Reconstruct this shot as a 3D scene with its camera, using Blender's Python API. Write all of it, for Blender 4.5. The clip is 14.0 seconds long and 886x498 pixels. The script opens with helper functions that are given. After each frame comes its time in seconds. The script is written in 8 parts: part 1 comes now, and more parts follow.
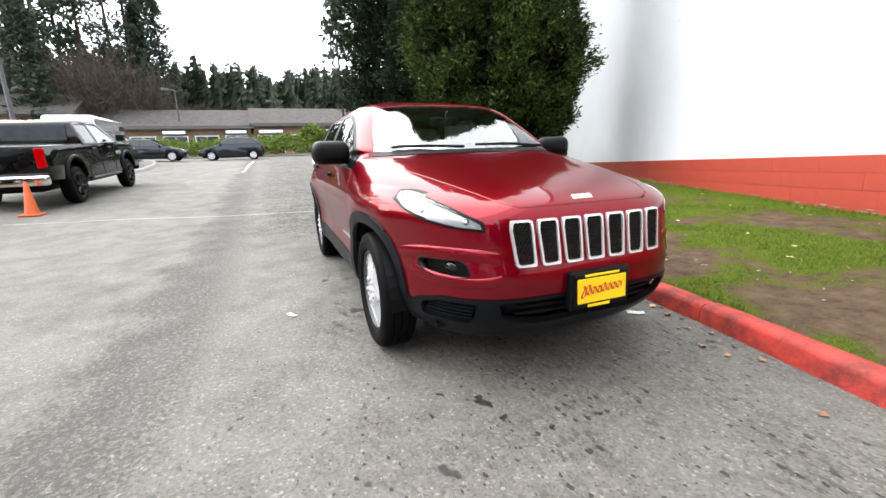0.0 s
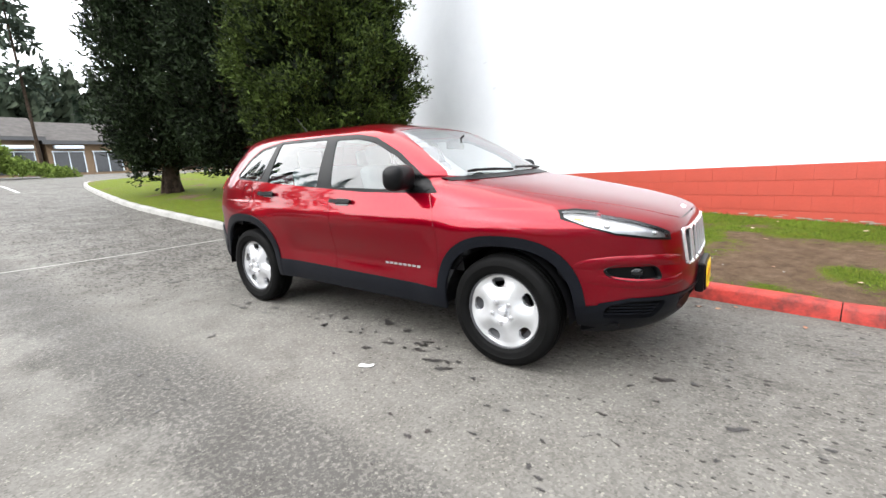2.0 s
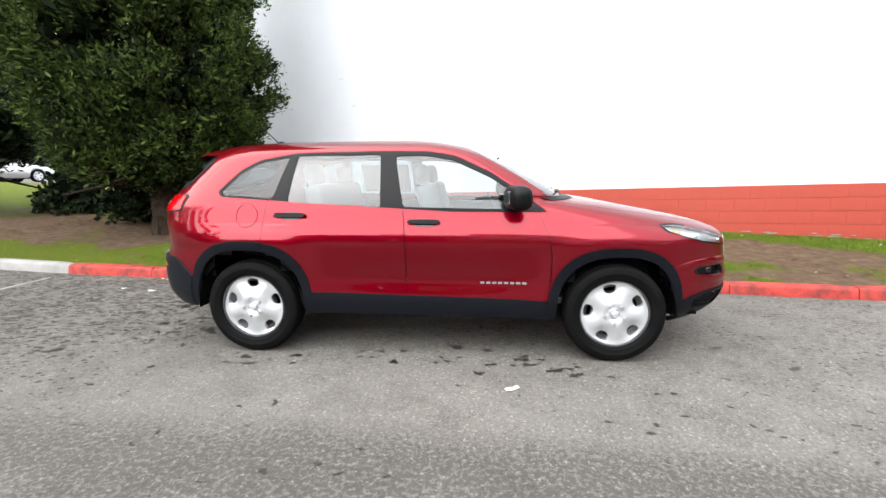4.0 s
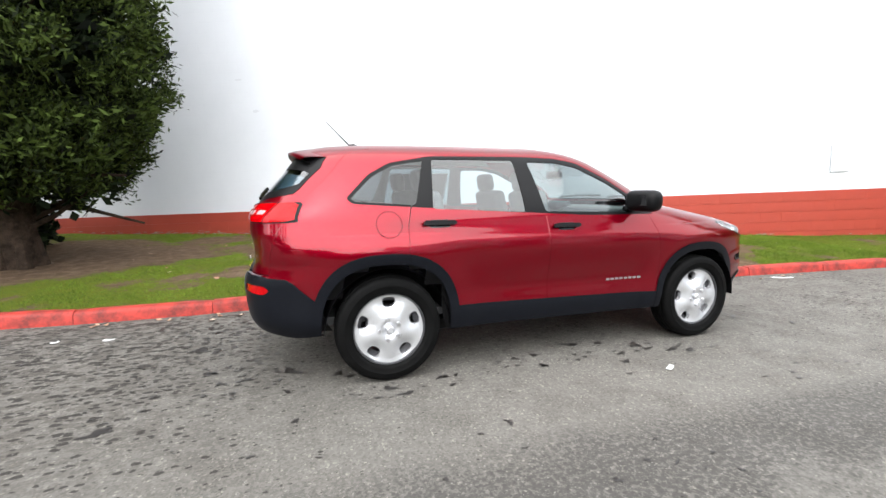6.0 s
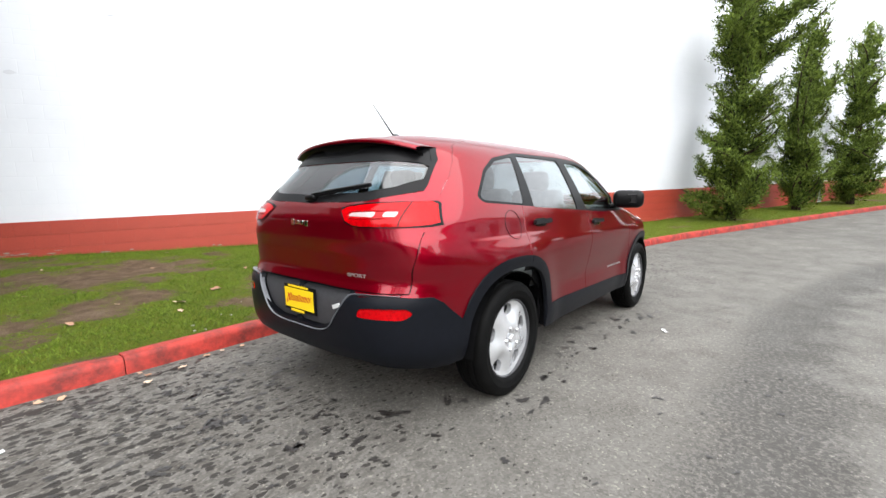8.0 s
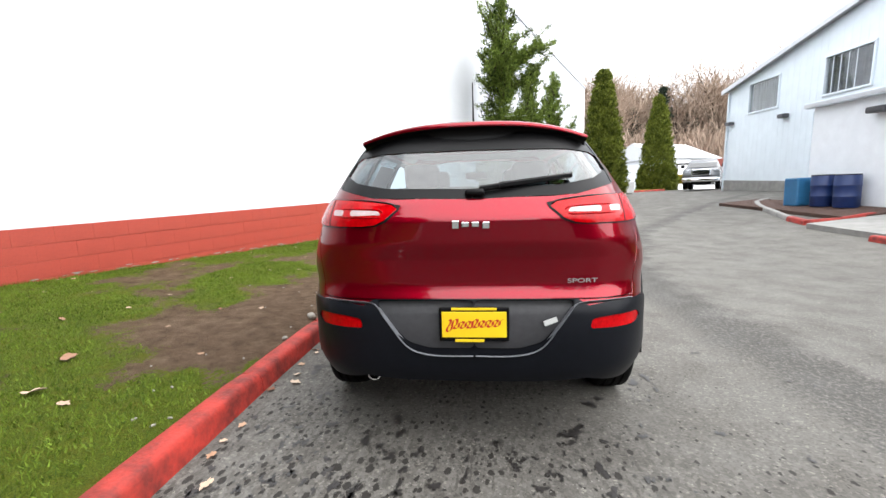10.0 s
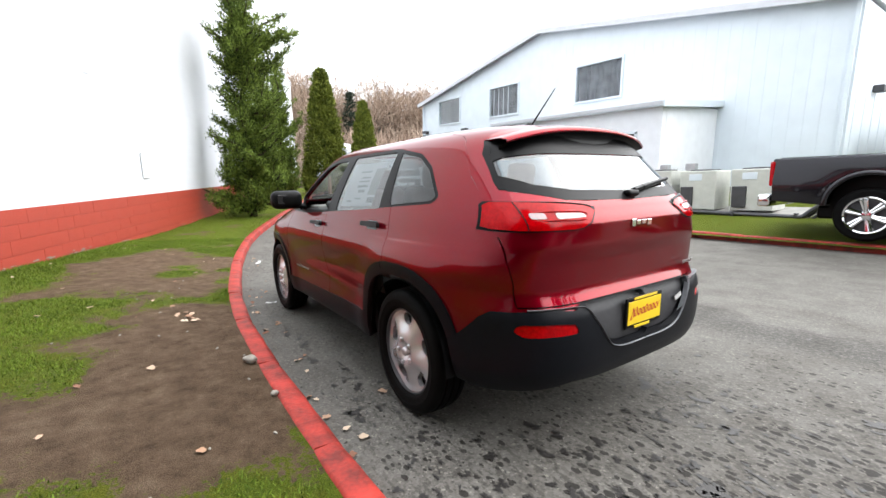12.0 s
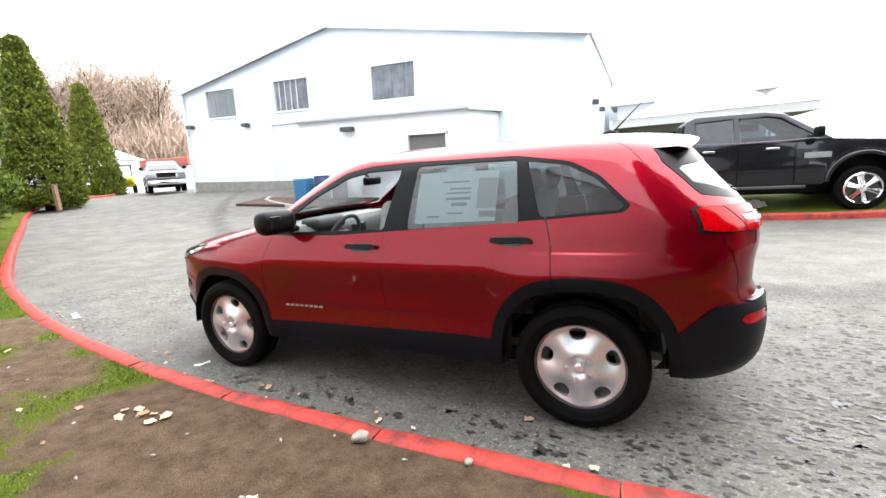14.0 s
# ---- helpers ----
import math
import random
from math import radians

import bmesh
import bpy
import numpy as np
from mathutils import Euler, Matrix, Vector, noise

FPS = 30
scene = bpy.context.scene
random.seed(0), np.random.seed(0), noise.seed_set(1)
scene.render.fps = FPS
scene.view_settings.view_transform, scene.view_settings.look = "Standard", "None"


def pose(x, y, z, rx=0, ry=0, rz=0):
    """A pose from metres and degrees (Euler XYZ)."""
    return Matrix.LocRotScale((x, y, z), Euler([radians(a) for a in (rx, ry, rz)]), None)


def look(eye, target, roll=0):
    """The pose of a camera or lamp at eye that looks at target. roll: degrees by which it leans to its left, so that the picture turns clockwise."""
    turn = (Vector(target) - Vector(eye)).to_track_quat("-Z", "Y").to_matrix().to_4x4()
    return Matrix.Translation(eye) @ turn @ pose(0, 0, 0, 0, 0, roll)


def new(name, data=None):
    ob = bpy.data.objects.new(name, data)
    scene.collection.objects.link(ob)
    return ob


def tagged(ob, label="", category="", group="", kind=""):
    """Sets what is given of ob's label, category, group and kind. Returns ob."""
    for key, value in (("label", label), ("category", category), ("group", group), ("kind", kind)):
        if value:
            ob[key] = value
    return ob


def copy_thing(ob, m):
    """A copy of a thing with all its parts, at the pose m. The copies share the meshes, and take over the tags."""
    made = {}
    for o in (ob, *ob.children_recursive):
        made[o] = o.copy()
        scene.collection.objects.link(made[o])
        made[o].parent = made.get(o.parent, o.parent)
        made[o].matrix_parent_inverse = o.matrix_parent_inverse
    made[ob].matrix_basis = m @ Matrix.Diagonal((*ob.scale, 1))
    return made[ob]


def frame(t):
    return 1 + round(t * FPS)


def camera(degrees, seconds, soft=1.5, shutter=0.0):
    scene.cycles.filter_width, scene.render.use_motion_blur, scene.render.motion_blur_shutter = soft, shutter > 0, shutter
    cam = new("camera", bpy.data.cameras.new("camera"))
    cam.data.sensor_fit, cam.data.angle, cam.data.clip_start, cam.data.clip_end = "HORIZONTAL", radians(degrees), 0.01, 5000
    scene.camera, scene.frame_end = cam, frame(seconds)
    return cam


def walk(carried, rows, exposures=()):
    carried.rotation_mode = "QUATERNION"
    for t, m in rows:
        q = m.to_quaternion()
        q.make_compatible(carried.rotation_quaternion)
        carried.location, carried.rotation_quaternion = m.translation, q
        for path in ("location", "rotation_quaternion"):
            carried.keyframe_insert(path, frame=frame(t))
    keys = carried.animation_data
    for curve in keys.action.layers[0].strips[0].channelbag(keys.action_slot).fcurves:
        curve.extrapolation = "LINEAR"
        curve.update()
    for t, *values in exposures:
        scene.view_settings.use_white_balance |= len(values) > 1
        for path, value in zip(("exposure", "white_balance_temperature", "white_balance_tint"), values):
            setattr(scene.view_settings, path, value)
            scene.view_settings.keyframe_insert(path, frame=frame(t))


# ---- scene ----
cam = camera(91.6, 14.0)
PATH = [
    (0, (3.908, -1.416, 1.191), (2.097, -0.693, 0.746), -1.8),
    (0.5, (3.686, -1.818, 1.236), (1.984, -0.85, 0.827), -2.9),
    (1, (3.378, -2.302, 1.25), (1.818, -1.113, 0.857), -2.8),
    (1.5, (3.027, -2.781, 1.248), (1.67, -1.367, 0.846), -1.4),
    (2, (2.559, -3.161, 1.303), (1.415, -1.571, 0.9), -2.3),
    (2.2, (2.369, -3.292, 1.314), (1.319, -1.634, 0.928), -2.1),
    (4.3, (0.028, -4.0, 1.373), (-0.015, -2.03, 1.035), -0.1),
    (4.5, (-0.215, -4.028, 1.353), (-0.174, -2.054, 1.035), 0.0),
    (5, (-0.789, -3.978, 1.304), (-0.537, -2.013, 1.025), -0.3),
    (5.5, (-1.368, -3.836, 1.295), (-0.916, -1.906, 1.027), 0.1),
    (6, (-1.92, -3.637, 1.286), (-1.279, -1.762, 1.016), -0.2),
    (6.5, (-2.402, -3.349, 1.294), (-1.536, -1.563, 1.051), -0.7),
    (7, (-2.866, -3.07, 1.292), (-1.745, -1.435, 1.026), -0.7),
    (7.5, (-3.259, -2.648, 1.273), (-1.923, -1.188, 0.98), -0.6),
    (8, (-3.621, -2.187, 1.25), (-2.083, -0.933, 0.996), -0.1),
    (8.2, (-3.733, -1.983, 1.238), (-2.126, -0.815, 1.006), -0.5),
    (10.3, (-4.12, 0.293, 1.2), (-2.132, 0.267, 0.982), -0.9),
    (10.5, (-4.082, 0.511, 1.181), (-2.098, 0.345, 0.984), -0.6),
    (11, (-3.936, 1.027, 1.191), (-2.013, 0.518, 0.98), -0.7),
    (11.5, (-3.757, 1.562, 1.239), (-1.97, 0.699, 0.991), -1.9),
    (12, (-3.431, 2.014, 1.291), (-1.794, 0.903, 1.0), -1.5),
    (12.5, (-3.025, 2.403, 1.338), (-1.607, 1.036, 0.993), -2.0),
    (13, (-2.594, 2.692, 1.387), (-1.319, 1.2, 1.002), -3.3),
    (13.5, (-2.133, 2.966, 1.445), (-1.067, 1.313, 1.081), -4.0),
    (14, (-1.66, 3.161, 1.473), (-0.82, 1.381, 1.114), -4.0),
]
walk(cam, [(t, look(eye, target, roll)) for t, eye, target, roll in PATH], exposures=((0.0, 2.2), (2.2, 2.2), (4.6, 2.1), (7.0, 1.98), (10.5, 1.92), (12.4, 1.95), (13.2, 2.3), (14.0, 2.58)))

# ---- world and light: bright overcast sky ----
world = bpy.data.worlds.new("overcast_sky")
scene.world = world
world.use_nodes = True
wn, wl = world.node_tree.nodes, world.node_tree.links
sky = wn.new("ShaderNodeTexSky")
sky.sky_type, sky.sun_disc = "NISHITA", False
sky.sun_elevation, sky.sun_rotation = radians(50), radians(213)
sky.dust_density, sky.air_density, sky.ozone_density = 6.0, 1.5, 1.0
grey = wn.new("ShaderNodeHueSaturation")
grey.inputs["Saturation"].default_value = 0.12
grey.inputs["Value"].default_value = 1.0
wl.new(sky.outputs[0], grey.inputs["Color"])
haze = wn.new("ShaderNodeMix")
haze.data_type = "RGBA"
haze.inputs[0].default_value = 0.75
haze.inputs[7].default_value = (10.2, 10.7, 11.4, 1)  # the even white of thick cloud
wl.new(grey.outputs[0], haze.inputs[6])
wl.new(haze.outputs[2], wn["Background"].inputs[0])
wn["Background"].inputs[1].default_value = 0.09
sun = new("sun", bpy.data.lights.new("sun", "SUN"))
sun.data.energy, sun.data.angle, sun.data.color = 1.5, radians(110), (1.0, 0.98, 0.95)
sun.rotation_euler = Vector((0.35, 0.54, -0.77)).to_track_quat("-Z", "Y").to_euler()


# ---- materials ----
def mat(name, col, rough=0.6, metal=0.0, var=0.15, scale=6.0, bump=0.1, bscale=80.0, coat=0.0, col2=None, spec=0.5, detail=6, dist=0.004):
    """A surface with colour varied at two scales, and fine relief."""
    m = bpy.data.materials.new(name)
    m.use_nodes = True
    n, l = m.node_tree.nodes, m.node_tree.links
    b = n["Principled BSDF"]
    tc = n.new("ShaderNodeTexCoord")
    n1, n2 = n.new("ShaderNodeTexNoise"), n.new("ShaderNodeTexNoise")
    n1.inputs["Scale"].default_value, n1.inputs["Detail"].default_value = scale, detail
    n2.inputs["Scale"].default_value, n2.inputs["Detail"].default_value = bscale, 3
    l.new(tc.outputs["Object"], n1.inputs["Vector"])
    l.new(tc.outputs["Object"], n2.inputs["Vector"])
    add = n.new("ShaderNodeMath")
    add.operation = "MULTIPLY_ADD"
    add.inputs[1].default_value = 0.4
    l.new(n2.outputs[0], add.inputs[0])
    l.new(n1.outputs[0], add.inputs[2])
    ramp = n.new("ShaderNodeValToRGB")
    c2 = col2 or tuple(c * (1 - var) for c in col)
    c1 = tuple(min(1, c * (1 + var)) for c in col)
    ramp.color_ramp.elements[0].position, ramp.color_ramp.elements[1].position = 0.5, 0.9
    ramp.color_ramp.elements[0].color, ramp.color_ramp.elements[1].color = (*c1, 1), (*c2, 1)
    l.new(add.outputs[0], ramp.inputs[0])
    l.new(ramp.outputs[0], b.inputs["Base Color"])
    b.inputs["Roughness"].default_value, b.inputs["Metallic"].default_value = rough, metal
    b.inputs["Coat Weight"].default_value, b.inputs["Coat Roughness"].default_value = coat, 0.03
    b.inputs["Specular IOR Level"].default_value = spec
    if bump:
        bp = n.new("ShaderNodeBump")
        bp.inputs["Strength"].default_value, bp.inputs["Distance"].default_value = bump, dist
        l.new(n2.outputs[0], bp.inputs["Height"])
        l.new(bp.outputs[0], b.inputs["Normal"])
    return m


def node_mat(name):
    m = bpy.data.materials.new(name)
    m.use_nodes = True
    return m, m.node_tree.nodes, m.node_tree.links, m.node_tree.nodes["Principled BSDF"]


def math_node(n, l, op, a, b=None, c=None):
    q = n.new("ShaderNodeMath")
    q.operation = op
    for i, v in enumerate((a, b, c)):
        if v is None:
            continue
        if isinstance(v, (int, float)):
            q.inputs[i].default_value = v
        else:
            l.new(v, q.inputs[i])
    return q.outputs[0]


def noise_node(n, l, vec, scale, detail=4, rough=0.5):
    q = n.new("ShaderNodeTexNoise")
    q.inputs["Scale"].default_value, q.inputs["Detail"].default_value, q.inputs["Roughness"].default_value = scale, detail, rough
    l.new(vec, q.inputs["Vector"])
    return q.outputs[0]


def ramp_node(n, l, fac, *stops):
    q = n.new("ShaderNodeValToRGB")
    e = q.color_ramp.elements
    while len(e) < len(stops):
        e.new(0.5)
    for i, (p, c) in enumerate(stops):
        e[i].position, e[i].color = p, (*c, 1) if len(c) == 3 else c
    l.new(fac, q.inputs[0])
    return q.outputs[0]


def mix_node(n, l, fac, a, b, mode="MIX"):
    q = n.new("ShaderNodeMix")
    q.data_type, q.blend_type = "RGBA", mode
    for v, k in ((fac, 0), (a, 6), (b, 7)):
        if isinstance(v, (int, float)):
            q.inputs[k].default_value = v
        elif isinstance(v, tuple):
            q.inputs[k].default_value = (*v, 1)
        else:
            l.new(v, q.inputs[k])
    return q.outputs[2]


def n_color(n, l, vec, scale):
    q = n.new("ShaderNodeTexNoise")
    q.inputs["Scale"].default_value = scale
    l.new(vec, q.inputs["Vector"])
    return q.outputs["Color"]


def make_asphalt():
    m, n, l, b = node_mat("worn_asphalt")
    tc = n.new("ShaderNodeTexCoord").outputs["Object"]
    big, mid = noise_node(n, l, tc, 0.35, 5, 0.6), noise_node(n, l, tc, 2.2, 6, 0.65)
    fine = noise_node(n, l, tc, 55, 3, 0.7)
    vor = n.new("ShaderNodeTexVoronoi")
    vor.inputs["Scale"].default_value = 85
    l.new(tc, vor.inputs["Vector"])
    base = ramp_node(n, l, big, (0.3, (0.091, 0.0855, 0.0765)), (0.7, (0.126, 0.119, 0.107)))
    stone = ramp_node(n, l, vor.outputs["Color"], (0.1, (0.5, 0.5, 0.5)), (0.8, (1.1, 1.1, 1.1)), (0.95, (2.1, 2.1, 2.0)))
    c = mix_node(n, l, 0.62, base, stone, "MULTIPLY")
    # pits where the binder has worn away, in clusters
    pit = n.new("ShaderNodeTexVoronoi")
    pit.inputs["Scale"].default_value = 42
    l.new(tc, pit.inputs["Vector"])
    worn_at = ramp_node(n, l, noise_node(n, l, tc, 1.1, 5, 0.65), (0.42, (0, 0, 0)), (0.62, (1, 1, 1)))
    pits = math_node(n, l, "MULTIPLY", ramp_node(n, l, pit.outputs["Distance"], (0.16, (1, 1, 1)), (0.3, (0, 0, 0))), worn_at)
    c = mix_node(n, l, math_node(n, l, "MULTIPLY", pits, 0.6), c, (0.03, 0.028, 0.025))
    worn = ramp_node(n, l, mid, (0.42, (1, 1, 1)), (0.7, (0.8, 0.79, 0.78)))
    c = mix_node(n, l, 1.0, c, worn, "MULTIPLY")
    # the rough dark strip along the lane where tyres have scrubbed the surface
    sep = n.new("ShaderNodeSeparateXYZ")
    l.new(tc, sep.inputs[0])
    x, y = sep.outputs[0], sep.outputs[1]
    bend = math_node(n, l, "MULTIPLY", math_node(n, l, "POWER", math_node(n, l, "MAXIMUM", x, 0.0), 2.0), 0.036)
    off = math_node(n, l, "ADD", math_node(n, l, "ADD", y, 2.2), bend)
    off = math_node(n, l, "ADD", off, math_node(n, l, "MULTIPLY", math_node(n, l, "SUBTRACT", mid, 0.5), 0.8))
    near = math_node(n, l, "SUBTRACT", 1.0, math_node(n, l, "MULTIPLY", math_node(n, l, "ABSOLUTE", off), 2.3))
    strip = math_node(n, l, "MULTIPLY", math_node(n, l, "MAXIMUM", near, 0.0), ramp_node(n, l, noise_node(n, l, tc, 34, 4, 0.75), (0.44, (0.1, 0.1, 0.1)), (0.58, (1, 1, 1))))
    c = mix_node(n, l, math_node(n, l, "MINIMUM", math_node(n, l, "MULTIPLY", strip, 1.8), 0.7), c, (0.0261, 0.02436, 0.02204))
    # dark dirt spots and dots, thickest across the lane where the car stands
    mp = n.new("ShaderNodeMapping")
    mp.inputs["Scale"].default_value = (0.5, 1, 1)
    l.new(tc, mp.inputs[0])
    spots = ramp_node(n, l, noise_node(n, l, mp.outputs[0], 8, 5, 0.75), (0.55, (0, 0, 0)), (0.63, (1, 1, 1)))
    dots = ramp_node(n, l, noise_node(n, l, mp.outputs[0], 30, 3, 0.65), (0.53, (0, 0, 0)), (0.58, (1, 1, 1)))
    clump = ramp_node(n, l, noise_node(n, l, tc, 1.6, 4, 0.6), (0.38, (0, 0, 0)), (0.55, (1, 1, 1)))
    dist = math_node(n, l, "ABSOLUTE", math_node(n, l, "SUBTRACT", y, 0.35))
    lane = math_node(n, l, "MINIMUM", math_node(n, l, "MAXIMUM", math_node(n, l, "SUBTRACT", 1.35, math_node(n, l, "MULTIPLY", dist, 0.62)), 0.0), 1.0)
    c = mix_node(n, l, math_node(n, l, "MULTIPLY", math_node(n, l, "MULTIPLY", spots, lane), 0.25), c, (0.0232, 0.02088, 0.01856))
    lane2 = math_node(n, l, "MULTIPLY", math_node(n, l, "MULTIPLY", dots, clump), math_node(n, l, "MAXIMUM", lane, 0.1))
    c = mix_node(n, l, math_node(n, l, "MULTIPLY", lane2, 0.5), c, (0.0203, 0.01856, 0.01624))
    # the ground behind the parking place is dirtier
    rear = math_node(n, l, "MULTIPLY_ADD", x, -0.5, -0.75)
    fore = math_node(n, l, "MULTIPLY_ADD", x, 0.2, -0.45)
    back = math_node(n, l, "ADD", math_node(n, l, "MAXIMUM", rear, math_node(n, l, "MINIMUM", fore, 0.2)), math_node(n, l, "MULTIPLY_ADD", big, 1.2, -0.6))
    near_kerb = math_node(n, l, "MINIMUM", math_node(n, l, "MAXIMUM", math_node(n, l, "MULTIPLY_ADD", y, 0.5, 1.45), 0.0), 1.0)
    soil_at = math_node(n, l, "MULTIPLY", math_node(n, l, "MINIMUM", math_node(n, l, "MAXIMUM", back, 0.0), 1.0), near_kerb)
    dirt = math_node(n, l, "MULTIPLY", soil_at, ramp_node(n, l, noise_node(n, l, mp.outputs[0], 15, 5, 0.62), (0.48, (0.08, 0.08, 0.08)), (0.515, (1, 1, 1))))
    c = mix_node(n, l, math_node(n, l, "MULTIPLY", dirt, 0.5), c, (0.03, 0.0245, 0.019))
    # crumbs of tar and wet dirt, thick behind the car and by the kerb, with pale chips of stone among them
    crumb = n.new("ShaderNodeTexVoronoi")
    crumb.inputs["Scale"].default_value = 24
    wob = n.new("ShaderNodeMapping")
    wob.inputs["Scale"].default_value = (0.7, 1.15, 1)
    l.new(mix_node(n, l, 0.02, tc, n_color(n, l, tc, 45), "ADD"), wob.inputs[0])
    l.new(wob.outputs[0], crumb.inputs["Vector"])
    cs = n.new("ShaderNodeSeparateColor")
    l.new(crumb.outputs["Color"], cs.inputs[0])
    thick = math_node(n, l, "MULTIPLY_ADD", soil_at, 0.62, 0.13)
    thick = math_node(n, l, "ADD", thick, math_node(n, l, "MULTIPLY", math_node(n, l, "MULTIPLY", clump, lane), 0.16))
    size = math_node(n, l, "MULTIPLY", math_node(n, l, "POWER", cs.outputs[0], 1.5), thick)
    hit = ramp_node(n, l, math_node(n, l, "ADD", math_node(n, l, "SUBTRACT", size, crumb.outputs["Distance"]), 0.5), (0.46, (0, 0, 0)), (0.53, (1, 1, 1)))
    c = mix_node(n, l, math_node(n, l, "MULTIPLY", hit, 0.92), c, (0.014, 0.012, 0.01))
    chip = n.new("ShaderNodeTexVoronoi")
    chip.inputs["Scale"].default_value = 38
    l.new(tc, chip.inputs["Vector"])
    cc = n.new("ShaderNodeSeparateColor")
    l.new(chip.outputs["Color"], cc.inputs[0])
    pale = math_node(n, l, "MULTIPLY", ramp_node(n, l, chip.outputs["Distance"], (0.1, (1, 1, 1)), (0.17, (0, 0, 0))), ramp_node(n, l, cc.outputs[0], (0.7, (0, 0, 0)), (0.76, (1, 1, 1))))
    c = mix_node(n, l, math_node(n, l, "MULTIPLY", pale, 0.5), c, (0.27, 0.26, 0.24))
    l.new(c, b.inputs["Base Color"])
    l.new(ramp_node(n, l, mid, (0.35, (0.7, 0.7, 0.7)), (0.7, (0.9, 0.9, 0.9))), b.inputs["Roughness"])
    b.inputs["Specular IOR Level"].default_value = 0.3
    h = math_node(n, l, "ADD", math_node(n, l, "MULTIPLY", vor.outputs["Distance"], 0.7), math_node(n, l, "SUBTRACT", fine, math_node(n, l, "MULTIPLY", pits, 0.8)))
    bp = n.new("ShaderNodeBump")
    bp.inputs["Strength"].default_value, bp.inputs["Distance"].default_value = 0.25, 0.004
    l.new(h, bp.inputs["Height"])
    l.new(bp.outputs[0], b.inputs["Normal"])
    return m


def make_lawn():
    m, n, l, b = node_mat("patchy_lawn_soil")
    tc = n.new("ShaderNodeTexCoord").outputs["Object"]
    small, mid, fine = noise_node(n, l, tc, 28, 4, 0.7), noise_node(n, l, tc, 7, 5, 0.7), noise_node(n, l, tc, 140, 3, 0.8)
    soil = ramp_node(n, l, mid, (0.3, (0.074, 0.048, 0.029)), (0.5, (0.125, 0.083, 0.053)), (0.75, (0.2, 0.144, 0.096)))
    grit = ramp_node(n, l, fine, (0.35, (0.55, 0.55, 0.55)), (0.6, (1.05, 1.05, 1.05)), (0.75, (1.9, 1.85, 1.75)))
    soil = mix_node(n, l, 0.8, soil, grit, "MULTIPLY")
    grass = ramp_node(n, l, fine, (0.3, (0.03, 0.043, 0.004)), (0.5, (0.076, 0.106, 0.009)), (0.72, (0.135, 0.165, 0.018)))
    dry = ramp_node(n, l, mid, (0.45, (1, 1, 1)), (0.72, (1.25, 0.95, 1.1)))
    grass = mix_node(n, l, 1.0, grass, dry, "MULTIPLY")
    at = n.new("ShaderNodeAttribute")
    at.attribute_name = "green"
    g = math_node(n, l, "ADD", at.outputs["Fac"], math_node(n, l, "MULTIPLY_ADD", small, 1.1, -0.55))
    g = math_node(n, l, "ADD", g, math_node(n, l, "MULTIPLY_ADD", mid, 0.7, -0.35))
    mask = ramp_node(n, l, math_node(n, l, "ADD", g, 0.5), (0.42, (0, 0, 0)), (0.58, (1, 1, 1)))
    l.new(mix_node(n, l, mask, soil, grass), b.inputs["Base Color"])
    b.inputs["Roughness"].default_value = 0.95
    b.inputs["Specular IOR Level"].default_value = 0.1
    bp = n.new("ShaderNodeBump")
    bp.inputs["Strength"].default_value, bp.inputs["Distance"].default_value = 1.0, 0.025
    l.new(math_node(n, l, "MULTIPLY_ADD", small, 0.35, fine), bp.inputs["Height"])
    l.new(bp.outputs[0], b.inputs["Normal"])
    return m


def make_block_wall(name, c1, c2, joint):
    m, n, l, b = node_mat(name)
    tc = n.new("ShaderNodeTexCoord").outputs["Object"]
    mp = n.new("ShaderNodeMapping")
    mp.inputs["Rotation"].default_value = (radians(90), 0, 0)
    l.new(tc, mp.inputs[0])
    br = n.new("ShaderNodeTexBrick")
    br.inputs["Scale"].default_value = 1.0
    br.inputs["Brick Width"].default_value, br.inputs["Row Height"].default_value = 0.4, 0.2
    br.inputs["Mortar Size"].default_value, br.inputs["Mortar Smooth"].default_value = 0.006, 0.6
    l.new(mp.outputs[0], br.inputs["Vector"])
    big, fine = noise_node(n, l, tc, 0.5, 6, 0.7), noise_node(n, l, tc, 45, 4, 0.7)
    c = ramp_node(n, l, big, (0.35, c1), (0.75, c2))
    c = mix_node(n, l, math_node(n, l, "MULTIPLY", br.outputs["Fac"], 0.12), c, joint)
    l.new(c, b.inputs["Base Color"])
    b.inputs["Roughness"].default_value = 0.75
    bp = n.new("ShaderNodeBump")
    bp.inputs["Strength"].default_value, bp.inputs["Distance"].default_value = 0.3, 0.004
    l.new(math_node(n, l, "SUBTRACT", math_node(n, l, "MULTIPLY", fine, 0.35), br.outputs["Fac"]), bp.inputs["Height"])
    l.new(bp.outputs[0], b.inputs["Normal"])
    return m


def make_leaf(name, dark, light, rough=0.55):
    m, n, l, b = node_mat(name)
    geo = n.new("ShaderNodeNewGeometry")
    tc = n.new("ShaderNodeTexCoord").outputs["Object"]
    r = math_node(n, l, "MULTIPLY_ADD", geo.outputs["Random Per Island"], 0.55, math_node(n, l, "MULTIPLY", noise_node(n, l, tc, 1.3, 3), 0.6))
    l.new(ramp_node(n, l, r, (0.3, dark), (0.8, light)), b.inputs["Base Color"])
    b.inputs["Roughness"].default_value = rough
    b.inputs["Specular IOR Level"].default_value = 0.12
    return m


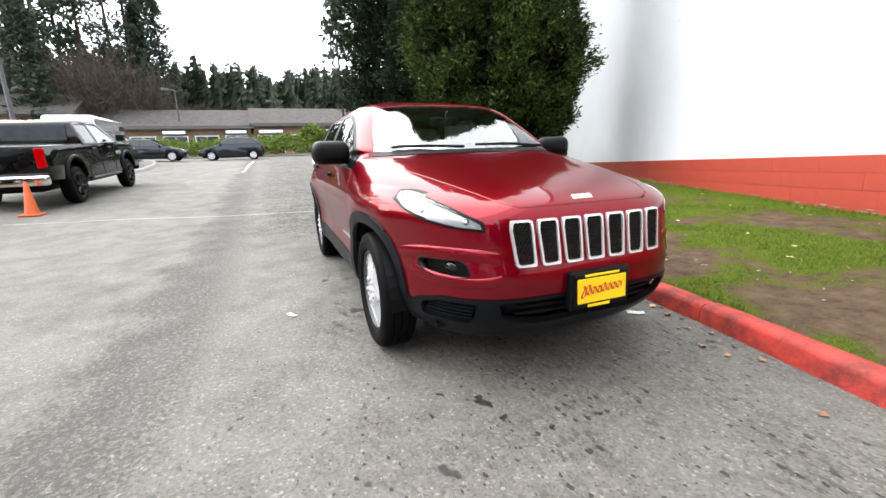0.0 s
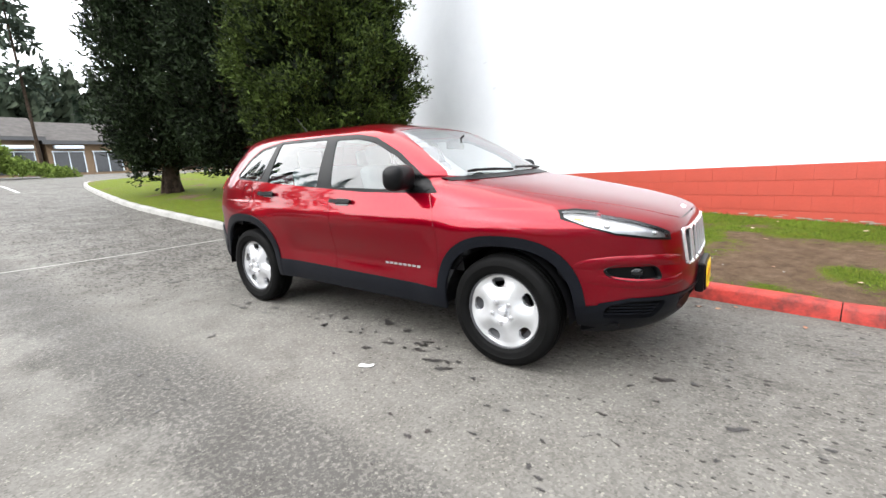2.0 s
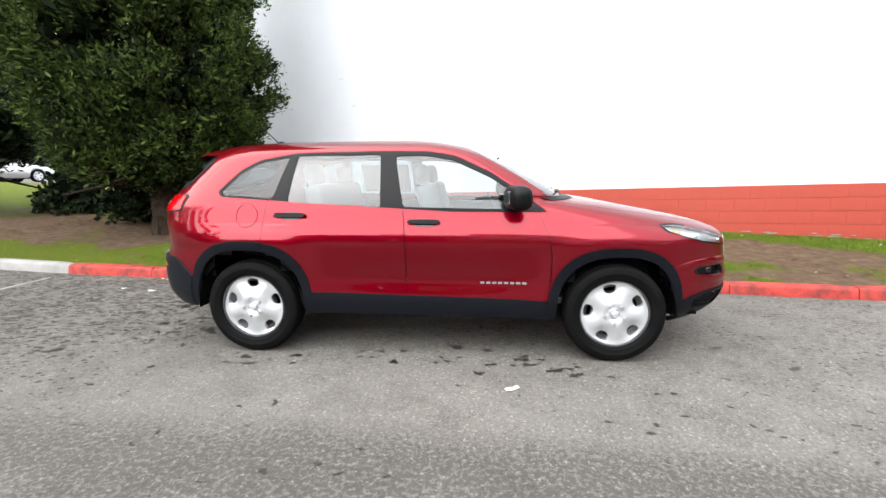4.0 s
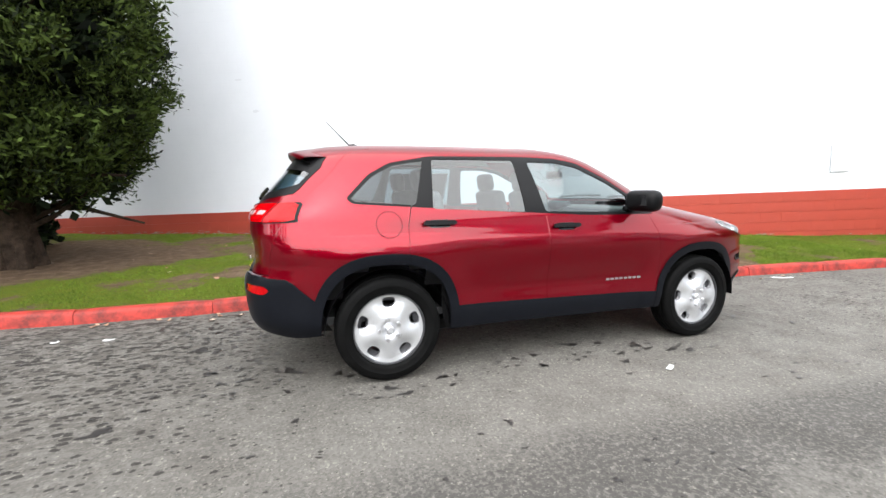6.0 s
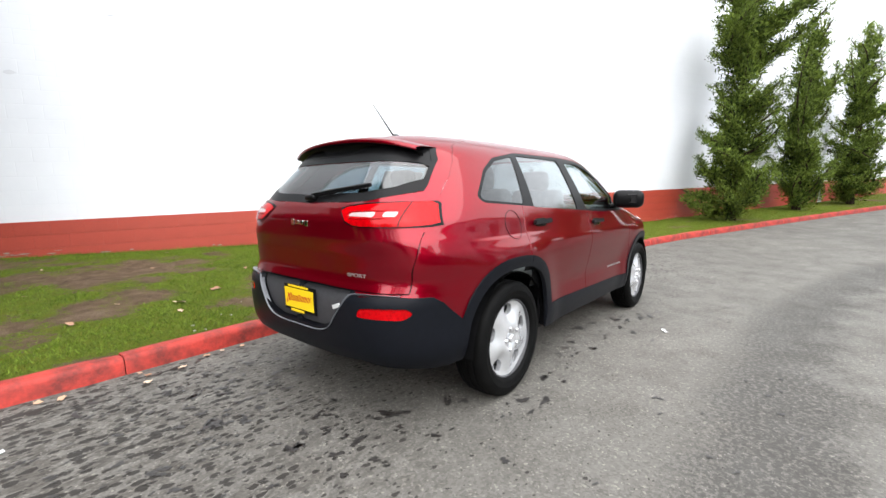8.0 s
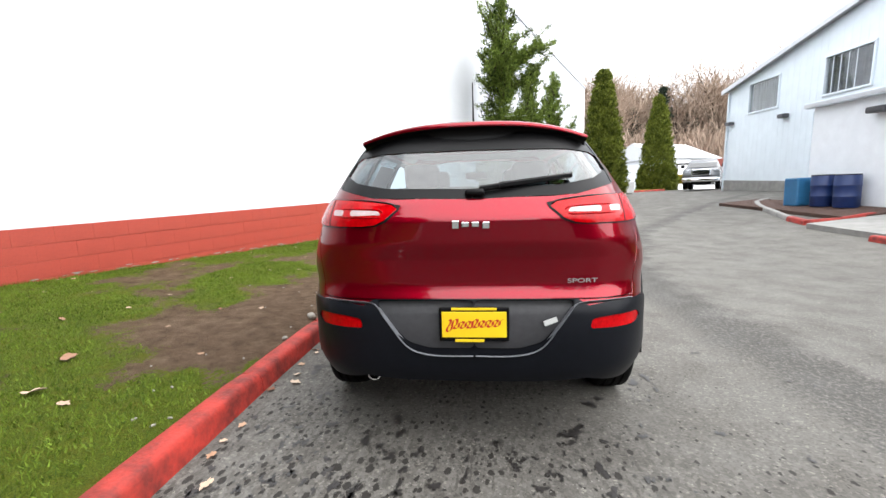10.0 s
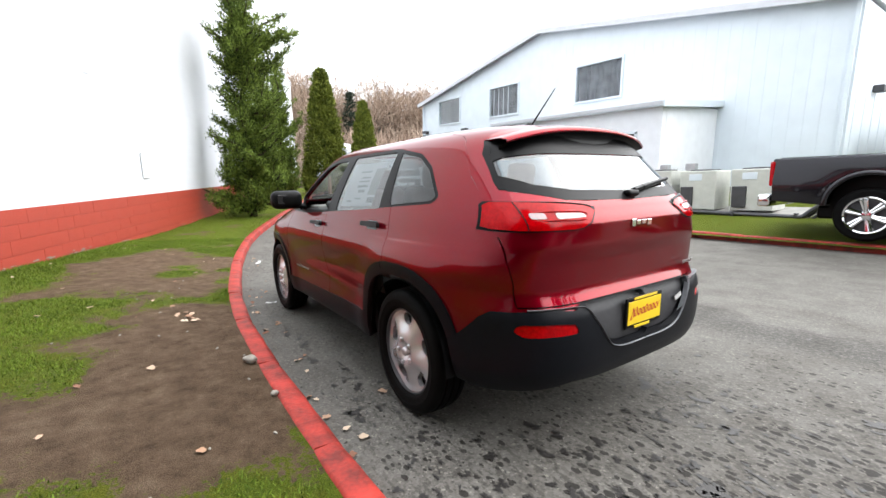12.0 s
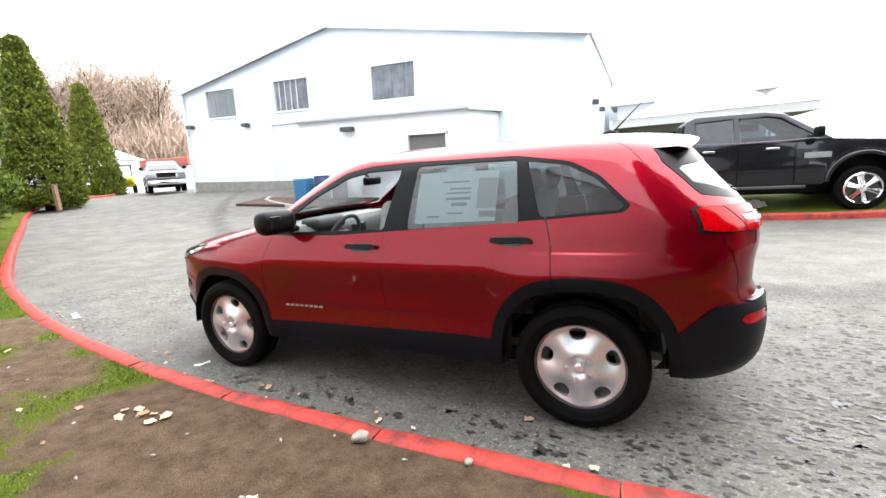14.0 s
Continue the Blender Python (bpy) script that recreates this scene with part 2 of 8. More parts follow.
def make_paint(name, col, dark, rough=0.22):
    m, n, l, b = node_mat(name)
    tc = n.new("ShaderNodeTexCoord").outputs["Object"]
    fl = noise_node(n, l, tc, 900, 2)
    l.new(ramp_node(n, l, fl, (0.35, dark), (0.65, col)), b.inputs["Base Color"])
    b.inputs["Metallic"].default_value, b.inputs["Roughness"].default_value = 0.7, rough
    b.inputs["Specular IOR Level"].default_value = 0.1
    b.inputs["Coat Weight"].default_value, b.inputs["Coat Roughness"].default_value = 0.75, 0.004
    b.inputs["Coat IOR"].default_value = 1.46
    b.inputs["Specular Tint"].default_value = (*(min(1.0, 0.12 + 1.2 * q) for q in col), 1)
    bp = n.new("ShaderNodeBump")
    bp.inputs["Strength"].default_value, bp.inputs["Distance"].default_value = 0.02, 0.001
    l.new(noise_node(n, l, tc, 120, 2), bp.inputs["Height"])
    l.new(bp.outputs[0], b.inputs["Coat Normal"])
    return m


def make_glass(name, tint, rough=0.0, ior=2.1):
    """A thin pane, alike from both sides: clear, with a reflection that grows towards grazing angles."""
    m, n, l, b = node_mat(name)
    out = n["Material Output"]
    tr, gl, lw, mx = (n.new("ShaderNodeBsdfTransparent"), n.new("ShaderNodeBsdfGlossy"), n.new("ShaderNodeLayerWeight"), n.new("ShaderNodeMixShader"))
    tr.inputs[0].default_value = (*tint, 1)
    gl.inputs["Roughness"].default_value = 0.005 + rough
    f0 = ((ior - 1) / (ior + 1)) ** 2
    l.new(math_node(n, l, "MULTIPLY_ADD", math_node(n, l, "POWER", lw.outputs["Facing"], 3.5), 1 - f0, f0), mx.inputs[0])
    l.new(tr.outputs[0], mx.inputs[1])
    l.new(gl.outputs[0], mx.inputs[2])
    l.new(mx.outputs[0], out.inputs[0])
    return m


M = {}
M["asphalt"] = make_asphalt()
M["lawn"] = make_lawn()
M["wall_white"] = make_block_wall("white_painted_block", (0.6, 0.617, 0.642), (0.545, 0.562, 0.592), (0.48, 0.49, 0.5))
M["band_red"] = mat("red_painted_block", (0.29, 0.0348, 0.0174), 0.6, var=0.14, scale=1.3, bump=0.5, bscale=55, dist=0.006)
M["mortar_red"] = mat("red_painted_joint", (0.2668, 0.0435, 0.0203), 0.8, var=0.2)
M["kerb_red"] = mat("red_kerb_paint", (0.3, 0.028, 0.02), 0.6, var=0.25, scale=7, bump=0.6, bscale=45, col2=(0.13, 0.02, 0.016), dist=0.006, spec=0.25)
M["concrete"] = mat("concrete", (0.2088, 0.203, 0.1914), 0.85, var=0.18, scale=4, bump=0.4, bscale=60)
M["white_steel"] = mat("white_metal_siding", (0.6, 0.66, 0.71), 0.45, var=0.04, scale=2, bump=0.05)
M["white_stucco"] = mat("white_stucco", (0.7, 0.72, 0.75), 0.8, var=0.04, scale=3, bump=0.2, bscale=50)
M["trim_grey"] = mat("grey_trim", (0.5, 0.51, 0.54), 0.5, var=0.05)
M["door_grey"] = mat("grey_door_paint", (0.116, 0.1102, 0.1102), 0.5, var=0.06, bump=0.05)
M["curtain"] = mat("grey_curtain", (0.2, 0.2, 0.22), 0.9, var=0.35, scale=3)
M["paint_red"] = make_paint("deep_cherry_red_metallic", (0.205, 0.0005, 0.0085), (0.14, 0.0004, 0.006), 0.28)
M["plastic_dark"] = mat("dark_grey_plastic", (0.0045, 0.0052, 0.0075), 0.4, spec=0.12, var=0.12, scale=30, bump=0.15, bscale=700, dist=0.001)
M["plastic_grey"] = mat("grey_plastic_edge", (0.09, 0.095, 0.105), 0.35, spec=0.4, var=0.15, scale=20, bump=0)
M["plastic_black"] = mat("black_plastic", (0.003, 0.003, 0.0034), 0.4, spec=0.13, var=0.1, bump=0)
M["gloss_black"] = mat("gloss_black", (0.008, 0.008, 0.009), 0.08, var=0.05, bump=0)
M["rubber"] = mat("tyre_rubber", (0.004, 0.004, 0.004), 0.6, spec=0.05, var=0.25, scale=12, bump=0.2, bscale=200)
M["alloy"] = mat("silver_wheel_paint", (0.64, 0.65, 0.67), 0.26, 0.65, var=0.06, bump=0.03)
M["chrome"] = mat("chrome", (0.85, 0.86, 0.88), 0.08, 1.0, var=0.02, bump=0)
M["steel"] = mat("dull_steel", (0.4, 0.4, 0.41), 0.4, 0.8, var=0.15)
M["glass_clear"] = make_glass("clear_glass", (0.37, 0.46, 0.48), 0.0, 1.8)
M["glass_plain"] = make_glass("plain_window_glass", (0.88, 0.9, 0.9), 0.0, 1.4)
M["glass_screen"] = make_glass("laminated_windscreen", (0.62, 0.68, 0.68), 0.0, 2.75)
M["glass_tint"] = make_glass("tinted_glass", (0.24, 0.28, 0.3), 0.0, 1.55)
M["glass_tail"] = make_glass("tinted_tailgate_glass", (0.3, 0.42, 0.48), 0.0, 1.9)
M["lens_clear"] = make_glass("lamp_lens", (0.92, 0.93, 0.94), 0.0, 1.5)
M["lens_red"] = mat("red_lamp_lens", (0.32, 0.0004, 0.002), 0.1, var=0.2, scale=40, bump=0, coat=0.12, spec=0.12)
M["lens_pale"] = mat("pale_lamp_lens", (0.3596, 0.2668, 0.2668), 0.15, var=0.12, scale=60, bump=0.2, bscale=200, coat=0.5)
M["lens_amber"] = mat("amber_reflector", (0.464, 0.1914, 0.029), 0.2, var=0.1, bump=0, coat=1.0)
M["seat"] = mat("grey_seat_cloth", (0.26, 0.26, 0.25), 0.9, var=0.15, scale=20, bump=0.3, bscale=300)
M["trim_dark"] = mat("dark_interior_trim", (0.055, 0.055, 0.057), 0.6, var=0.1)
M["trim_light"] = mat("light_interior_trim", (0.2436, 0.2378, 0.2262), 0.8, var=0.06)
M["paper"] = mat("white_paper", (0.464, 0.4698, 0.464), 0.6, var=0.02, bump=0)
M["ink"] = mat("grey_print", (0.145, 0.1508, 0.1624), 0.7, var=0.1, bump=0)
M["plate_yellow"] = mat("yellow_plate", (0.72, 0.5, 0.008), 0.4, var=0.03, bump=0)
M["ink_red"] = mat("red_print", (0.42, 0.012, 0.012), 0.4, var=0.05, bump=0)
M["orange"] = mat("orange_cone_plastic", (0.464, 0.0754, 0.0116), 0.5, var=0.1, bump=0.05)
M["paint_black"] = make_paint("black_car_paint", (0.01, 0.01, 0.011), (0.006, 0.006, 0.007))
M["paint_grey"] = make_paint("granite_grey_metallic", (0.026, 0.0255, 0.03), (0.018, 0.0175, 0.021))
M["paint_silver"] = make_paint("silver_car_paint", (0.1856, 0.1914, 0.1972), (0.145, 0.145, 0.1508))
M["paint_white"] = make_paint("white_car_paint", (0.435, 0.435, 0.435), (0.4176, 0.4176, 0.4176))
M["paint_navy"] = make_paint("dark_blue_car_paint", (0.02, 0.026, 0.035), (0.012, 0.016, 0.022))
M["paint_yellow"] = make_paint("yellow_paint", (0.406, 0.29, 0.0116), (0.348, 0.2436, 0.0116))
M["bark"] = mat("rough_bark", (0.03, 0.021, 0.015), 0.95, var=0.5, scale=7, bump=1.0, bscale=25, dist=0.03, spec=0.1)
M["leaf_cedar"] = make_leaf("cedar_foliage", (0.002, 0.004, 0.001), (0.05, 0.074, 0.014), 0.8)
# cedar foliage again, darkened: shade is put into the leaf colour
M["leaf_cedar_shaded"] = make_leaf("shaded_cedar_foliage", (0.002, 0.0035, 0.0015), (0.017, 0.028, 0.01), 0.8)
M["leaf_juniper"] = make_leaf("juniper_foliage", (0.008, 0.018, 0.003), (0.145, 0.2, 0.032), 0.8)
M["leaf_cypress"] = make_leaf("cypress_foliage", (0.035, 0.052, 0.006), (0.15, 0.17, 0.026), 0.8)
# greyed green: distance haze is mixed into the fir colour
M["leaf_fir"] = make_leaf("fir_foliage", (0.014, 0.022, 0.016), (0.05, 0.066, 0.046), 0.9)
M["leaf_woods"] = make_leaf("far_woods_foliage", (0.013, 0.021, 0.013), (0.045, 0.056, 0.036), 0.9)
M["twig_dark"] = make_leaf("grey_brown_twigs", (0.0319, 0.02668, 0.02088), (0.087, 0.0696, 0.0551), 0.9)
M["leaf_ivy"] = make_leaf("ivy_foliage", (0.035, 0.06, 0.01), (0.15, 0.2, 0.04), 0.8)
# pale tan, with the far hillside's haze painted into the twig colour
M["twig"] = make_leaf("bare_twigs", (0.17, 0.12, 0.09), (0.4, 0.31, 0.24), 0.9)
M["grass_blade"] = make_leaf("grass_blades", (0.035, 0.062, 0.005), (0.132, 0.19, 0.02), 0.7)
M["oil"] = mat("oil_stain", (0.018, 0.016, 0.015), 0.5, var=0.3, scale=20, bump=0.3)
M["pebble"] = mat("pale_stone", (0.2088, 0.1914, 0.1624), 0.8, var=0.25, scale=15, bump=0.4)
M["line_white"] = mat("road_line_paint", (0.3596, 0.3596, 0.348), 0.7, var=0.15, scale=8)
M["roof_dark"] = mat("dark_shingle_roof", (0.055, 0.05, 0.047), 0.9, var=0.25, scale=2, bump=0.4, bscale=12, spec=0.2)
M["wall_tan"] = mat("tan_wall", (0.1914, 0.1276, 0.0754), 0.85, var=0.15, scale=1.0)
M["shop_glass"] = mat("dark_shop_glass", (0.02, 0.022, 0.025), 0.08, var=0.2, bump=0)
M["wood"] = mat("weathered_wood", (0.174, 0.0986, 0.058), 0.8, var=0.3, scale=6)
M["blue_plastic"] = mat("blue_plastic", (0.00696, 0.0232, 0.0986), 0.4, var=0.1)
M["light_blue"] = mat("light_blue_plastic", (0.0232, 0.1276, 0.261), 0.4, var=0.1)
M["recess_grey"] = mat("grained_grey_plastic", (0.035, 0.035, 0.038), 0.5, spec=0.25, var=0.1, scale=40, bump=0.2, bscale=600, dist=0.001)
M["hvac"] = mat("beige_steel_cabinet", (0.46, 0.47, 0.43), 0.5, var=0.08)
M["dark_metal"] = mat("dark_metal", (0.06, 0.06, 0.065), 0.5, 0.4, var=0.15)
M["bark_mulch"] = mat("bark_mulch", (0.058, 0.029, 0.0203), 0.95, var=0.5, scale=25, bump=1.0, bscale=60, dist=0.02)
M["tent"] = mat("white_tent_canvas", (0.464, 0.464, 0.464), 0.7, var=0.03, bump=0.05)
M["roof_red"] = mat("red_metal_roof", (0.2436, 0.058, 0.0406), 0.6, var=0.1)


# ---- builders ----
def mesh_of(name, verts, faces, material=None, smooth=False):
    """A mesh from points and faces; points that no face uses are left out."""
    used = sorted({int(i) for f in faces for i in f})
    if len(used) < len(verts):
        at = {k: i for i, k in enumerate(used)}
        verts = [verts[k] for k in used]
        faces = [tuple(at[int(i)] for i in f) for f in faces]
    me = bpy.data.meshes.new(name)
    me.from_pydata([tuple(map(float, v)) for v in verts], [], [tuple(map(int, f)) for f in faces])
    if material:
        me.materials.append(M[material] if isinstance(material, str) else material)
    if smooth:
        me.polygons.foreach_set("use_smooth", [True] * len(me.polygons))
    me.update()
    return me


def part(name, bm, material, parent=None, label="", smooth=False, m=None):
    """Links a bmesh or a mesh as one object under a thing or part."""
    if isinstance(bm, bpy.types.Mesh):
        me = bm
        if not me.materials:
            me.materials.append(M[material])
    else:
        me = bpy.data.meshes.new(name)
        bmesh.ops.recalc_face_normals(bm, faces=bm.faces)
        bm.to_mesh(me)
        bm.free()
        me.materials.append(M[material])
    if smooth:
        me.polygons.foreach_set("use_smooth", [True] * len(me.polygons))
        me.set_sharp_from_angle(angle=radians(38))
    ob = new(name, me)
    if m is not None:
        ob.matrix_basis = m
    if parent is not None:
        ob.parent = parent
    if label:
        ob["label"] = label
    return ob


def thing(name, m, label, category, group="", kind=""):
    e = new(name)
    e.empty_display_size = 0.2
    e.matrix_basis = m
    return tagged(e, label, category, group, kind)


def add_box(bm, c, s, bevel=0.0, rot=None, seg=2):
    """A box of size s centred at c, bevelled."""
    r = bmesh.ops.create_cube(bm, size=1.0)
    vs = r["verts"]
    m = Matrix.Translation(c) @ (rot.to_4x4() if rot is not None else Matrix()) @ Matrix.Diagonal((*s, 1))
    bmesh.ops.transform(bm, matrix=m, verts=vs)
    if bevel:
        es = list({e for v in vs for e in v.link_edges})
        bmesh.ops.bevel(bm, geom=es, offset=bevel, segments=seg, affect="EDGES", profile=0.5)
    return bm


def box(c, s, bevel=0.0, rot=None, seg=2):
    return add_box(bmesh.new(), c, s, bevel, rot, seg)


def add_tube(bm, p0, p1, r0, r1=None, seg=10, caps=True):
    p0, p1 = Vector(p0), Vector(p1)
    r1 = r0 if r1 is None else r1
    d = p1 - p0
    q = d.to_track_quat("Z", "Y").to_matrix().to_4x4()
    bmesh.ops.create_cone(bm, cap_ends=caps, segments=seg, radius1=r0, radius2=r1, depth=d.length, matrix=Matrix.Translation((p0 + p1) / 2) @ q)
    return bm


def tube(p0, p1, r0, r1=None, seg=10):
    return add_tube(bmesh.new(), p0, p1, r0, r1, seg)


def lathe(profile, seg=40, axis="Y"):
    """A turned solid: profile rows of (radius, along)."""
    bm = bmesh.new()
    rings = []
    for r, a in profile:
        ring = []
        for i in range(seg):
            t = 2 * math.pi * i / seg
            p = (r * math.cos(t), a, r * math.sin(t)) if axis == "Y" else (r * math.cos(t), r * math.sin(t), a)
            ring.append(bm.verts.new(p))
        rings.append(ring)
    for a, b in zip(rings, rings[1:]):
        for i in range(seg):
            bm.faces.new((a[i], a[(i + 1) % seg], b[(i + 1) % seg], b[i]))
    return bm


def prism(outline, depth, axis="Y", bevel=0.0):
    """A plate: a 2D outline given depth along an axis, from 0 to depth."""
    bm = bmesh.new()
    put = {"Y": lambda a, b, d: (a, d, b), "X": lambda a, b, d: (d, a, b), "Z": lambda a, b, d: (a, b, d)}[axis]
    lo = [bm.verts.new(put(a, b, 0)) for a, b in outline]
    hi = [bm.verts.new(put(a, b, depth)) for a, b in outline]
    bm.faces.new(lo)
    bm.faces.new(hi[::-1])
    for i in range(len(lo)):
        j = (i + 1) % len(lo)
        bm.faces.new((lo[j], lo[i], hi[i], hi[j]))
    bmesh.ops.recalc_face_normals(bm, faces=bm.faces)
    if bevel:
        bmesh.ops.bevel(bm, geom=[e for e in bm.edges], offset=bevel, segments=2, affect="EDGES", profile=0.5)
    return bm


def place(name, bm, material, m, label, category, group="", kind="", smooth=False):
    """A thing that is one mesh."""
    return tagged(part(name, bm, material, None, "", smooth, m), label, category, group, kind)


# ---- ground: a shallow dip round the parked car, rising all about ----
def rise(u):
    return u * u / (u + 3.0) if u > 0 else 0.0


def ground_z(x, y):
    s = 0.055 * rise(x - 3) + 0.05 * rise(-3 - x) + 0.15 * rise(-5.5 - y)
    return 1.4 * math.tanh(s / 1.4)


def smooth_line(pts, step):
    """Points along a smooth curve through pts, about step apart."""
    p = [Vector((*q, 0)) for q in pts]
    p = [p[0] * 2 - p[1]] + p + [p[-1] * 2 - p[-2]]
    fine = []
    for i in range(1, len(p) - 2):
        for k in range(20):
            t = k / 20
            fine.append(0.5 * ((2 * p[i]) + (p[i + 1] - p[i - 1]) * t + (2 * p[i - 1] - 5 * p[i] + 4 * p[i + 1] - p[i + 2]) * t * t + (3 * p[i] - p[i - 1] - 3 * p[i + 1] + p[i + 2]) * t ** 3))
    fine.append(p[-2])
    out, acc = [fine[0]], 0.0
    for a, b in zip(fine, fine[1:]):
        d = (b - a).length
        while acc + d >= step:
            a = a + (b - a) * ((step - acc) / d)
            d = (b - a).length
            acc = 0.0
            out.append(a.copy())
        acc += d
    return out


def spread(lo, hi, step, far):
    """Coordinates every step between lo and hi, then ever wider out to far."""
    inner = list(np.arange(lo, hi + 1e-6, step))
    d, k, left, right = step, 0, [], []
    a, b = lo, hi
    while b < far:
        d *= 1.5
        a, b = a - d, b + d
        left.append(a)
        right.append(b)
    return left[::-1] + inner + right


def build_ground():
    xs, ys = spread(-46, 36, 1.0, 3000), spread(-24, 14, 1.0, 3000)
    v = [(x, y, ground_z(x, y)) for y in ys for x in xs]
    w = len(xs)
    f = [(j * w + i, j * w + i + 1, (j + 1) * w + i + 1, (j + 1) * w + i) for j in range(len(ys) - 1) for i in range(w - 1)]
    ob = new("ground", mesh_of("ground", v, f, "asphalt", True))
    tagged(ob, "worn grey asphalt driveway with dark stains", "ground", kind="structure")


build_ground()

KERB = [(-26.5, 6.6), (-25.2, 4.6), (-22.6, 3.62), (-18.4, 2.72), (-12.2, 1.72), (-8, 1.42), (-5, 1.3), (-1.7, 1.36), (0.2, 1.34), (1.45, 1.26), (2.63, 1.1), (4.55, 0.76), (6.9, 0.16), (8.7, -0.5), (10.3, -1.15), (12.2, -1.95), (16, -3.6), (20, -5.3), (24.7, -7.7), (28.5, -11), (29.6, -14)]
WALL_A, WALL_B = 5.29, -0.405  # the wall's face: y = A + B x


def wall_y(x):
    return WALL_A + WALL_B * x


def kerb_mesh(length, h=0.13, w=0.16, bend=0.0):
    """One kerb stone along +x, its road face at y = 0, its top worn round."""
    rows = [(0.0, -0.06), (0.012, h - 0.035), (0.03, h - 0.008), (0.055, h), (w - 0.02, h), (w, h - 0.02), (w, -0.06)]
    v, f, n = [], [], 7
    for i in range(n):
        u = i / (n - 1)
        x = (u - 0.5) * (length - 0.008)
        for k, (y, z) in enumerate(rows):
            ch = 0.012 * max(0, noise.noise(Vector((x * 6, k * 1.7, bend * 31 + length)))) if 1 <= k <= 4 else 0
            yy = y + bend * (4 * (u - 0.5) ** 2 - 1) * 0.5 + (0.5 * ch if k < 3 else 0)
            v.append((x, yy, z - ch - (0.006 if i in (0, n - 1) and 0 < k < 6 else 0)))
    r = len(rows)
    for i in range(n - 1):
        for k in range(r - 1):
            f.append((i * r + k, (i + 1) * r + k, (i + 1) * r + k + 1, i * r + k + 1))
    f += [tuple(range(r - 1, -1, -1)), tuple(range((n - 1) * r, n * r))]
    return v, f


def build_kerb(name, pts, step, label, material_of, h=0.13, flip=1):
    line = smooth_line(pts, step)
    top = thing(name, Matrix(), label, "kerb", kind="structure")
    for i, (a, b) in enumerate(zip(line, line[1:])):
        d = b - a
        mid = (a + b) / 2
        v, f = kerb_mesh(d.length, h)
        if flip < 0:
            v = [(x, -y, z) for x, y, z in v]
            f = [q[::-1] for q in f]
        me = mesh_of("kerb_stone", v, f, material_of(mid.x), True)
        me.set_sharp_from_angle(angle=radians(50))
        za, zb = ground_z(a.x, a.y), ground_z(b.x, b.y)
        m = Matrix.Translation((mid.x, mid.y, (za + zb) / 2 + random.uniform(-0.004, 0.004))) @ Matrix.Rotation(math.atan2(d.y, d.x) + random.uniform(-0.004, 0.004), 4, "Z") @ Matrix.Rotation(-math.atan2(zb - za, d.length), 4, "Y")
        part("kerb_stone", me, None, top, m=m)
    return line


kerb_line = build_kerb("kerb_lawn", KERB, 1.2, "red-painted concrete kerb along the lawn, chipped and jointed", lambda x: "kerb_red" if x > -5.2 else "concrete")
build_kerb("kerb_island", [(-31, -10.6), (-29.5, -8.3), (-26, -7.2), (-22, -6.7), (-18.5, -6.6), (-17.4, -7.3), (-17, -9)], 1.2, "grey concrete kerb of a planted parking island", lambda x: "concrete", flip=-1)
FAR = [(-7.1, -13.5), (-7.0, -9.0), (-6.75, -7.4), (-6.1, -6.9), (-5.0, -6.87), (-3, -7.05), (0.6, -7.2), (2.5, -7.3), (5.5, -7.55)]
build_kerb("kerb_far", FAR, 1.2, "red-painted concrete kerb across the driveway", lambda x: "kerb_red", flip=-1)
build_kerb("kerb_bed", [(7.2, -9.6), (7.0, -8.25), (7.6, -8.0), (9.5, -8.6), (11.2, -9.2), (12.6, -10.0), (13.0, -11.2)], 0.9, "grey concrete kerb round a bark bed, red at its end", lambda x: "kerb_red" if x < 7.9 else "concrete", flip=-1)


def verge_z(x, y, ky, wy):
    """Height of the lawn between the kerb at ky and the wall at wy."""
    f = max(0.0, min(1.0, (y - ky) / max(0.5, wy - ky)))
    base = ground_z(x, ky) + 0.115
    target = max(0.36, base + 0.05) if x > -8 else base + 0.3
    return base + (target - base) * f ** 0.8 + 0.02 * noise.noise(Vector((x * 1.3, y * 1.3, 0))) * min(1, 4 * f)


def turf(x, y, ky, wy):
    """How green the verge is: above 0 grass, below 0 bare soil."""
    n = noise.noise(Vector((x * 0.8, y * 0.8, 7.0))) + 0.6 * noise.noise(Vector((x * 2.6, y * 2.6, 2.0))) + 0.3 * noise.noise(Vector((x * 7, y * 7, 4.0)))
    d, e = y - ky, wy - y
    b = 0.2 + 0.55 * math.exp(-((e / 0.45) ** 2))
    b -= 0.6 * math.exp(-(((x + 0.2) / 1.9) ** 4)) * math.exp(-(((d - 0.4) / 0.55) ** 2))  # trodden strip by the kerb
    b -= 0.75 * math.exp(-(((x - 3.8) / 2.4) ** 4)) * math.exp(-(((e - 1.35) / 0.65) ** 2))
    b -= 0.3 * math.exp(-(((x - 3.2) / 2.0) ** 4)) * math.exp(-(((d - 0.25) / 0.3) ** 2))
    b -= 0.3 * math.exp(-(((x + 2.4) / 1.6) ** 2)) * math.exp(-(((d - 1.3) / 0.6) ** 2))
    b -= 0.95 * math.exp(-((((x + 6.2) / 3.2) ** 2 + ((y - 4.6) / 2.0) ** 2) ** 2))  # dry ground under the tree
    b += 0.35 * math.exp(-(((x + 6.5) / 3.0) ** 4)) * math.exp(-((d / 1.1) ** 4))
    if x > 5 or x < -11:
        b += 0.3
    return n + b


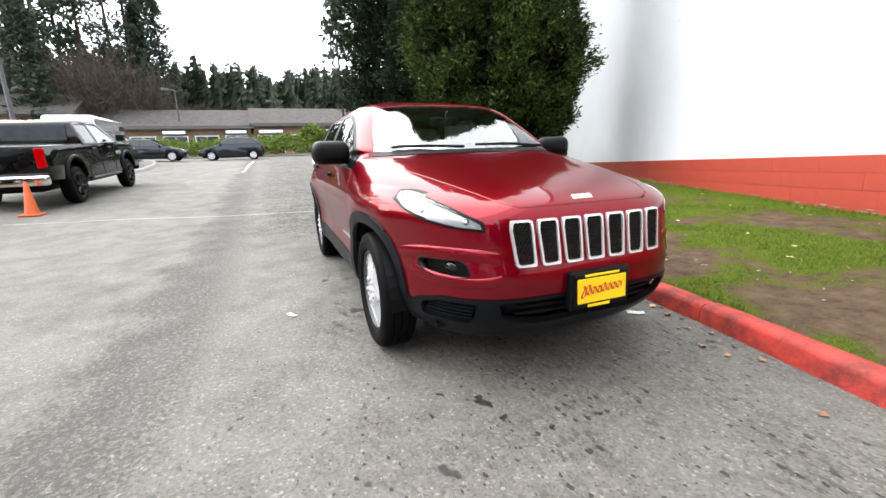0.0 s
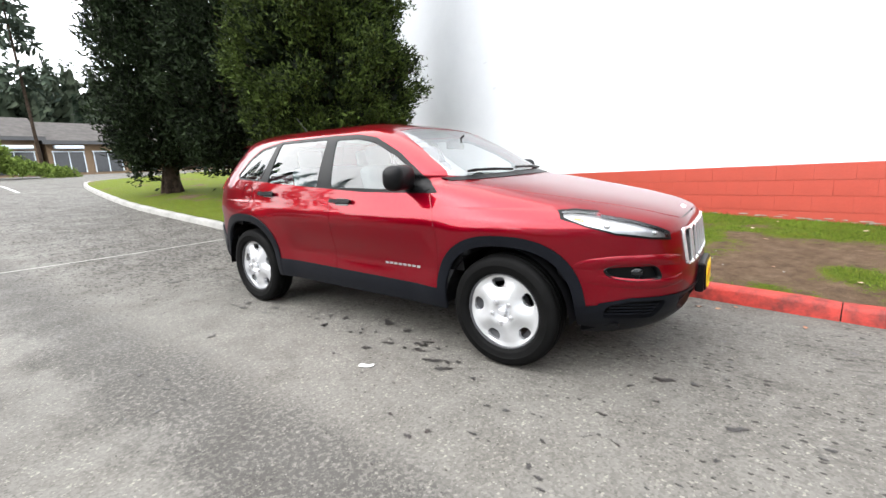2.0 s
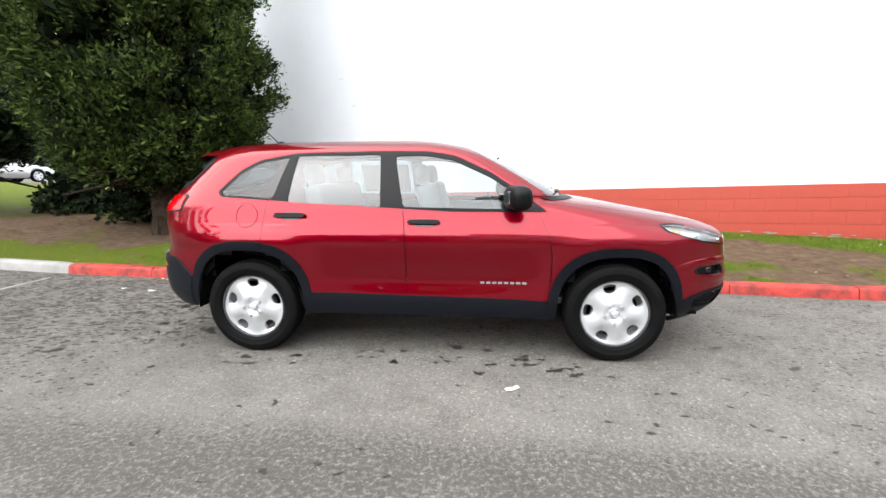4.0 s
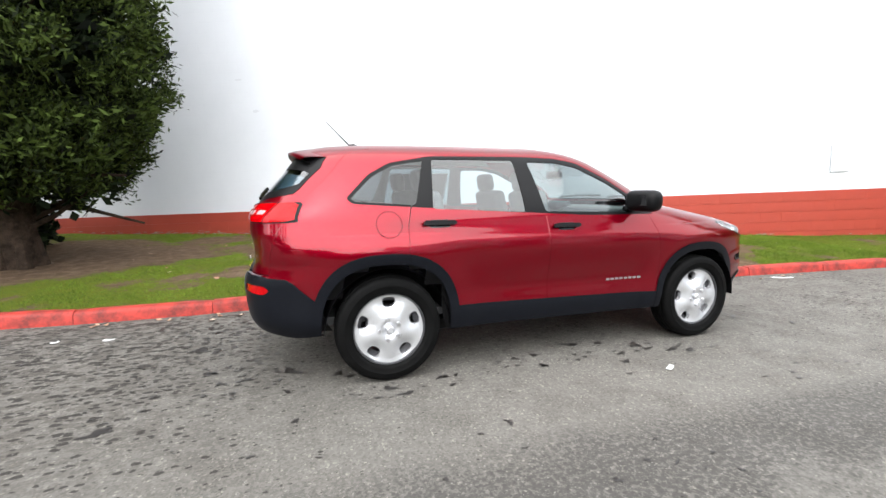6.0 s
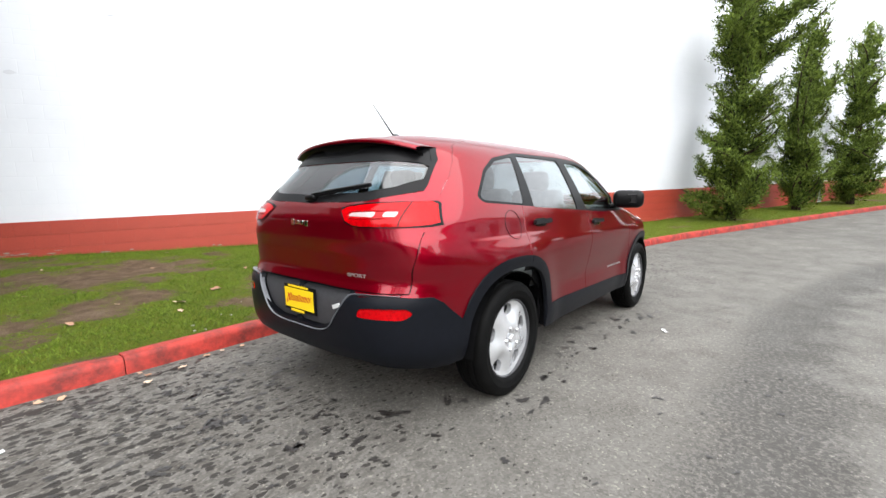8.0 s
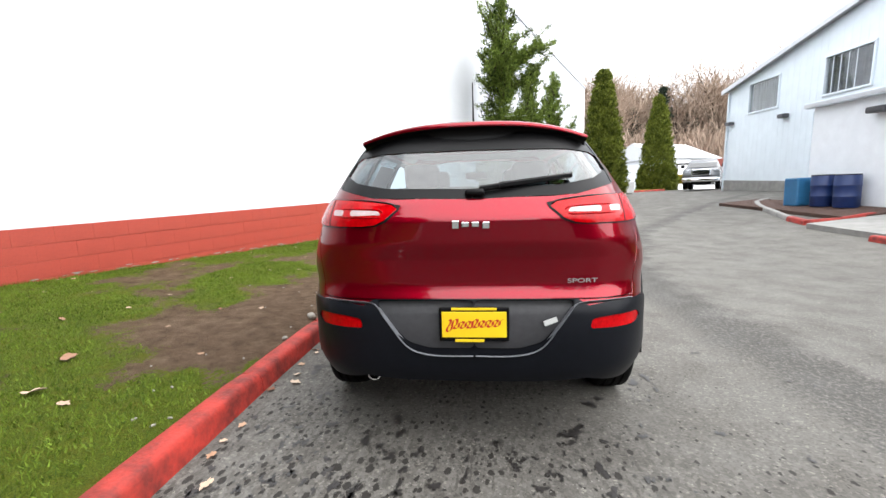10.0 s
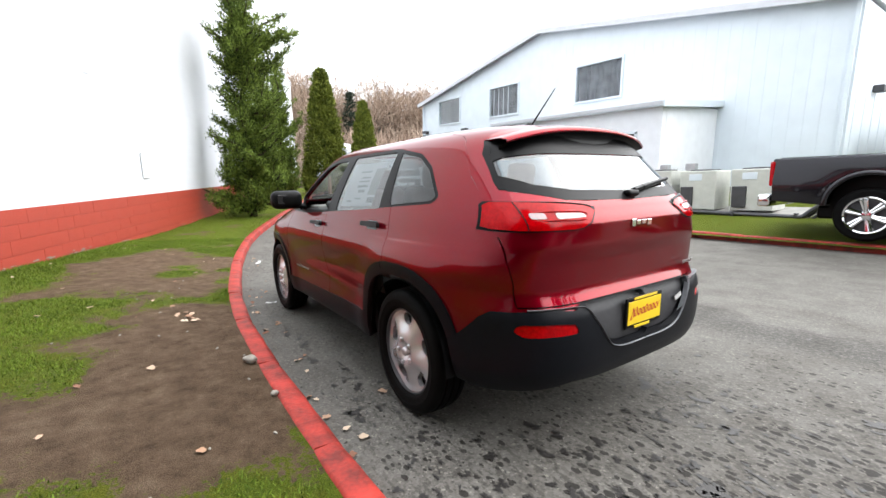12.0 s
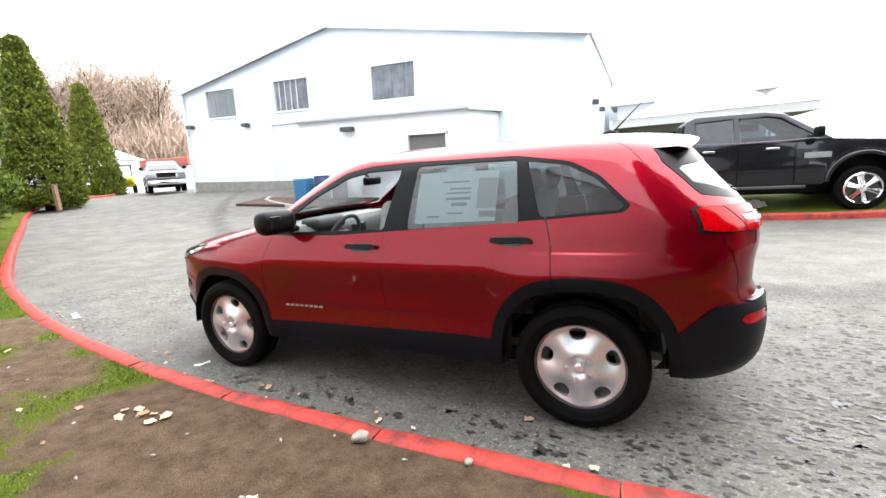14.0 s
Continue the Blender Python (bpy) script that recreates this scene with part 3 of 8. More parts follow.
def build_lawn():
    line = smooth_line(KERB, 0.16)
    v, f, green, n = [], [], [], 44
    for i, p in enumerate(line):
        d = line[min(i + 1, len(line) - 1)] - line[max(i - 1, 0)]
        nrm = Vector((-d.y, d.x, 0)).normalized()
        q = p + nrm * 0.14
        if q.x > -10.4:
            wx, wy = q.x, wall_y(q.x) + 0.02
            if q.x > 26.5:
                wx, wy = q.x + 2.5, q.y + 2.5
        else:
            k = min(1, (-10.4 - q.x) / 6)
            wx, wy = q.x, wall_y(-10.4) + k * 4
        for j in range(n):
            u = (j / (n - 1)) ** 1.3
            x, y = q.x + (wx - q.x) * u, q.y + (wy - q.y) * u
            v.append((x, y, verge_z(x, y, q.y, wy)))
            green.append(turf(x, y, q.y, wy))
    for i in range(len(line) - 1):
        for j in range(n - 1):
            a = i * n + j
            f.append((a, a + n, a + n + 1, a + 1))
    me = mesh_of("lawn_verge", v, f, "lawn", True)
    me.attributes.new("green", "FLOAT", "POINT").data.foreach_set("value", green)
    tagged(new("lawn_verge", me), "patchy green grass verge with bare brown soil", "lawn", kind="structure")
    return v


lawn_pts = build_lawn()


def build_far_lawn():
    xs, ys = np.arange(-6.9, 3.4, 0.47), np.arange(-30, -6.5, 0.5)
    v = [(x, min(y, -6.72 - 0.035 * max(0, x + 10)), ground_z(x, y) + 0.1 + 0.015 * noise.noise(Vector((x, y, 3)))) for y in ys for x in xs]
    w = len(xs)
    f = [(j * w + i, j * w + i + 1, (j + 1) * w + i + 1, (j + 1) * w + i) for j in range(len(ys) - 1) for i in range(w - 1)]
    me = mesh_of("far_lawn", v, f, "lawn", True)
    me.attributes.new("green", "FLOAT", "POINT").data.foreach_set("value", [0.8] * len(v))
    tagged(new("far_lawn", me), "short green grass beside the white metal building", "lawn", kind="structure")


build_far_lawn()


# ---- the long white block wall with its red foot ----
def build_wall():
    ang = math.atan(WALL_B)
    slope = 0.038 * math.cos(ang)
    base = Matrix.Translation((0, WALL_A, 0.0)) @ Matrix.Rotation(ang, 4, "Z") @ Matrix.Rotation(-math.atan(slope), 4, "Y")
    u0, u1 = -10.5 / math.cos(ang), 36 / math.cos(ang)
    band, top = 0.958, 8.9
    wall = thing("wall_north", base, "long white-painted block wall with a red-painted foot", "wall", kind="structure")
    part("wall_core", box(((u0 + u1) / 2, 4.16, (top + band) / 2 - 0.75), (u1 - u0, 8.3, top - band + 1.5 - 0.01)), "wall_white", wall)
    part("coping", box(((u0 + u1) / 2, 0.1, top + 0.05), (u1 - u0 + 0.1, 0.35, 0.1), 0.01), "trim_grey", wall)
    rows, bw, bh = 7, 0.4, 0.2
    meshes = []
    for k in range(6):
        bm = box((0, 0.008, 0), (bw - 0.0006, 0.04, bh - 0.005), 0.0012, seg=1)
        for vv in bm.verts:
            vv.co.y += random.uniform(-0.0015, 0.0015)
        me = bpy.data.meshes.new("block")
        bm.to_mesh(me)
        bm.free()
        me.materials.append(M["band_red"])
        meshes.append(me)
    far_v, far_f, singles = [], [], 0
    for r in range(rows):
        z = band - bh * (r + 0.5)
        u = u0 + (0.2 if r % 2 else 0.0)
        while u < u1 - bw:
            c = u + bw / 2
            if r < 4 and -4.0 < c < 12.6 and singles < 290:
                part("block", meshes[random.randrange(6)], None, wall, m=Matrix.Translation((c, -0.003 + random.uniform(-0.0012, 0.0012), z)))
                singles += 1
            else:
                k = len(far_v)
                e, g = bw / 2 - 0.0008, bh / 2 - 0.003
                far_v += [(c - e, -0.016, z - g), (c + e, -0.016, z - g), (c + e, -0.016, z + g), (c - e, -0.016, z + g), (c - bw / 2, 0, z - bh / 2), (c + bw / 2, 0, z - bh / 2), (c + bw / 2, 0, z + bh / 2), (c - bw / 2, 0, z + bh / 2)]
                far_f += [(k, k + 1, k + 2, k + 3), (k + 4, k + 5, k + 1, k), (k + 5, k + 6, k + 2, k + 1), (k + 6, k + 7, k + 3, k + 2), (k + 7, k + 4, k, k + 3)]
            u += bw
    ob = part("block_courses", mesh_of("block_courses", far_v, far_f, "band_red"), None, wall)
    ob["kind"] = "stuff"
    part("band_joints", box(((u0 + u1) / 2, 0.0, band - 0.75), (u1 - u0, 0.012, 1.5)), "mortar_red", wall)
    # pale patches, chips and a control joint in the white paint
    inv = base.inverted()
    for x, z, sx, sz in ((-2.6, 2.92, 0.09, 0.035), (3.9, 2.5, 0.05, 0.06), (1.0, 3.7, 0.06, 0.02), (-1.5, 3.9, 0.08, 0.03), (-2.9, 3.55, 0.1, 0.025), (6.5, 3.4, 0.12, 0.03), (5.0, 4.2, 0.1, 0.02), (0.2, 4.6, 0.08, 0.03)):
        p = inv @ Vector((x, wall_y(x), z))
        bm = bmesh.new()
        n = 9
        bm.faces.new([bm.verts.new((p.x + sx * random.uniform(0.6, 1) * math.cos(a), -0.003, p.z + sz * random.uniform(0.6, 1) * math.sin(a))) for a in [2 * math.pi * k / n for k in range(n)]])
        part("paint_chip", bm, "trim_grey", wall)
    # flaked pale plaster showing along the foot of the red band
    fr = random.Random(31)
    V, F = [], []
    for i in range(150):
        x = fr.choice((fr.uniform(-7, 12), fr.gauss(-4.2, 1.1), fr.gauss(4.5, 1.5)))
        p = inv @ Vector((x, wall_y(x), max(0.36, ground_z(x, 2.5) + 0.17) + 0.015 + abs(fr.gauss(0, 0.022))))
        k, sx, sz = len(V), fr.uniform(0.012, 0.1), fr.uniform(0.004, 0.014)
        V += [(p.x + sx * fr.uniform(0.5, 1) * math.cos(a), -0.0275, p.z + sz * fr.uniform(0.5, 1) * math.sin(a)) for a in [2 * math.pi * q / 9 for q in range(9)]]
        F.append(tuple(range(k, k + 9)))
    ob = part("flaked_paint", mesh_of("flaked_paint", V, F, "pebble"), None, wall)
    ob["kind"] = "stuff"
    p = inv @ Vector((8.2, wall_y(8.2), 1.9))
    part("cover_plate", box((p.x, -0.012, p.z), (0.34, 0.02, 0.55), 0.006), "wall_white", wall, "pale grey cover plate on the wall")
    p = inv @ Vector((-1.15, wall_y(-1.15), 2.0))
    part("control_joint", box((p.x, -0.002, 2.55), (0.006, 0.004, 3.2)), "wall_white", wall)
    return base


wall_pose = build_wall()


# ---- the white metal building across the driveway ----
LEVEL = Matrix.Rotation(-math.atan(0.04), 4, "Y")  # true level against the sloping drive


def build_barn():
    x0, x1, y0, y1 = 0.35, 21.7, -13.6, -25.4
    b = thing("metal_building", LEVEL, "white metal-sided workshop with a shallow gabled front and curtained windows", "building")
    prof = [(x0, 0.0), (x1, 0.0), (x1, 5.63), (11.4, 7.57), (x0, 5.78)]
    bm = bmesh.new()
    # front wall with its openings cut out
    wins = [(7.2, 9.32, 4.3, 5.7), (12.85, 14.95, 4.27, 5.65), (17.65, 19.78, 4.27, 5.62)]
    door = (13.65, 15.4, 0.7, 3.66)
    pts, edges = [], []

    def loop(poly):
        k = len(pts)
        pts.extend(Vector(p) for p in poly)
        edges.extend((k + i, k + (i + 1) % len(poly)) for i in range(len(poly)))

    loop(prof)
    holes = [[(a, c), (d, c), (d, e), (a, e)] for a, d, c, e in wins + [door]]
    for h in holes:
        loop(h)
    res = geo_cdt(pts, edges)
    for tri in res[2]:
        c = sum((res[0][i] for i in tri), Vector((0, 0))) / len(tri)
        if not inside(c, prof) or any(inside(c, h) for h in holes):
            continue
        bm.faces.new([vert_at(bm, (res[0][i].x, y0, res[0][i].y)) for i in tri])
    r = bmesh.ops.extrude_face_region(bm, geom=list(bm.faces))
    bmesh.ops.translate(bm, verts=[g for g in r["geom"] if isinstance(g, bmesh.types.BMVert)], vec=(0, -0.15, 0))
    part("front_wall", bm, "white_steel", b)
    part("end_wall", box((x0 + 0.075, (y0 + y1) / 2 - 0.1, 2.87), (0.15, y0 - y1 - 0.1, 5.74)), "white_steel", b)
    part("end_wall", box((x1 - 0.075, (y0 + y1) / 2 - 0.1, 2.8), (0.15, y0 - y1 - 0.1, 5.6)), "white_steel", b)
    part("back_wall", box(((x0 + x1) / 2, y1, 2.9), (x1 - x0, 0.15, 5.6)), "white_steel", b)
    for (xa, za), (xb, zb) in (((x1 + 0.15, 5.62), (11.4, 7.62)), ((11.4, 7.62), (x0 - 0.1, 5.8))):
        d = Vector((xb - xa, 0, zb - za))
        part("roof", box(((xa + xb) / 2, (y0 + y1) / 2 + 0.1, (za + zb) / 2 + 0.04), (d.length, y0 - y1 + 0.5, 0.09), rot=Matrix.Rotation(-math.atan2(zb - za, xb - xa), 3, "Y")), "trim_grey", b)
        part("roof_trim", box(((xa + xb) / 2, y0 + 0.32, (za + zb) / 2 - 0.02), (d.length, 0.05, 0.2), rot=Matrix.Rotation(-math.atan2(zb - za, xb - xa), 3, "Y")), "trim_grey", b)
    # siding ribs
    k = 0
    for i in range(59):
        x = x0 + 0.25 + i * 0.36
        zt = 5.78 + (x - x0) / (11.4 - x0) * 1.79 if x < 11.4 else 7.57 - (x - 11.4) / (x1 - 11.4) * 1.94
        zs = [(0.3, zt - 0.15)]
        for a, d, c, e in wins + [door]:
            if a - 0.15 < x < d + 0.15:
                zs = [(e + 0.1, zt - 0.15)] + ([(0.3, c - 0.1)] if c > 1 else [])
        for lo, hi in zs:
            part("siding_rib", box((x, y0 + 0.001, (lo + hi) / 2), (0.03, 0.008, hi - lo)), "white_steel", b)
    for i in range(13):
        y = y0 - 0.4 - i * 0.9
        part("siding_rib", box((x0 - 0.006, y, 2.85), (0.014, 0.03, 5.5)), "white_steel", b)
    for a, d, c, e in wins:
        w = part("window", box(((a + d) / 2, y0 - 0.03, (c + e) / 2), (d - a, 0.012, e - c)), "glass_plain", b, "dark window with grey vertical curtains behind it")
        w.visible_shadow = False
        for q in ((a + d) / 2, c - 0.04, d - a + 0.16, 0.08), ((a + d) / 2, e + 0.04, d - a + 0.16, 0.08), (a - 0.04, (c + e) / 2, 0.08, e - c), (d + 0.04, (c + e) / 2, 0.08, e - c):
            part("window_frame", box((q[0], y0 + 0.02, q[1]), (q[2], 0.08, q[3]), 0.006), "white_steel", w)
        bmc = bmesh.new()
        m = int((d - a) / 0.06)
        top = [bmc.verts.new((a + 0.02 + i * (d - a - 0.04) / m, y0 - 0.1 + 0.035 * math.sin(i * 1.9) + random.uniform(-0.02, 0.02), e)) for i in range(m + 1)]
        bot = [bmc.verts.new((v.co.x, v.co.y + random.uniform(-0.02, 0.02), c)) for v in top]
        for i in range(m):
            bmc.faces.new((top[i], top[i + 1], bot[i + 1], bot[i]))
        part("curtain", bmc, "curtain", w)
    a, d, c, e = door
    rd = part("roller_door", box(((a + d) / 2, y0 - 0.12, (c + e) / 2), (d - a, 0.04, e - c)), "white_steel", b, "white roller door")
    for i in range(14):
        part("door_slat", box(((a + d) / 2, y0 - 0.095, c + 0.12 + i * (e - c) / 14), (d - a - 0.04, 0.012, 0.17), 0.004), "white_steel", rd)
    for i in (0, 1):
        part("downpipe", box((x0 + 0.1 if i else x1 - 0.1, y0 + 0.05, 2.9 if i else 2.8), (0.09, 0.09, 5.6 if i else 5.4), 0.01), "white_steel", b)
    for x, z in ((17.0, 3.75), (21.2, 3.9)):
        part("wall_light", box((x, y0 + 0.15, z), (0.4, 0.28, 0.18), 0.03), "dark_metal", b)
    for y in (-15.6, -18.5):
        part("wall_light", box((x0 - 0.12, y, 3.7), (0.25, 0.35, 0.2), 0.03), "dark_metal", b)
    part("foundation", box(((x0 + x1) / 2, y0 + 0.01, 0.45), (x1 - x0, 0.06, 0.9)), "concrete", b)

    # flat-roofed lean-to in front of it
    ax0, ax1, ay = 3.6, 10.7, -10.35
    l = thing("lean_to", LEVEL, "low white lean-to annexe with a grey steel door", "building")
    dx0, dx1, dz = 4.4, 5.86, 2.52
    part("front_wall", box(((ax0 + dx0) / 2, ay - 0.1, 1.65), (dx0 - ax0, 0.2, 3.3)), "white_stucco", l)
    part("front_wall", box(((dx1 + ax1) / 2, ay - 0.1, 1.65), (ax1 - dx1, 0.2, 3.3)), "white_stucco", l)
    part("front_wall", box(((dx0 + dx1) / 2, ay - 0.1, (dz + 3.3) / 2), (dx1 - dx0, 0.2, 3.3 - dz)), "white_stucco", l)
    part("side_wall", box((ax0 + 0.1, (ay - 0.2 + y0) / 2 - 0.0, 1.68), (0.2, ay - 0.2 - y0 - 0.03, 3.36)), "white_stucco", l)
    part("side_wall", box((ax1 - 0.1, (ay - 0.2 + y0) / 2 - 0.0, 1.68), (0.2, ay - 0.2 - y0 - 0.03, 3.36)), "white_stucco", l)
    part("roof", box(((ax0 + ax1) / 2, (ay + y0) / 2 + 0.12, 3.42), (ax1 - ax0 + 0.3, ay - y0 + 0.2, 0.1), rot=Matrix.Rotation(radians(-4), 3, "X")), "trim_grey", l)
    part("fascia", box(((ax0 + ax1) / 2, ay + 0.12, 3.3), (ax1 - ax0 + 0.34, 0.14, 0.17), 0.01), "white_steel", l)
    part("fascia", box((ax0 - 0.14, (ay + y0) / 2 + 0.1, 3.4), (0.07, ay - y0 + 0.3, 0.2), 0.01, rot=Matrix.Rotation(radians(-4), 3, "X")), "white_steel", l)
    dr = part("steel_door", box(((dx0 + dx1) / 2, ay - 0.14, (dz + 0.38) / 2), (dx1 - dx0 - 0.02, 0.05, dz - 0.38)), "door_grey", l, "flat grey steel door")
    for x in (dx0 - 0.02, dx1 + 0.02):
        part("door_frame", box((x, ay + 0.01, (dz + 0.38) / 2), (0.08, 0.06, dz - 0.3)), "white_steel", dr)
    part("door_frame", box(((dx0 + dx1) / 2, ay + 0.01, dz + 0.03), (dx1 - dx0 + 0.12, 0.06, 0.08)), "white_steel", dr)
    part("wall_light", box((8.3, ay + 0.14, 2.85), (0.5, 0.28, 0.16), 0.03), "dark_metal", l)


def geo_cdt(pts, edges):
    from mathutils import geometry
    r = geometry.delaunay_2d_cdt(pts, edges, [], 0, 1e-5)
    return r


def inside(p, poly):
    x, y, c = p[0], p[1], False
    for i in range(len(poly)):
        (xa, ya), (xb, yb) = poly[i][:2], poly[i - 1][:2]
        if (ya > y) != (yb > y) and x < (xb - xa) * (y - ya) / (yb - ya) + xa:
            c = not c
    return c


def vert_at(bm, p):
    key = (round(p[0], 5), round(p[1], 5), round(p[2], 5))
    cache = VERTS.setdefault(id(bm), {})
    if key not in cache:
        cache[key] = bm.verts.new(p)
    return cache[key]


VERTS = {}
build_barn()
VERTS.clear()


# ---- the parked red car: a shell of level curves, cut into panels ----
def curve_of(tab):
    """A smooth function through rows of (key, value): monotone cubic."""
    k = np.array([a for a, _ in tab], float)
    v = np.array([b for _, b in tab], float)
    h, d = np.diff(k), np.diff(v) / np.diff(k)
    s = np.zeros(len(k))
    for i in range(1, len(k) - 1):
        s[i] = 0 if d[i - 1] * d[i] <= 0 else 3 * (h[i - 1] + h[i]) / ((2 * h[i] + h[i - 1]) / d[i - 1] + (h[i] + 2 * h[i - 1]) / d[i])
    s[0], s[-1] = d[0], d[-1]

    def f(x):
        x = min(max(x, k[0]), k[-1])
        i = min(int(np.searchsorted(k, x, side="right")) - 1, len(h) - 1)
        t = (x - k[i]) / h[i]
        return float(v[i] * (1 + 2 * t) * (1 - t) ** 2 + s[i] * h[i] * t * (1 - t) ** 2 + v[i + 1] * t * t * (3 - 2 * t) + s[i + 1] * h[i] * t * t * (t - 1))

    return f


NOSE = curve_of([(0.2, 2.02), (0.3, 2.2), (0.4, 2.29), (0.5, 2.325), (0.6, 2.335), (0.7, 2.315), (0.8, 2.3), (0.88, 2.285), (0.93, 2.25), (0.97, 2.17), (1.01, 2.03), (1.05, 1.84), (1.09, 1.62), (1.13, 1.4), (1.165, 1.17), (1.185, 1.06), (1.25, 0.95), (1.35, 0.775), (1.45, 0.585), (1.53, 0.41), (1.58, 0.26), (1.61, 0.13), (1.635, 0.02), (1.655, -0.1), (1.668, -0.185)])
TAIL = curve_of([(0.2, -1.95), (0.28, -2.1), (0.36, -2.2), (0.46, -2.245), (0.6, -2.26), (0.7, -2.25), (0.75, -2.225), (0.82, -2.2), (0.92, -2.205), (1.02, -2.225), (1.1, -2.225), (1.17, -2.19), (1.22, -2.15), (1.32, -2.07), (1.42, -1.985), (1.5, -1.92), (1.56, -1.86), (1.6, -1.78), (1.635, -1.56), (1.655, -1.15), (1.668, -0.23)])
HALF = curve_of([(0.2, 0.78), (0.28, 0.855), (0.36, 0.882), (0.46, 0.893), (0.56, 0.893), (0.68, 0.902), (0.8, 0.918), (0.88, 0.928), (0.93, 0.924), (0.98, 0.91), (1.04, 0.893), (1.1, 0.878), (1.16, 0.86), (1.22, 0.838), (1.32, 0.792), (1.42, 0.74), (1.5, 0.692), (1.55, 0.645), (1.59, 0.575), (1.62, 0.49), (1.64, 0.395), (1.655, 0.275), (1.668, 0.03)])
NPOW = curve_of([(0.2, 3.4), (0.5, 4.1), (0.9, 4.0), (1.02, 3.5), (1.16, 3.5), (1.22, 4.6), (1.5, 4.4), (1.6, 3.6), (1.668, 2.6)])
TPOW = curve_of([(0.2, 4.0), (0.5, 5.5), (0.9, 5.5), (1.2, 5.0), (1.5, 4.6), (1.6, 3.8), (1.668, 2.6)])
XC = -0.2


def shell(phi, z):
    """The point of the car's skin at the angle phi (0 nose, pi tail) and height z, on its left side."""
    c, s = math.cos(phi), math.sin(phi)
    if c >= 0:
        n, ln = NPOW(z), NOSE(z) - XC
    else:
        n, ln = TPOW(z), XC - TAIL(z)
    k = (abs(c) ** n + abs(s) ** n) ** (-1 / n)
    x, y = XC + ln * c * k, HALF(z) * s * k
    # flared arches and a hollow along the lower doors
    if y > 0.55 and z < 1.0:
        for ax in (1.355, -1.355):
            d = math.hypot(x - ax, z - 0.36)
            y += 0.022 * math.exp(-((d - 0.5) / 0.13) ** 2) * (y - 0.55) / 0.35
        y -= 0.016 * math.exp(-((z - 0.6) / 0.1) ** 2) * math.exp(-((x - 0.02) / 0.75) ** 4)
    return Vector((x, y, z - 1.7 * max(0.0, z - 1.55) ** 2))


def skin_normal(phi, z):
    e = 0.004
    a = shell(min(phi + e, math.pi), z) - shell(max(phi - e, 0), z)
    b = shell(phi, min(z + e, 1.668)) - shell(phi, z - e)
    if phi < e:
        a = Vector((0, 1, 0))
    if phi > math.pi - e:
        a = Vector((0, -1, 0))
    n = a.cross(b)
    if n.length < 1e-9:
        return Vector((0, 0, 1))
    return n.normalized()


def find(f, lo, hi, want):
    up = f(hi) > f(lo)
    for _ in range(40):
        m = (lo + hi) / 2
        if (f(m) < want) == up:
            lo = m
        else:
            hi = m
    return (lo + hi) / 2


def on_side(x, z):
    return find(lambda p: shell(p, z).x, 0.0, math.pi, x), z


def on_nose(y, z):
    return find(lambda p: shell(p, z).y, 0.0, math.pi / 2, y), z


def on_tail(y, z):
    return find(lambda p: shell(p, z).y, math.pi / 2, math.pi, y), z


# a stretched height, so that the flat bonnet and roof get rows enough
_zs = np.linspace(0.2, 1.668, 600)
_ds = [0.0]
for _a, _b in zip(_zs, _zs[1:]):
    _ds.append(_ds[-1] + math.hypot(_b - _a, 0.45 * (NOSE(_b) - NOSE(_a)), 1.0 * (HALF(_b) - HALF(_a))))
_ds = np.array(_ds)


def v_of(z):
    return float(np.interp(z, _zs, _ds))


def z_of(v):
    return float(np.interp(v, _ds, _zs))


KPHI = 1.35


def path_on(how, pts, closed=True, step=0.03):
    """An outline on the skin: corners in (x, z) or (y, z), walked in short steps, as flat (phi, height) pairs."""
    out = []
    n = len(pts)
    for i in range(n if closed else n - 1):
        a, b = pts[i], pts[(i + 1) % n]
        k = max(1, int(math.hypot(b[0] - a[0], b[1] - a[1]) / step))
        for j in range(k):
            t = j / k
            p, z = how(a[0] + (b[0] - a[0]) * t, a[1] + (b[1] - a[1]) * t)
            out.append((p * KPHI, v_of(z)))
    if not closed:
        p, z = how(*pts[-1])
        out.append((p * KPHI, v_of(z)))
    return out


def mixed(pts, step=0.03):
    """An outline whose corners are given on the nose ("n", y, z), the tail ("t", y, z) or the flank ("s", x, z)."""
    how = {"n": on_nose, "t": on_tail, "s": on_side}
    q = []
    for k, a, b in pts:
        p, z = how[k](a, b)
        q.append(Vector((p * KPHI, v_of(z))))
    out = []
    for i in range(len(q)):
        a, b = q[i], q[(i + 1) % len(q)]
        n = max(1, int((b - a).length / step))
        out += [tuple(a + (b - a) * (j / n)) for j in range(n)]
    return out


def rounded(pts, r, n=4):
    """A closed outline with its corners rounded."""
    out = []
    for i in range(len(pts)):
        p, a, b = Vector(pts[i]), Vector(pts[i - 1]), Vector(pts[(i + 1) % len(pts)])
        da, db = (a - p), (b - p)
        q = min(r, da.length * 0.45, db.length * 0.45)
        s, e = p + da.normalized() * q, p + db.normalized() * q
        for k in range(n + 1):
            t = k / n
            out.append(tuple(s * (1 - t) ** 2 + p * 2 * t * (1 - t) + e * t * t))
    return out


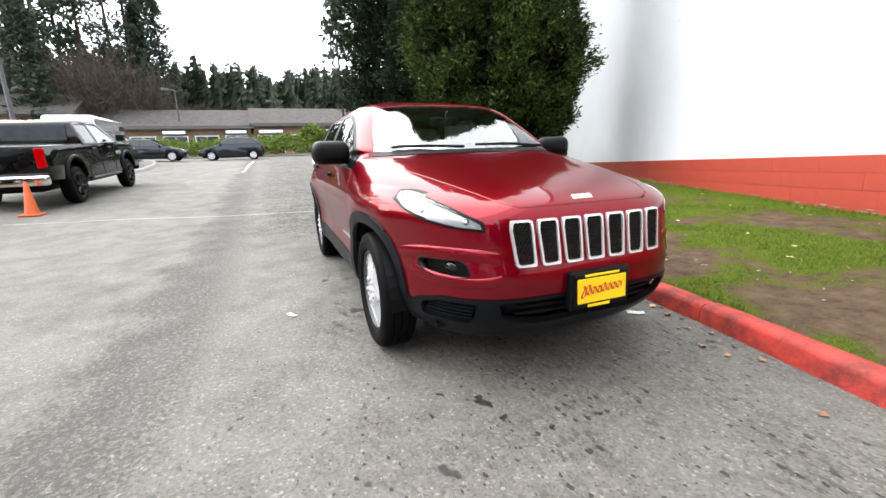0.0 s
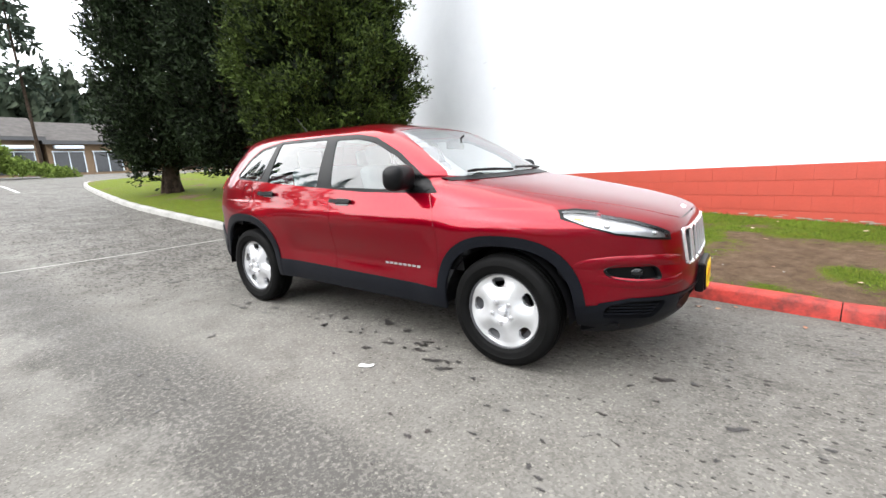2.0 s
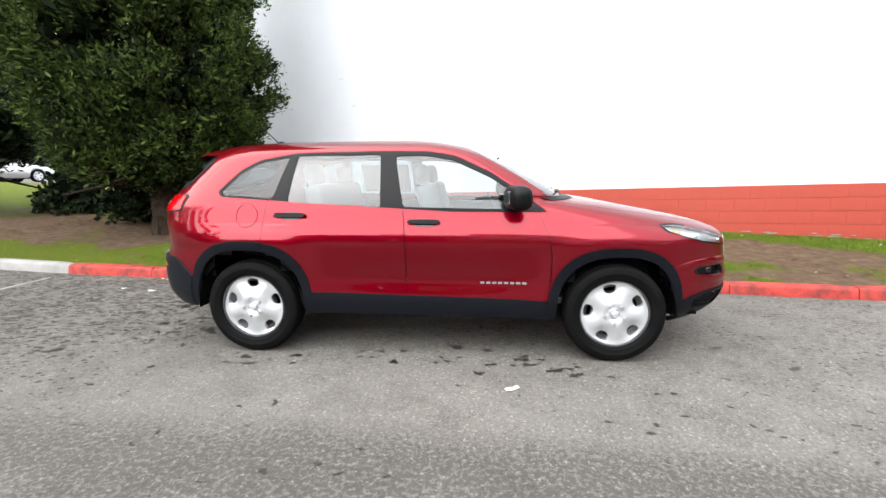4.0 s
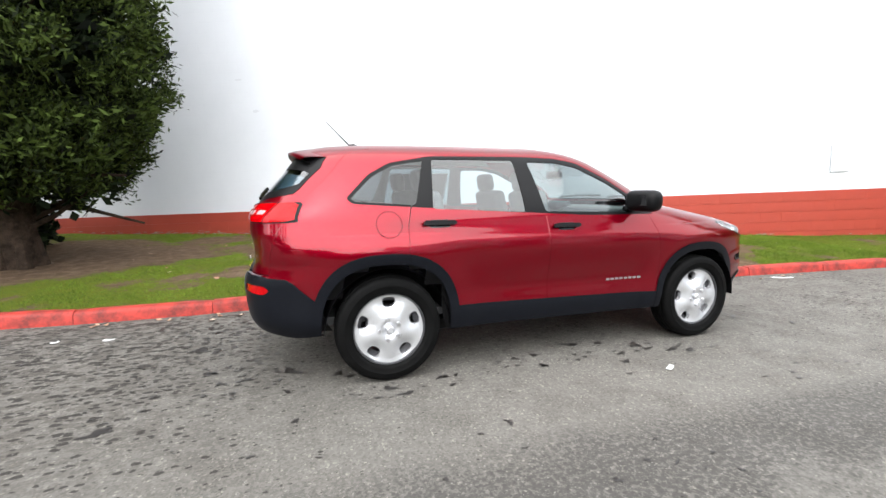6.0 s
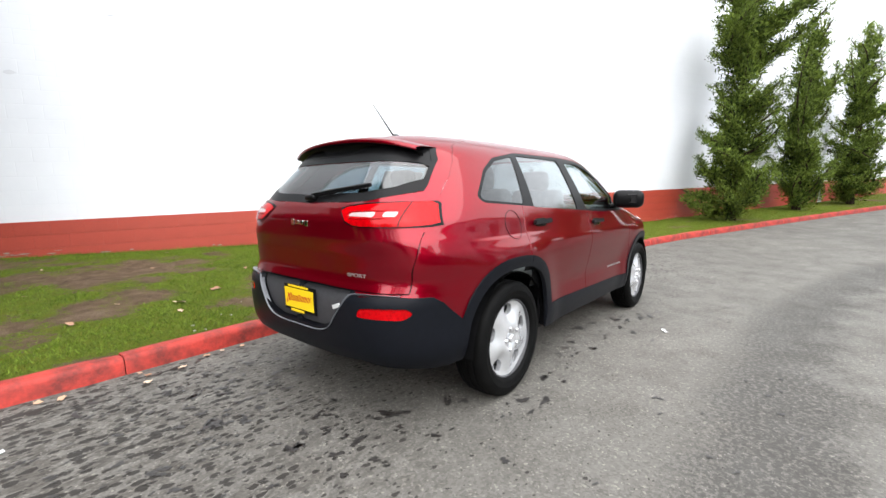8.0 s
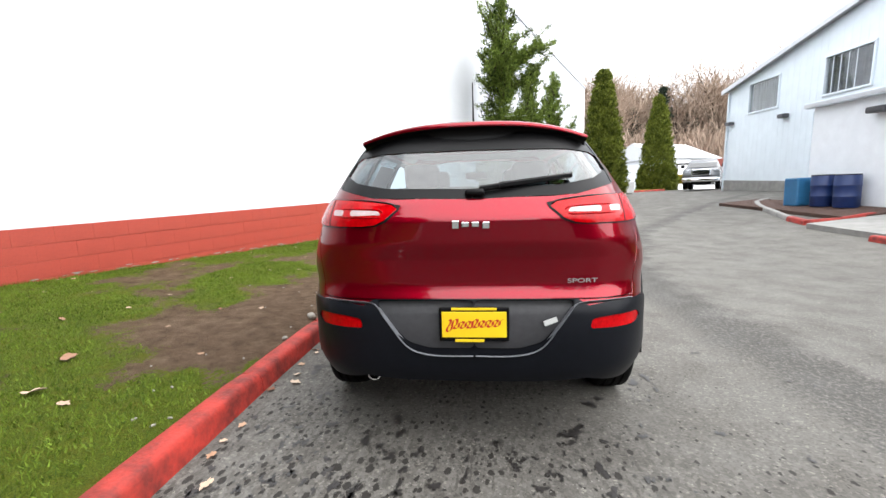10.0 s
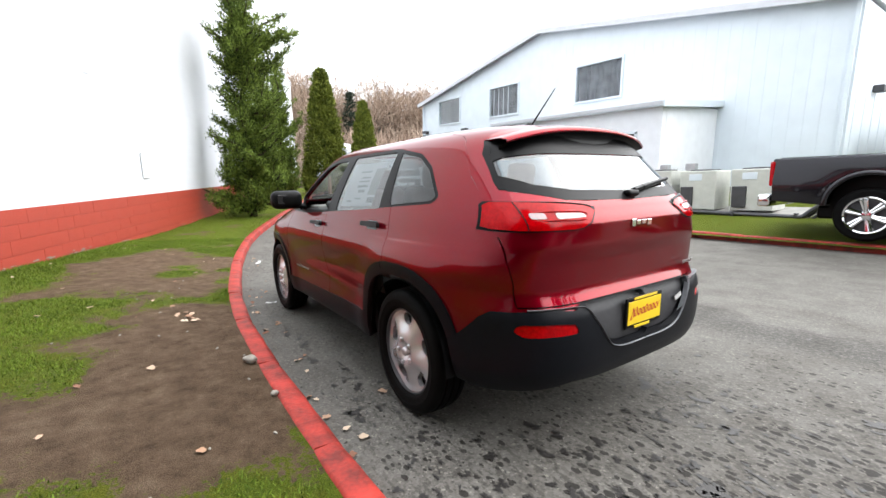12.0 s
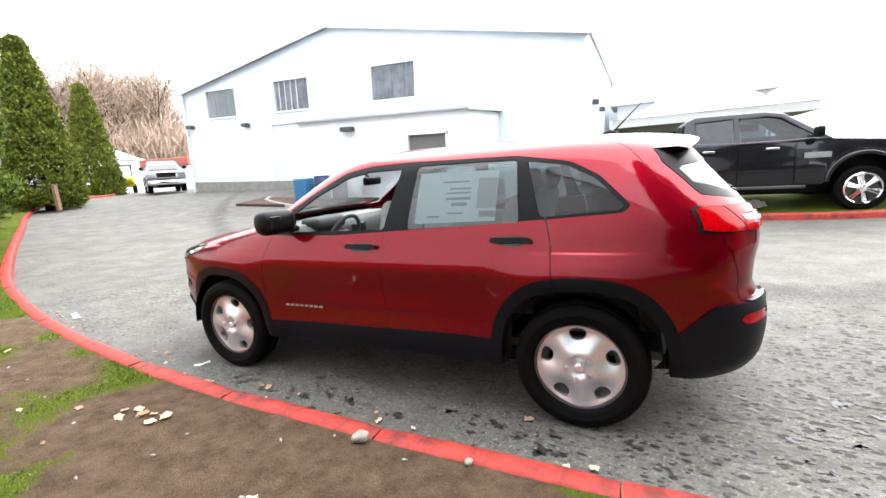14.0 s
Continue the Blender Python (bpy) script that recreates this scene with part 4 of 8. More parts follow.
def strip_about(how, pts, w):
    """A narrow closed band about a line on the skin (a shut line)."""
    p = [Vector(q) for q in pts]
    fine = []
    for a, b in zip(p, p[1:]):
        k = max(1, int((b - a).length / 0.03))
        fine += [a + (b - a) * (j / k) for j in range(k)]
    fine.append(p[-1])
    l, r = [], []
    for i, q in enumerate(fine):
        d = fine[min(i + 1, len(fine) - 1)] - fine[max(i - 1, 0)]
        nrm = Vector((-d.y, d.x)).normalized() * w / 2
        l.append(q + nrm)
        r.append(q - nrm)
    out = []
    for q in l + r[::-1]:
        ph, z = how(q.x, q.y)
        out.append((ph * KPHI, v_of(z)))
    return out


def arch(ax, rx, rz, z0=0.2, n=30):
    """A squarish arch outline round a wheel at ax."""
    out = []
    for i in range(n + 1):
        t = math.pi * i / n
        c, q = math.cos(t), math.sin(t)
        out.append((ax + rx * math.copysign(abs(c) ** 0.8, c), 0.36 + rz * q ** 0.8))
    return [(ax + rx * 1.02, z0)] + out + [(ax - rx * 1.02, z0)]


FRONT_GLASS = rounded([(-0.17, 1.13), (-0.245, 1.50), (0.0, 1.498), (0.19, 1.462), (0.45, 1.345), (0.62, 1.24), (0.755, 1.135), (0.7, 1.112)], 0.03)
REAR_GLASS = rounded([(-0.335, 1.13), (-0.36, 1.512), (-1.0, 1.508), (-1.04, 1.163)], 0.025)
QUARTER_GLASS = rounded([(-1.155, 1.188), (-1.065, 1.497), (-1.28, 1.46), (-1.435, 1.38), (-1.578, 1.24), (-1.555, 1.216)], 0.03)
DAYLIGHT = rounded([(0.87, 1.09), (0.66, 1.245), (0.46, 1.375), (0.2, 1.497), (0.0, 1.53), (-0.3, 1.537), (-1.0, 1.527), (-1.3, 1.475), (-1.45, 1.395), (-1.61, 1.235), (-1.57, 1.2), (-0.6, 1.14), (0.2, 1.095)], 0.03)

panels = [  # name, how it lies, outline, lift, what becomes of it
    ("wheel_opening", path_on(on_side, arch(1.36, 0.425, 0.425)), None),
    ("wheel_opening", path_on(on_side, arch(-1.36, 0.435, 0.455)), None),
    ("below", mixed([("n", 0.0, 0.2), ("n", 0.0, 0.255), ("n", 0.5, 0.258), ("n", 0.7, 0.27), ("s", 1.88, 0.31), ("s", 1.78, 0.33), ("s", 0.9, 0.318), ("s", -0.9, 0.335), ("s", -1.75, 0.36), ("s", -1.95, 0.345), ("t", 0.6, 0.375), ("t", 0.5, 0.4), ("t", 0.3, 0.385), ("t", 0.0, 0.38), ("t", 0.0, 0.2)]), None),
    ("windscreen", path_on(on_nose, [(0.0, 1.19), (0.3, 1.188), (0.55, 1.183), (0.705, 1.2), (0.66, 1.33), (0.592, 1.47), (0.535, 1.545), (0.3, 1.572), (0.0, 1.578)]), "windscreen"),
    ("tailgate_glass", path_on(on_tail, [(0.0, 1.205), (0.35, 1.205), (0.46, 1.215), (0.66, 1.26), (0.655, 1.3), (0.628, 1.395), (0.58, 1.42), (0.45, 1.432), (0.0, 1.436)]), "tailgate_glass"),
    ("glass_header", path_on(on_tail, [(0.0, 1.436), (0.45, 1.432), (0.58, 1.42), (0.628, 1.395), (0.605, 1.445), (0.56, 1.505), (0.3, 1.545), (0.0, 1.55)]), "glass_header"),
    ("front_window", path_on(on_side, FRONT_GLASS), "front_window"),
    ("rear_window", path_on(on_side, REAR_GLASS), "rear_window"),
    ("quarter_window", path_on(on_side, QUARTER_GLASS), "quarter_window"),
    ("shut_line", strip_about(on_side, [(-0.15, 0.47), (-0.152, 0.9), (-0.17, 1.1)], 0.007), None),
    ("shut_line", strip_about(on_side, [(0.87, 0.44), (0.89, 0.6), (0.893, 0.78), (0.86, 0.95), (0.80, 1.09)], 0.007), None),
    ("shut_line", strip_about(on_side, [(-1.19, 1.175), (-1.215, 1.05), (-1.225, 0.85), (-1.225, 0.835)], 0.007), None),
    ("shut_line", strip_about(on_side, [(-1.07, 1.495), (-1.19, 1.17)], 0.007), None),
    ("shut_line", strip_about(on_nose, [(0.735, 1.165), (0.66, 1.09), (0.52, 1.0), (0.44, 0.95), (0.36, 0.925)], 0.007), None),
    ("shut_line", strip_about(on_nose, [(0.36, 0.927), (0.2, 0.927), (0.0, 0.928)], 0.006), None),
    ("shut_line", strip_about(on_tail, [(0.76, 1.06), (0.755, 0.95), (0.735, 0.85), (0.73, 0.755)], 0.0045), None),
    ("shut_line", strip_about(on_tail, [(0.555, 1.575), (0.62, 1.5), (0.66, 1.43), (0.7, 1.34), (0.73, 1.24)], 0.0016), None),
    ("shut_line", strip_about(on_tail, [(0.0, 0.755), (0.4, 0.755), (0.73, 0.752)], 0.007), None),
    ("window_trim", path_on(on_side, DAYLIGHT), "window_trim"),
    ("headlamp", mixed([("n", 0.55, 0.836), ("n", 0.555, 0.862), ("n", 0.62, 0.905), ("n", 0.7, 0.966), ("s", 1.87, 0.978), ("s", 1.74, 0.992), ("s", 1.68, 0.988), ("s", 1.71, 0.958), ("s", 1.83, 0.918), ("n", 0.74, 0.875), ("n", 0.64, 0.848)]), "headlamp"),
    ("lamp_surround", mixed([("n", 0.535, 0.826), ("n", 0.54, 0.872), ("n", 0.615, 0.917), ("n", 0.7, 0.977), ("s", 1.87, 0.989), ("s", 1.74, 1.003), ("s", 1.652, 0.997), ("s", 1.69, 0.95), ("s", 1.83, 0.909), ("n", 0.745, 0.866), ("n", 0.64, 0.838)]), "lamp_surround"),
    ("tail_lamp", mixed([("t", 0.34, 1.16), ("t", 0.37, 1.18), ("t", 0.5, 1.196), ("t", 0.65, 1.204), ("s", -1.98, 1.207), ("s", -1.92, 1.208), ("s", -1.895, 1.195), ("s", -1.925, 1.105), ("s", -1.98, 1.094), ("t", 0.7, 1.087), ("t", 0.5, 1.087), ("t", 0.445, 1.092), ("t", 0.395, 1.112)]), "tail_lamp"),
    ("tail_surround", mixed([("t", 0.325, 1.178), ("t", 0.4, 1.194), ("t", 0.6, 1.207), ("s", -1.98, 1.212), ("s", -1.885, 1.214), ("s", -1.872, 1.2), ("s", -1.905, 1.092), ("s", -1.97, 1.085), ("t", 0.7, 1.081), ("t", 0.5, 1.081), ("t", 0.44, 1.086), ("t", 0.386, 1.106), ("t", 0.335, 1.155)]), "tail_surround"),
    ("fog_lamp", path_on(on_nose, rounded([(0.605, 0.618), (0.615, 0.68), (0.65, 0.702), (0.735, 0.702), (0.765, 0.672), (0.752, 0.626), (0.7, 0.604)], 0.02)), "fog_lamp"),
    ("rear_reflector", path_on(on_tail, rounded([(0.5, 0.63), (0.51, 0.672), (0.6, 0.682), (0.73, 0.684), (0.75, 0.655), (0.72, 0.626)], 0.018)), "rear_reflector"),
    ("lower_intake", path_on(on_nose, rounded([(0.0, 0.385), (0.0, 0.512), (0.5, 0.505), (0.47, 0.42), (0.3, 0.38)], 0.03)), "lower_intake"),
    ("side_intake", path_on(on_nose, rounded([(0.58, 0.385), (0.575, 0.495), (0.7, 0.492), (0.755, 0.46), (0.74, 0.385)], 0.02)), "side_intake"),
    ("tail_recess", path_on(on_tail, rounded([(0.0, 0.53), (0.2, 0.53), (0.3, 0.56), (0.38, 0.65), (0.45, 0.75), (0.0, 0.75)], 0.03)), "tail_recess"),
    ("arch_cladding", path_on(on_side, arch(1.36, 0.485, 0.487)), "arch_cladding_front"),
    ("arch_cladding_rear", path_on(on_side, arch(-1.36, 0.495, 0.522)), "arch_cladding"),
    ("sill", path_on(on_side, [(0.95, 0.2), (0.93, 0.455), (0.4, 0.468), (-0.93, 0.495), (-0.95, 0.2)]), "sill"),
    ("front_lip", mixed([("n", 0.0, 0.2), ("n", 0.0, 0.525), ("n", 0.4, 0.52), ("n", 0.58, 0.516), ("n", 0.7, 0.51), ("n", 0.77, 0.475), ("s", 1.9, 0.462), ("s", 1.8, 0.45), ("s", 1.74, 0.2)]), "front_lip"),
    ("rear_bumper", mixed([("t", 0.0, 0.2), ("t", 0.0, 0.752), ("t", 0.45, 0.752), ("t", 0.5, 0.722), ("t", 0.6, 0.735), ("t", 0.7, 0.737), ("s", -2.0, 0.73), ("s", -1.95, 0.7), ("s", -1.84, 0.6), ("s", -1.77, 0.545), ("s", -1.72, 0.53), ("s", -1.72, 0.2)]), "rear_bumper"),
    
    
    ("front_door", path_on(on_side, [(-0.15, 0.45), (-0.152, 0.9), (-0.17, 1.12), (0.8, 1.1), (0.86, 0.95), (0.893, 0.78), (0.89, 0.6), (0.87, 0.45)]), "front_door"),
    ("rear_door", path_on(on_side, [(-0.15, 0.45), (-0.152, 0.9), (-0.17, 1.12), (-1.19, 1.18), (-1.215, 1.05), (-1.225, 0.84), (-1.1, 0.8), (-0.9, 0.48)]), "rear_door"),
    ("bonnet", path_on(on_nose, [(0.0, 0.927), (0.36, 0.926), (0.44, 0.95), (0.52, 1.0), (0.66, 1.09), (0.735, 1.165), (0.7, 1.18), (0.0, 1.19)]), "bonnet"),
    ("tailgate", path_on(on_tail, [(0.0, 0.755), (0.4, 0.755), (0.73, 0.753), (0.735, 0.85), (0.755, 0.95), (0.76, 1.06), (0.7, 1.22), (0.0, 1.21)]), "tailgate"),
]
LIFT = {"arch_cladding": 0.012, "arch_cladding_front": 0.012, "glass_header": 0.0, "sill": 0.008, "front_lip": 0.01, "rear_bumper": 0.016, "headlamp": 0.003, "tail_lamp": 0.008, "tail_surround": 0.003, "fog_lamp": -0.035, "rear_reflector": 0.01,
        "lower_intake": -0.05, "side_intake": -0.03, "tail_recess": -0.02, "front_window": -0.008, "rear_window": -0.008, "quarter_window": -0.006, "window_trim": -0.003, "windscreen": -0.004, "tailgate_glass": -0.004}


def cut_shell():
    """Triangulates the half skin along all outlines and sorts the pieces."""
    pts, edges = [], []
    for i in range(121):
        for j in range(110):
            a, b = math.pi * KPHI * i / 120, _ds[-1] * j / 109
            if 0 < i < 120 and 0 < j < 109:
                a += 0.0007 * math.sin(i * 7 + j * 3)
                b += 0.0007 * math.sin(i * 5 + j * 11)
            pts.append(Vector((a, b)))
    for _, line, _ in panels:
        k = len(pts)
        q = [(min(max(a, 0.0), math.pi * KPHI), min(max(b, 0.0), float(_ds[-1]))) for a, b in line]
        pts.extend(Vector(p) for p in q)
        edges.extend((k + i, k + (i + 1) % len(q)) for i in range(len(q)))
    r = geo_cdt(pts, edges)
    verts, tris = r[0], r[2]
    boxes = [(min(a for a, _ in q), max(a for a, _ in q), min(b for _, b in q), max(b for _, b in q)) for _, q, _ in panels]
    sets = {}
    for tri in tris:
        cx = sum(verts[i].x for i in tri) / len(tri)
        cy = sum(verts[i].y for i in tri) / len(tri)
        kind = "body_shell"
        for (nm, q, what), bb in zip(panels, boxes):
            if bb[0] <= cx <= bb[1] and bb[2] <= cy <= bb[3] and inside((cx, cy), q):
                kind = what
                break
        if kind:
            sets.setdefault(kind, []).append(tri)
    return verts, sets


def skin_mesh(name, verts, tris, material, lift, side, thick=0.0):
    """A panel of the skin, on one side or both (side 0: mirrored into one mesh)."""
    used = sorted({i for t in tris for i in t})
    co, no = [], []
    for i in used:
        ph, z = verts[i].x / KPHI, z_of(verts[i].y)
        p, n = shell(ph, z), skin_normal(ph, z)
        if ph < 1e-4 or ph > math.pi - 1e-4:
            p.y = 0.0
        co.append(p + n * lift)
        no.append(n)
    at = {i: k for k, i in enumerate(used)}
    fs = [tuple(at[i] for i in t) for t in tris]
    V, N, F = [], [], []
    for s in ((1, -1) if side == 0 else (side,)):
        k = len(V)
        V += [(p.x, p.y * s, p.z) for p in co]
        N += [(n.x, n.y * s, n.z) for n in no]
        for f in fs:
            a, b, c = (co[i] for i in f[:3])
            g = (b - a).cross(c - a)
            f = f if g.dot(no[f[0]]) > 0 else f[::-1]
            F.append(tuple(k + i for i in (f if s > 0 else f[::-1])))
    if thick:
        # a rim that gives the panel its depth
        count = {}
        for f in F:
            for a, b in zip(f, f[1:] + f[:1]):
                count[(a, b)] = 1
        rim = [e for e in count if (e[1], e[0]) not in count]
        back = {}
        for a, b in rim:
            if abs(V[a][1]) < 1e-5 and abs(V[b][1]) < 1e-5:
                continue
            for i in (a, b):
                if i not in back:
                    back[i] = len(V)
                    V.append(tuple(V[i][q] - N[i][q] * thick for q in range(3)))
                    N.append(N[i])
            F.append((b, a, back[a], back[b]))
    me = mesh_of(name, V, F, material, True)
    me.normals_split_custom_set_from_vertices(N)
    return me


car = thing("suv_car", Matrix(), "deep cherry-red SUV with dark grey cladding parked by the red kerb", "car")
verts2d, sets = cut_shell()
BODY = part("body_shell", skin_mesh("body_shell", verts2d, sets["body_shell"], "paint_red", 0, 0, 0.02), None, car)
for nm, mt, th in (("bonnet", "paint_red", 0.02), ("tailgate", "paint_red", 0.02), ("windscreen", "glass_screen", 0.0), ("tailgate_glass", "glass_tail", 0.0), ("glass_header", "plastic_black", 0.0), ("lower_intake", "plastic_black", 0.0), ("tail_recess", "recess_grey", 0.0), ("front_lip", "plastic_dark", 0.03), ("rear_bumper", "plastic_dark", 0.03)):
    ob = part(nm, skin_mesh(nm, verts2d, sets[nm], mt, LIFT.get(nm, 0.0), 0, th), None, car)
    if nm in ("front_lip", "rear_bumper"):
        ob["label"] = "dark grey plastic bumper"
    if nm in ("tailgate_glass",) or nm == "windscreen":
        ob.visible_shadow = False
SIDE = {}
for s in (1, -1):
    for nm, mt, th in (("front_door", "paint_red", 0.02), ("rear_door", "paint_red", 0.02), ("window_trim", "plastic_black", 0.012), ("rear_window", "glass_clear", 0), ("front_window", "glass_clear", 0), ("quarter_window", "glass_tint", 0), ("arch_cladding", "plastic_dark", 0.03), ("arch_cladding_front", "plastic_dark", 0.03), ("sill", "plastic_dark", 0.03),
                       ("headlamp", "lens_clear", 0.02), ("lamp_surround", "plastic_black", 0.02), ("tail_lamp", "lens_red", 0.02), ("tail_surround", "plastic_black", 0.02), ("fog_lamp", "plastic_black", 0), ("rear_reflector", "lens_red", 0.015), ("side_intake", "plastic_black", 0)):
        if nm == "front_window" and s > 0:
            continue  # wound down on this side
        ob = part(nm, skin_mesh(nm, verts2d, sets[nm], mt, LIFT.get(nm, 0.0), s, th), None, car)
        SIDE[nm, s] = ob
        if nm in ("front_window", "rear_window", "quarter_window", "headlamp"):
            ob.visible_shadow = False


def liner():
    """The dark inside of the skin, seen through gaps and arches."""
    v, f, rows, cols = [], [], 14, 60
    for j in range(rows):
        z = 0.3 + 0.74 * j / (rows - 1)
        for i in range(cols + 1):
            ph = math.pi * i / cols
            p = shell(ph, z) - skin_normal(ph, z) * 0.035
            v.append(p)
    for j in range(rows - 1):
        for i in range(cols):
            a = j * (cols + 1) + i
            c = sum((v[k] for k in (a, a + 1, a + cols + 1, a + cols + 2)), Vector()) / 4
            if any(math.hypot(c.x - ax, c.z - 0.36) < 0.44 for ax in (1.355, -1.355)):
                continue
            f.append((a, a + 1, a + cols + 2, a + cols + 1))
    k = len(v)
    v += [Vector((p.x, -p.y, p.z)) for p in v]
    f += [tuple(k + i for i in q[::-1]) for q in f]
    return mesh_of("inner_liner", v, f, "plastic_black", True)


part("inner_liner", liner(), None, car)
part("underbody", box((0, 0, 0.3), (3.3, 1.3, 0.14), 0.05), "plastic_black", car)
for x0, y0, z0, sx, sy in ((-1.93, 0.0, 0.42, 0.3, 1.46), (1.88, 0.0, 0.33, 0.24, 1.4), (0.0, 0.74, 0.345, 1.8, 0.24), (0.0, -0.74, 0.345, 1.8, 0.24)):
    part("splash_shield", box((x0, y0, z0), (sx, sy, 0.02)), "plastic_black", car)
for ax in (1.355, -1.355):
    for s in (1, -1):
        bm = bmesh.new()
        n = 20
        ring = [[bm.verts.new((ax + 0.425 * math.cos(math.pi * i / n), s * y, 0.35 + 0.43 * math.sin(math.pi * i / n))) for i in range(n + 1)] for y in (0.895 if ax < 0 else 0.88, 0.5)]
        for i in range(n):
            bm.faces.new((ring[0][i], ring[0][i + 1], ring[1][i + 1], ring[1][i]))
        bm.faces.new(ring[1])
        part("wheel_well", bm, "plastic_black", car)


# wheels
def wheel_disc():
    """The pressed wheel cover: five broad spokes with dark holes between them."""
    pts, edges, holes = [], [], []

    def loop(q):
        k = len(pts)
        pts.extend(Vector(p) for p in q)
        edges.extend((k + i, k + (i + 1) % len(q)) for i in range(len(q)))

    R = 0.254
    loop([(R * math.cos(2 * math.pi * i / 80), R * math.sin(2 * math.pi * i / 80)) for i in range(80)])
    for h in range(5):
        a = 2 * math.pi * (h + 0.5) / 5 + math.pi / 2
        q = []
        for i in range(22):
            t = 2 * math.pi * i / 22
            r = 0.183 + 0.034 * math.copysign(abs(math.cos(t)) ** 0.8, math.cos(t))
            w = (0.044 + 0.008 * math.cos(t)) * math.copysign(abs(math.sin(t)) ** 0.8, math.sin(t))
            q.append((r * math.cos(a) - w * math.sin(a), r * math.sin(a) + w * math.cos(a)))
        holes.append(q)
        loop(q)
    for i in range(1, 14):
        r = R * i / 14
        for k in range(10 + 6 * i):
            t = 2 * math.pi * k / (10 + 6 * i)
            pts.append(Vector((r * math.cos(t), r * math.sin(t))))
    r = geo_cdt(pts, edges)

    def depth(p):
        d = p.length
        t = math.atan2(p.y, p.x) - math.pi / 2
        sp = 0.5 + 0.5 * math.cos(5 * t)
        y = 0.03 * math.exp(-((d - 0.075) / 0.05) ** 2) - 0.012 * (d < 0.05) * (1 - d / 0.05)
        y += 0.016 * sp * math.exp(-((d - 0.15) / 0.06) ** 2) + 0.012 * math.exp(-((d - 0.243) / 0.012) ** 2)
        y -= 0.012 * (1 - sp) * math.exp(-((d - 0.183) / 0.05) ** 2)
        return y

    v = [(p.x, depth(p), p.y) for p in r[0]]
    f = []
    for tri in r[2]:
        c = sum((r[0][i] for i in tri), Vector((0, 0))) / len(tri)
        if c.length < R and not any(inside(c, h) for h in holes):
            f.append(tri)
    count = {}
    for q in f:
        for a, b in zip(q, q[1:] + q[:1]):
            count[(a, b)] = 1
    for a, b in [e for e in count if (e[1], e[0]) not in count]:
        k = len(v)
        v += [(v[a][0], v[a][1] - 0.03, v[a][2]), (v[b][0], v[b][1] - 0.03, v[b][2])]
        f.append((b, a, k, k + 1))
    me = mesh_of("wheel_disc", v, [q[::-1] for q in f], "alloy", True)
    me.set_sharp_from_angle(angle=radians(50))
    return me


TYRE = [(0.245, -0.1), (0.253, -0.106), (0.29, -0.116), (0.325, -0.113), (0.348, -0.1), (0.357, -0.08), (0.357, -0.056), (0.35, -0.052), (0.35, -0.046), (0.36, -0.042), (0.361, -0.004), (0.352, 0.0), (0.352, 0.006), (0.361, 0.01), (0.36, 0.042), (0.35, 0.046), (0.35, 0.052), (0.357, 0.056), (0.357, 0.08), (0.348, 0.1), (0.33, 0.112), (0.3, 0.117), (0.296, 0.114), (0.27, 0.113), (0.258, 0.107), (0.252, 0.098), (0.246, 0.09)]


def build_wheel(parent, m, disc):
    w = part("wheel", lathe([(0.236, -0.1), (0.19, -0.08), (0.185, 0.02), (0.225, 0.05), (0.238, 0.094), (0.244, 0.094), (0.236, 0.06)], 48), "dark_metal", parent, smooth=True, m=m)
    part("tyre", lathe([(r, 0.115 - 0.9 * (0.115 - y)) for r, y in TYRE], 64), "rubber", w, smooth=True)
    part("wheel_disc", disc, None, w, "silver five-spoke wheel cover", m=Matrix.Translation((0, 0.073, 0)))
    part("brake", lathe([(0.0, 0.02), (0.15, 0.02), (0.15, -0.02), (0.0, -0.02)], 32), "dark_metal", w, m=Matrix.Translation((0, 0.01, 0)))
    part("hub_cap", lathe([(0.0, 0.113), (0.02, 0.112), (0.027, 0.105), (0.028, 0.07)], 24), "alloy", w, smooth=True)
    for i in range(5):
        t = 2 * math.pi * i / 5 + math.pi / 2 + 0.3
        part("lug_nut", lathe([(0.0, 0.117), (0.01, 0.116), (0.0145, 0.108), (0.015, 0.07)], 6), "steel", w, m=Matrix.Translation((0.07 * math.cos(t), 0.0, 0.07 * math.sin(t))))
    return w


disc_mesh = wheel_disc()
for ax in (1.355, -1.355):
    for s in (1, -1):
        m = Matrix.Translation((ax, s * 0.785, 0.361)) @ Matrix.Rotation(0 if s > 0 else math.pi, 4, "Z") @ Matrix.Rotation(radians(36 + {(1, 1): -14, (1, -1): 12, (-1, 1): 3, (-1, -1): 0}[(1 if ax > 0 else -1, s)]), 4, "Y")
        build_wheel(car, m, disc_mesh)


def skin_at(how, a, b, lift=0.0):
    ph, z = how(a, b)
    p, n = shell(ph, z), skin_normal(ph, z)
    return p + n * lift, n


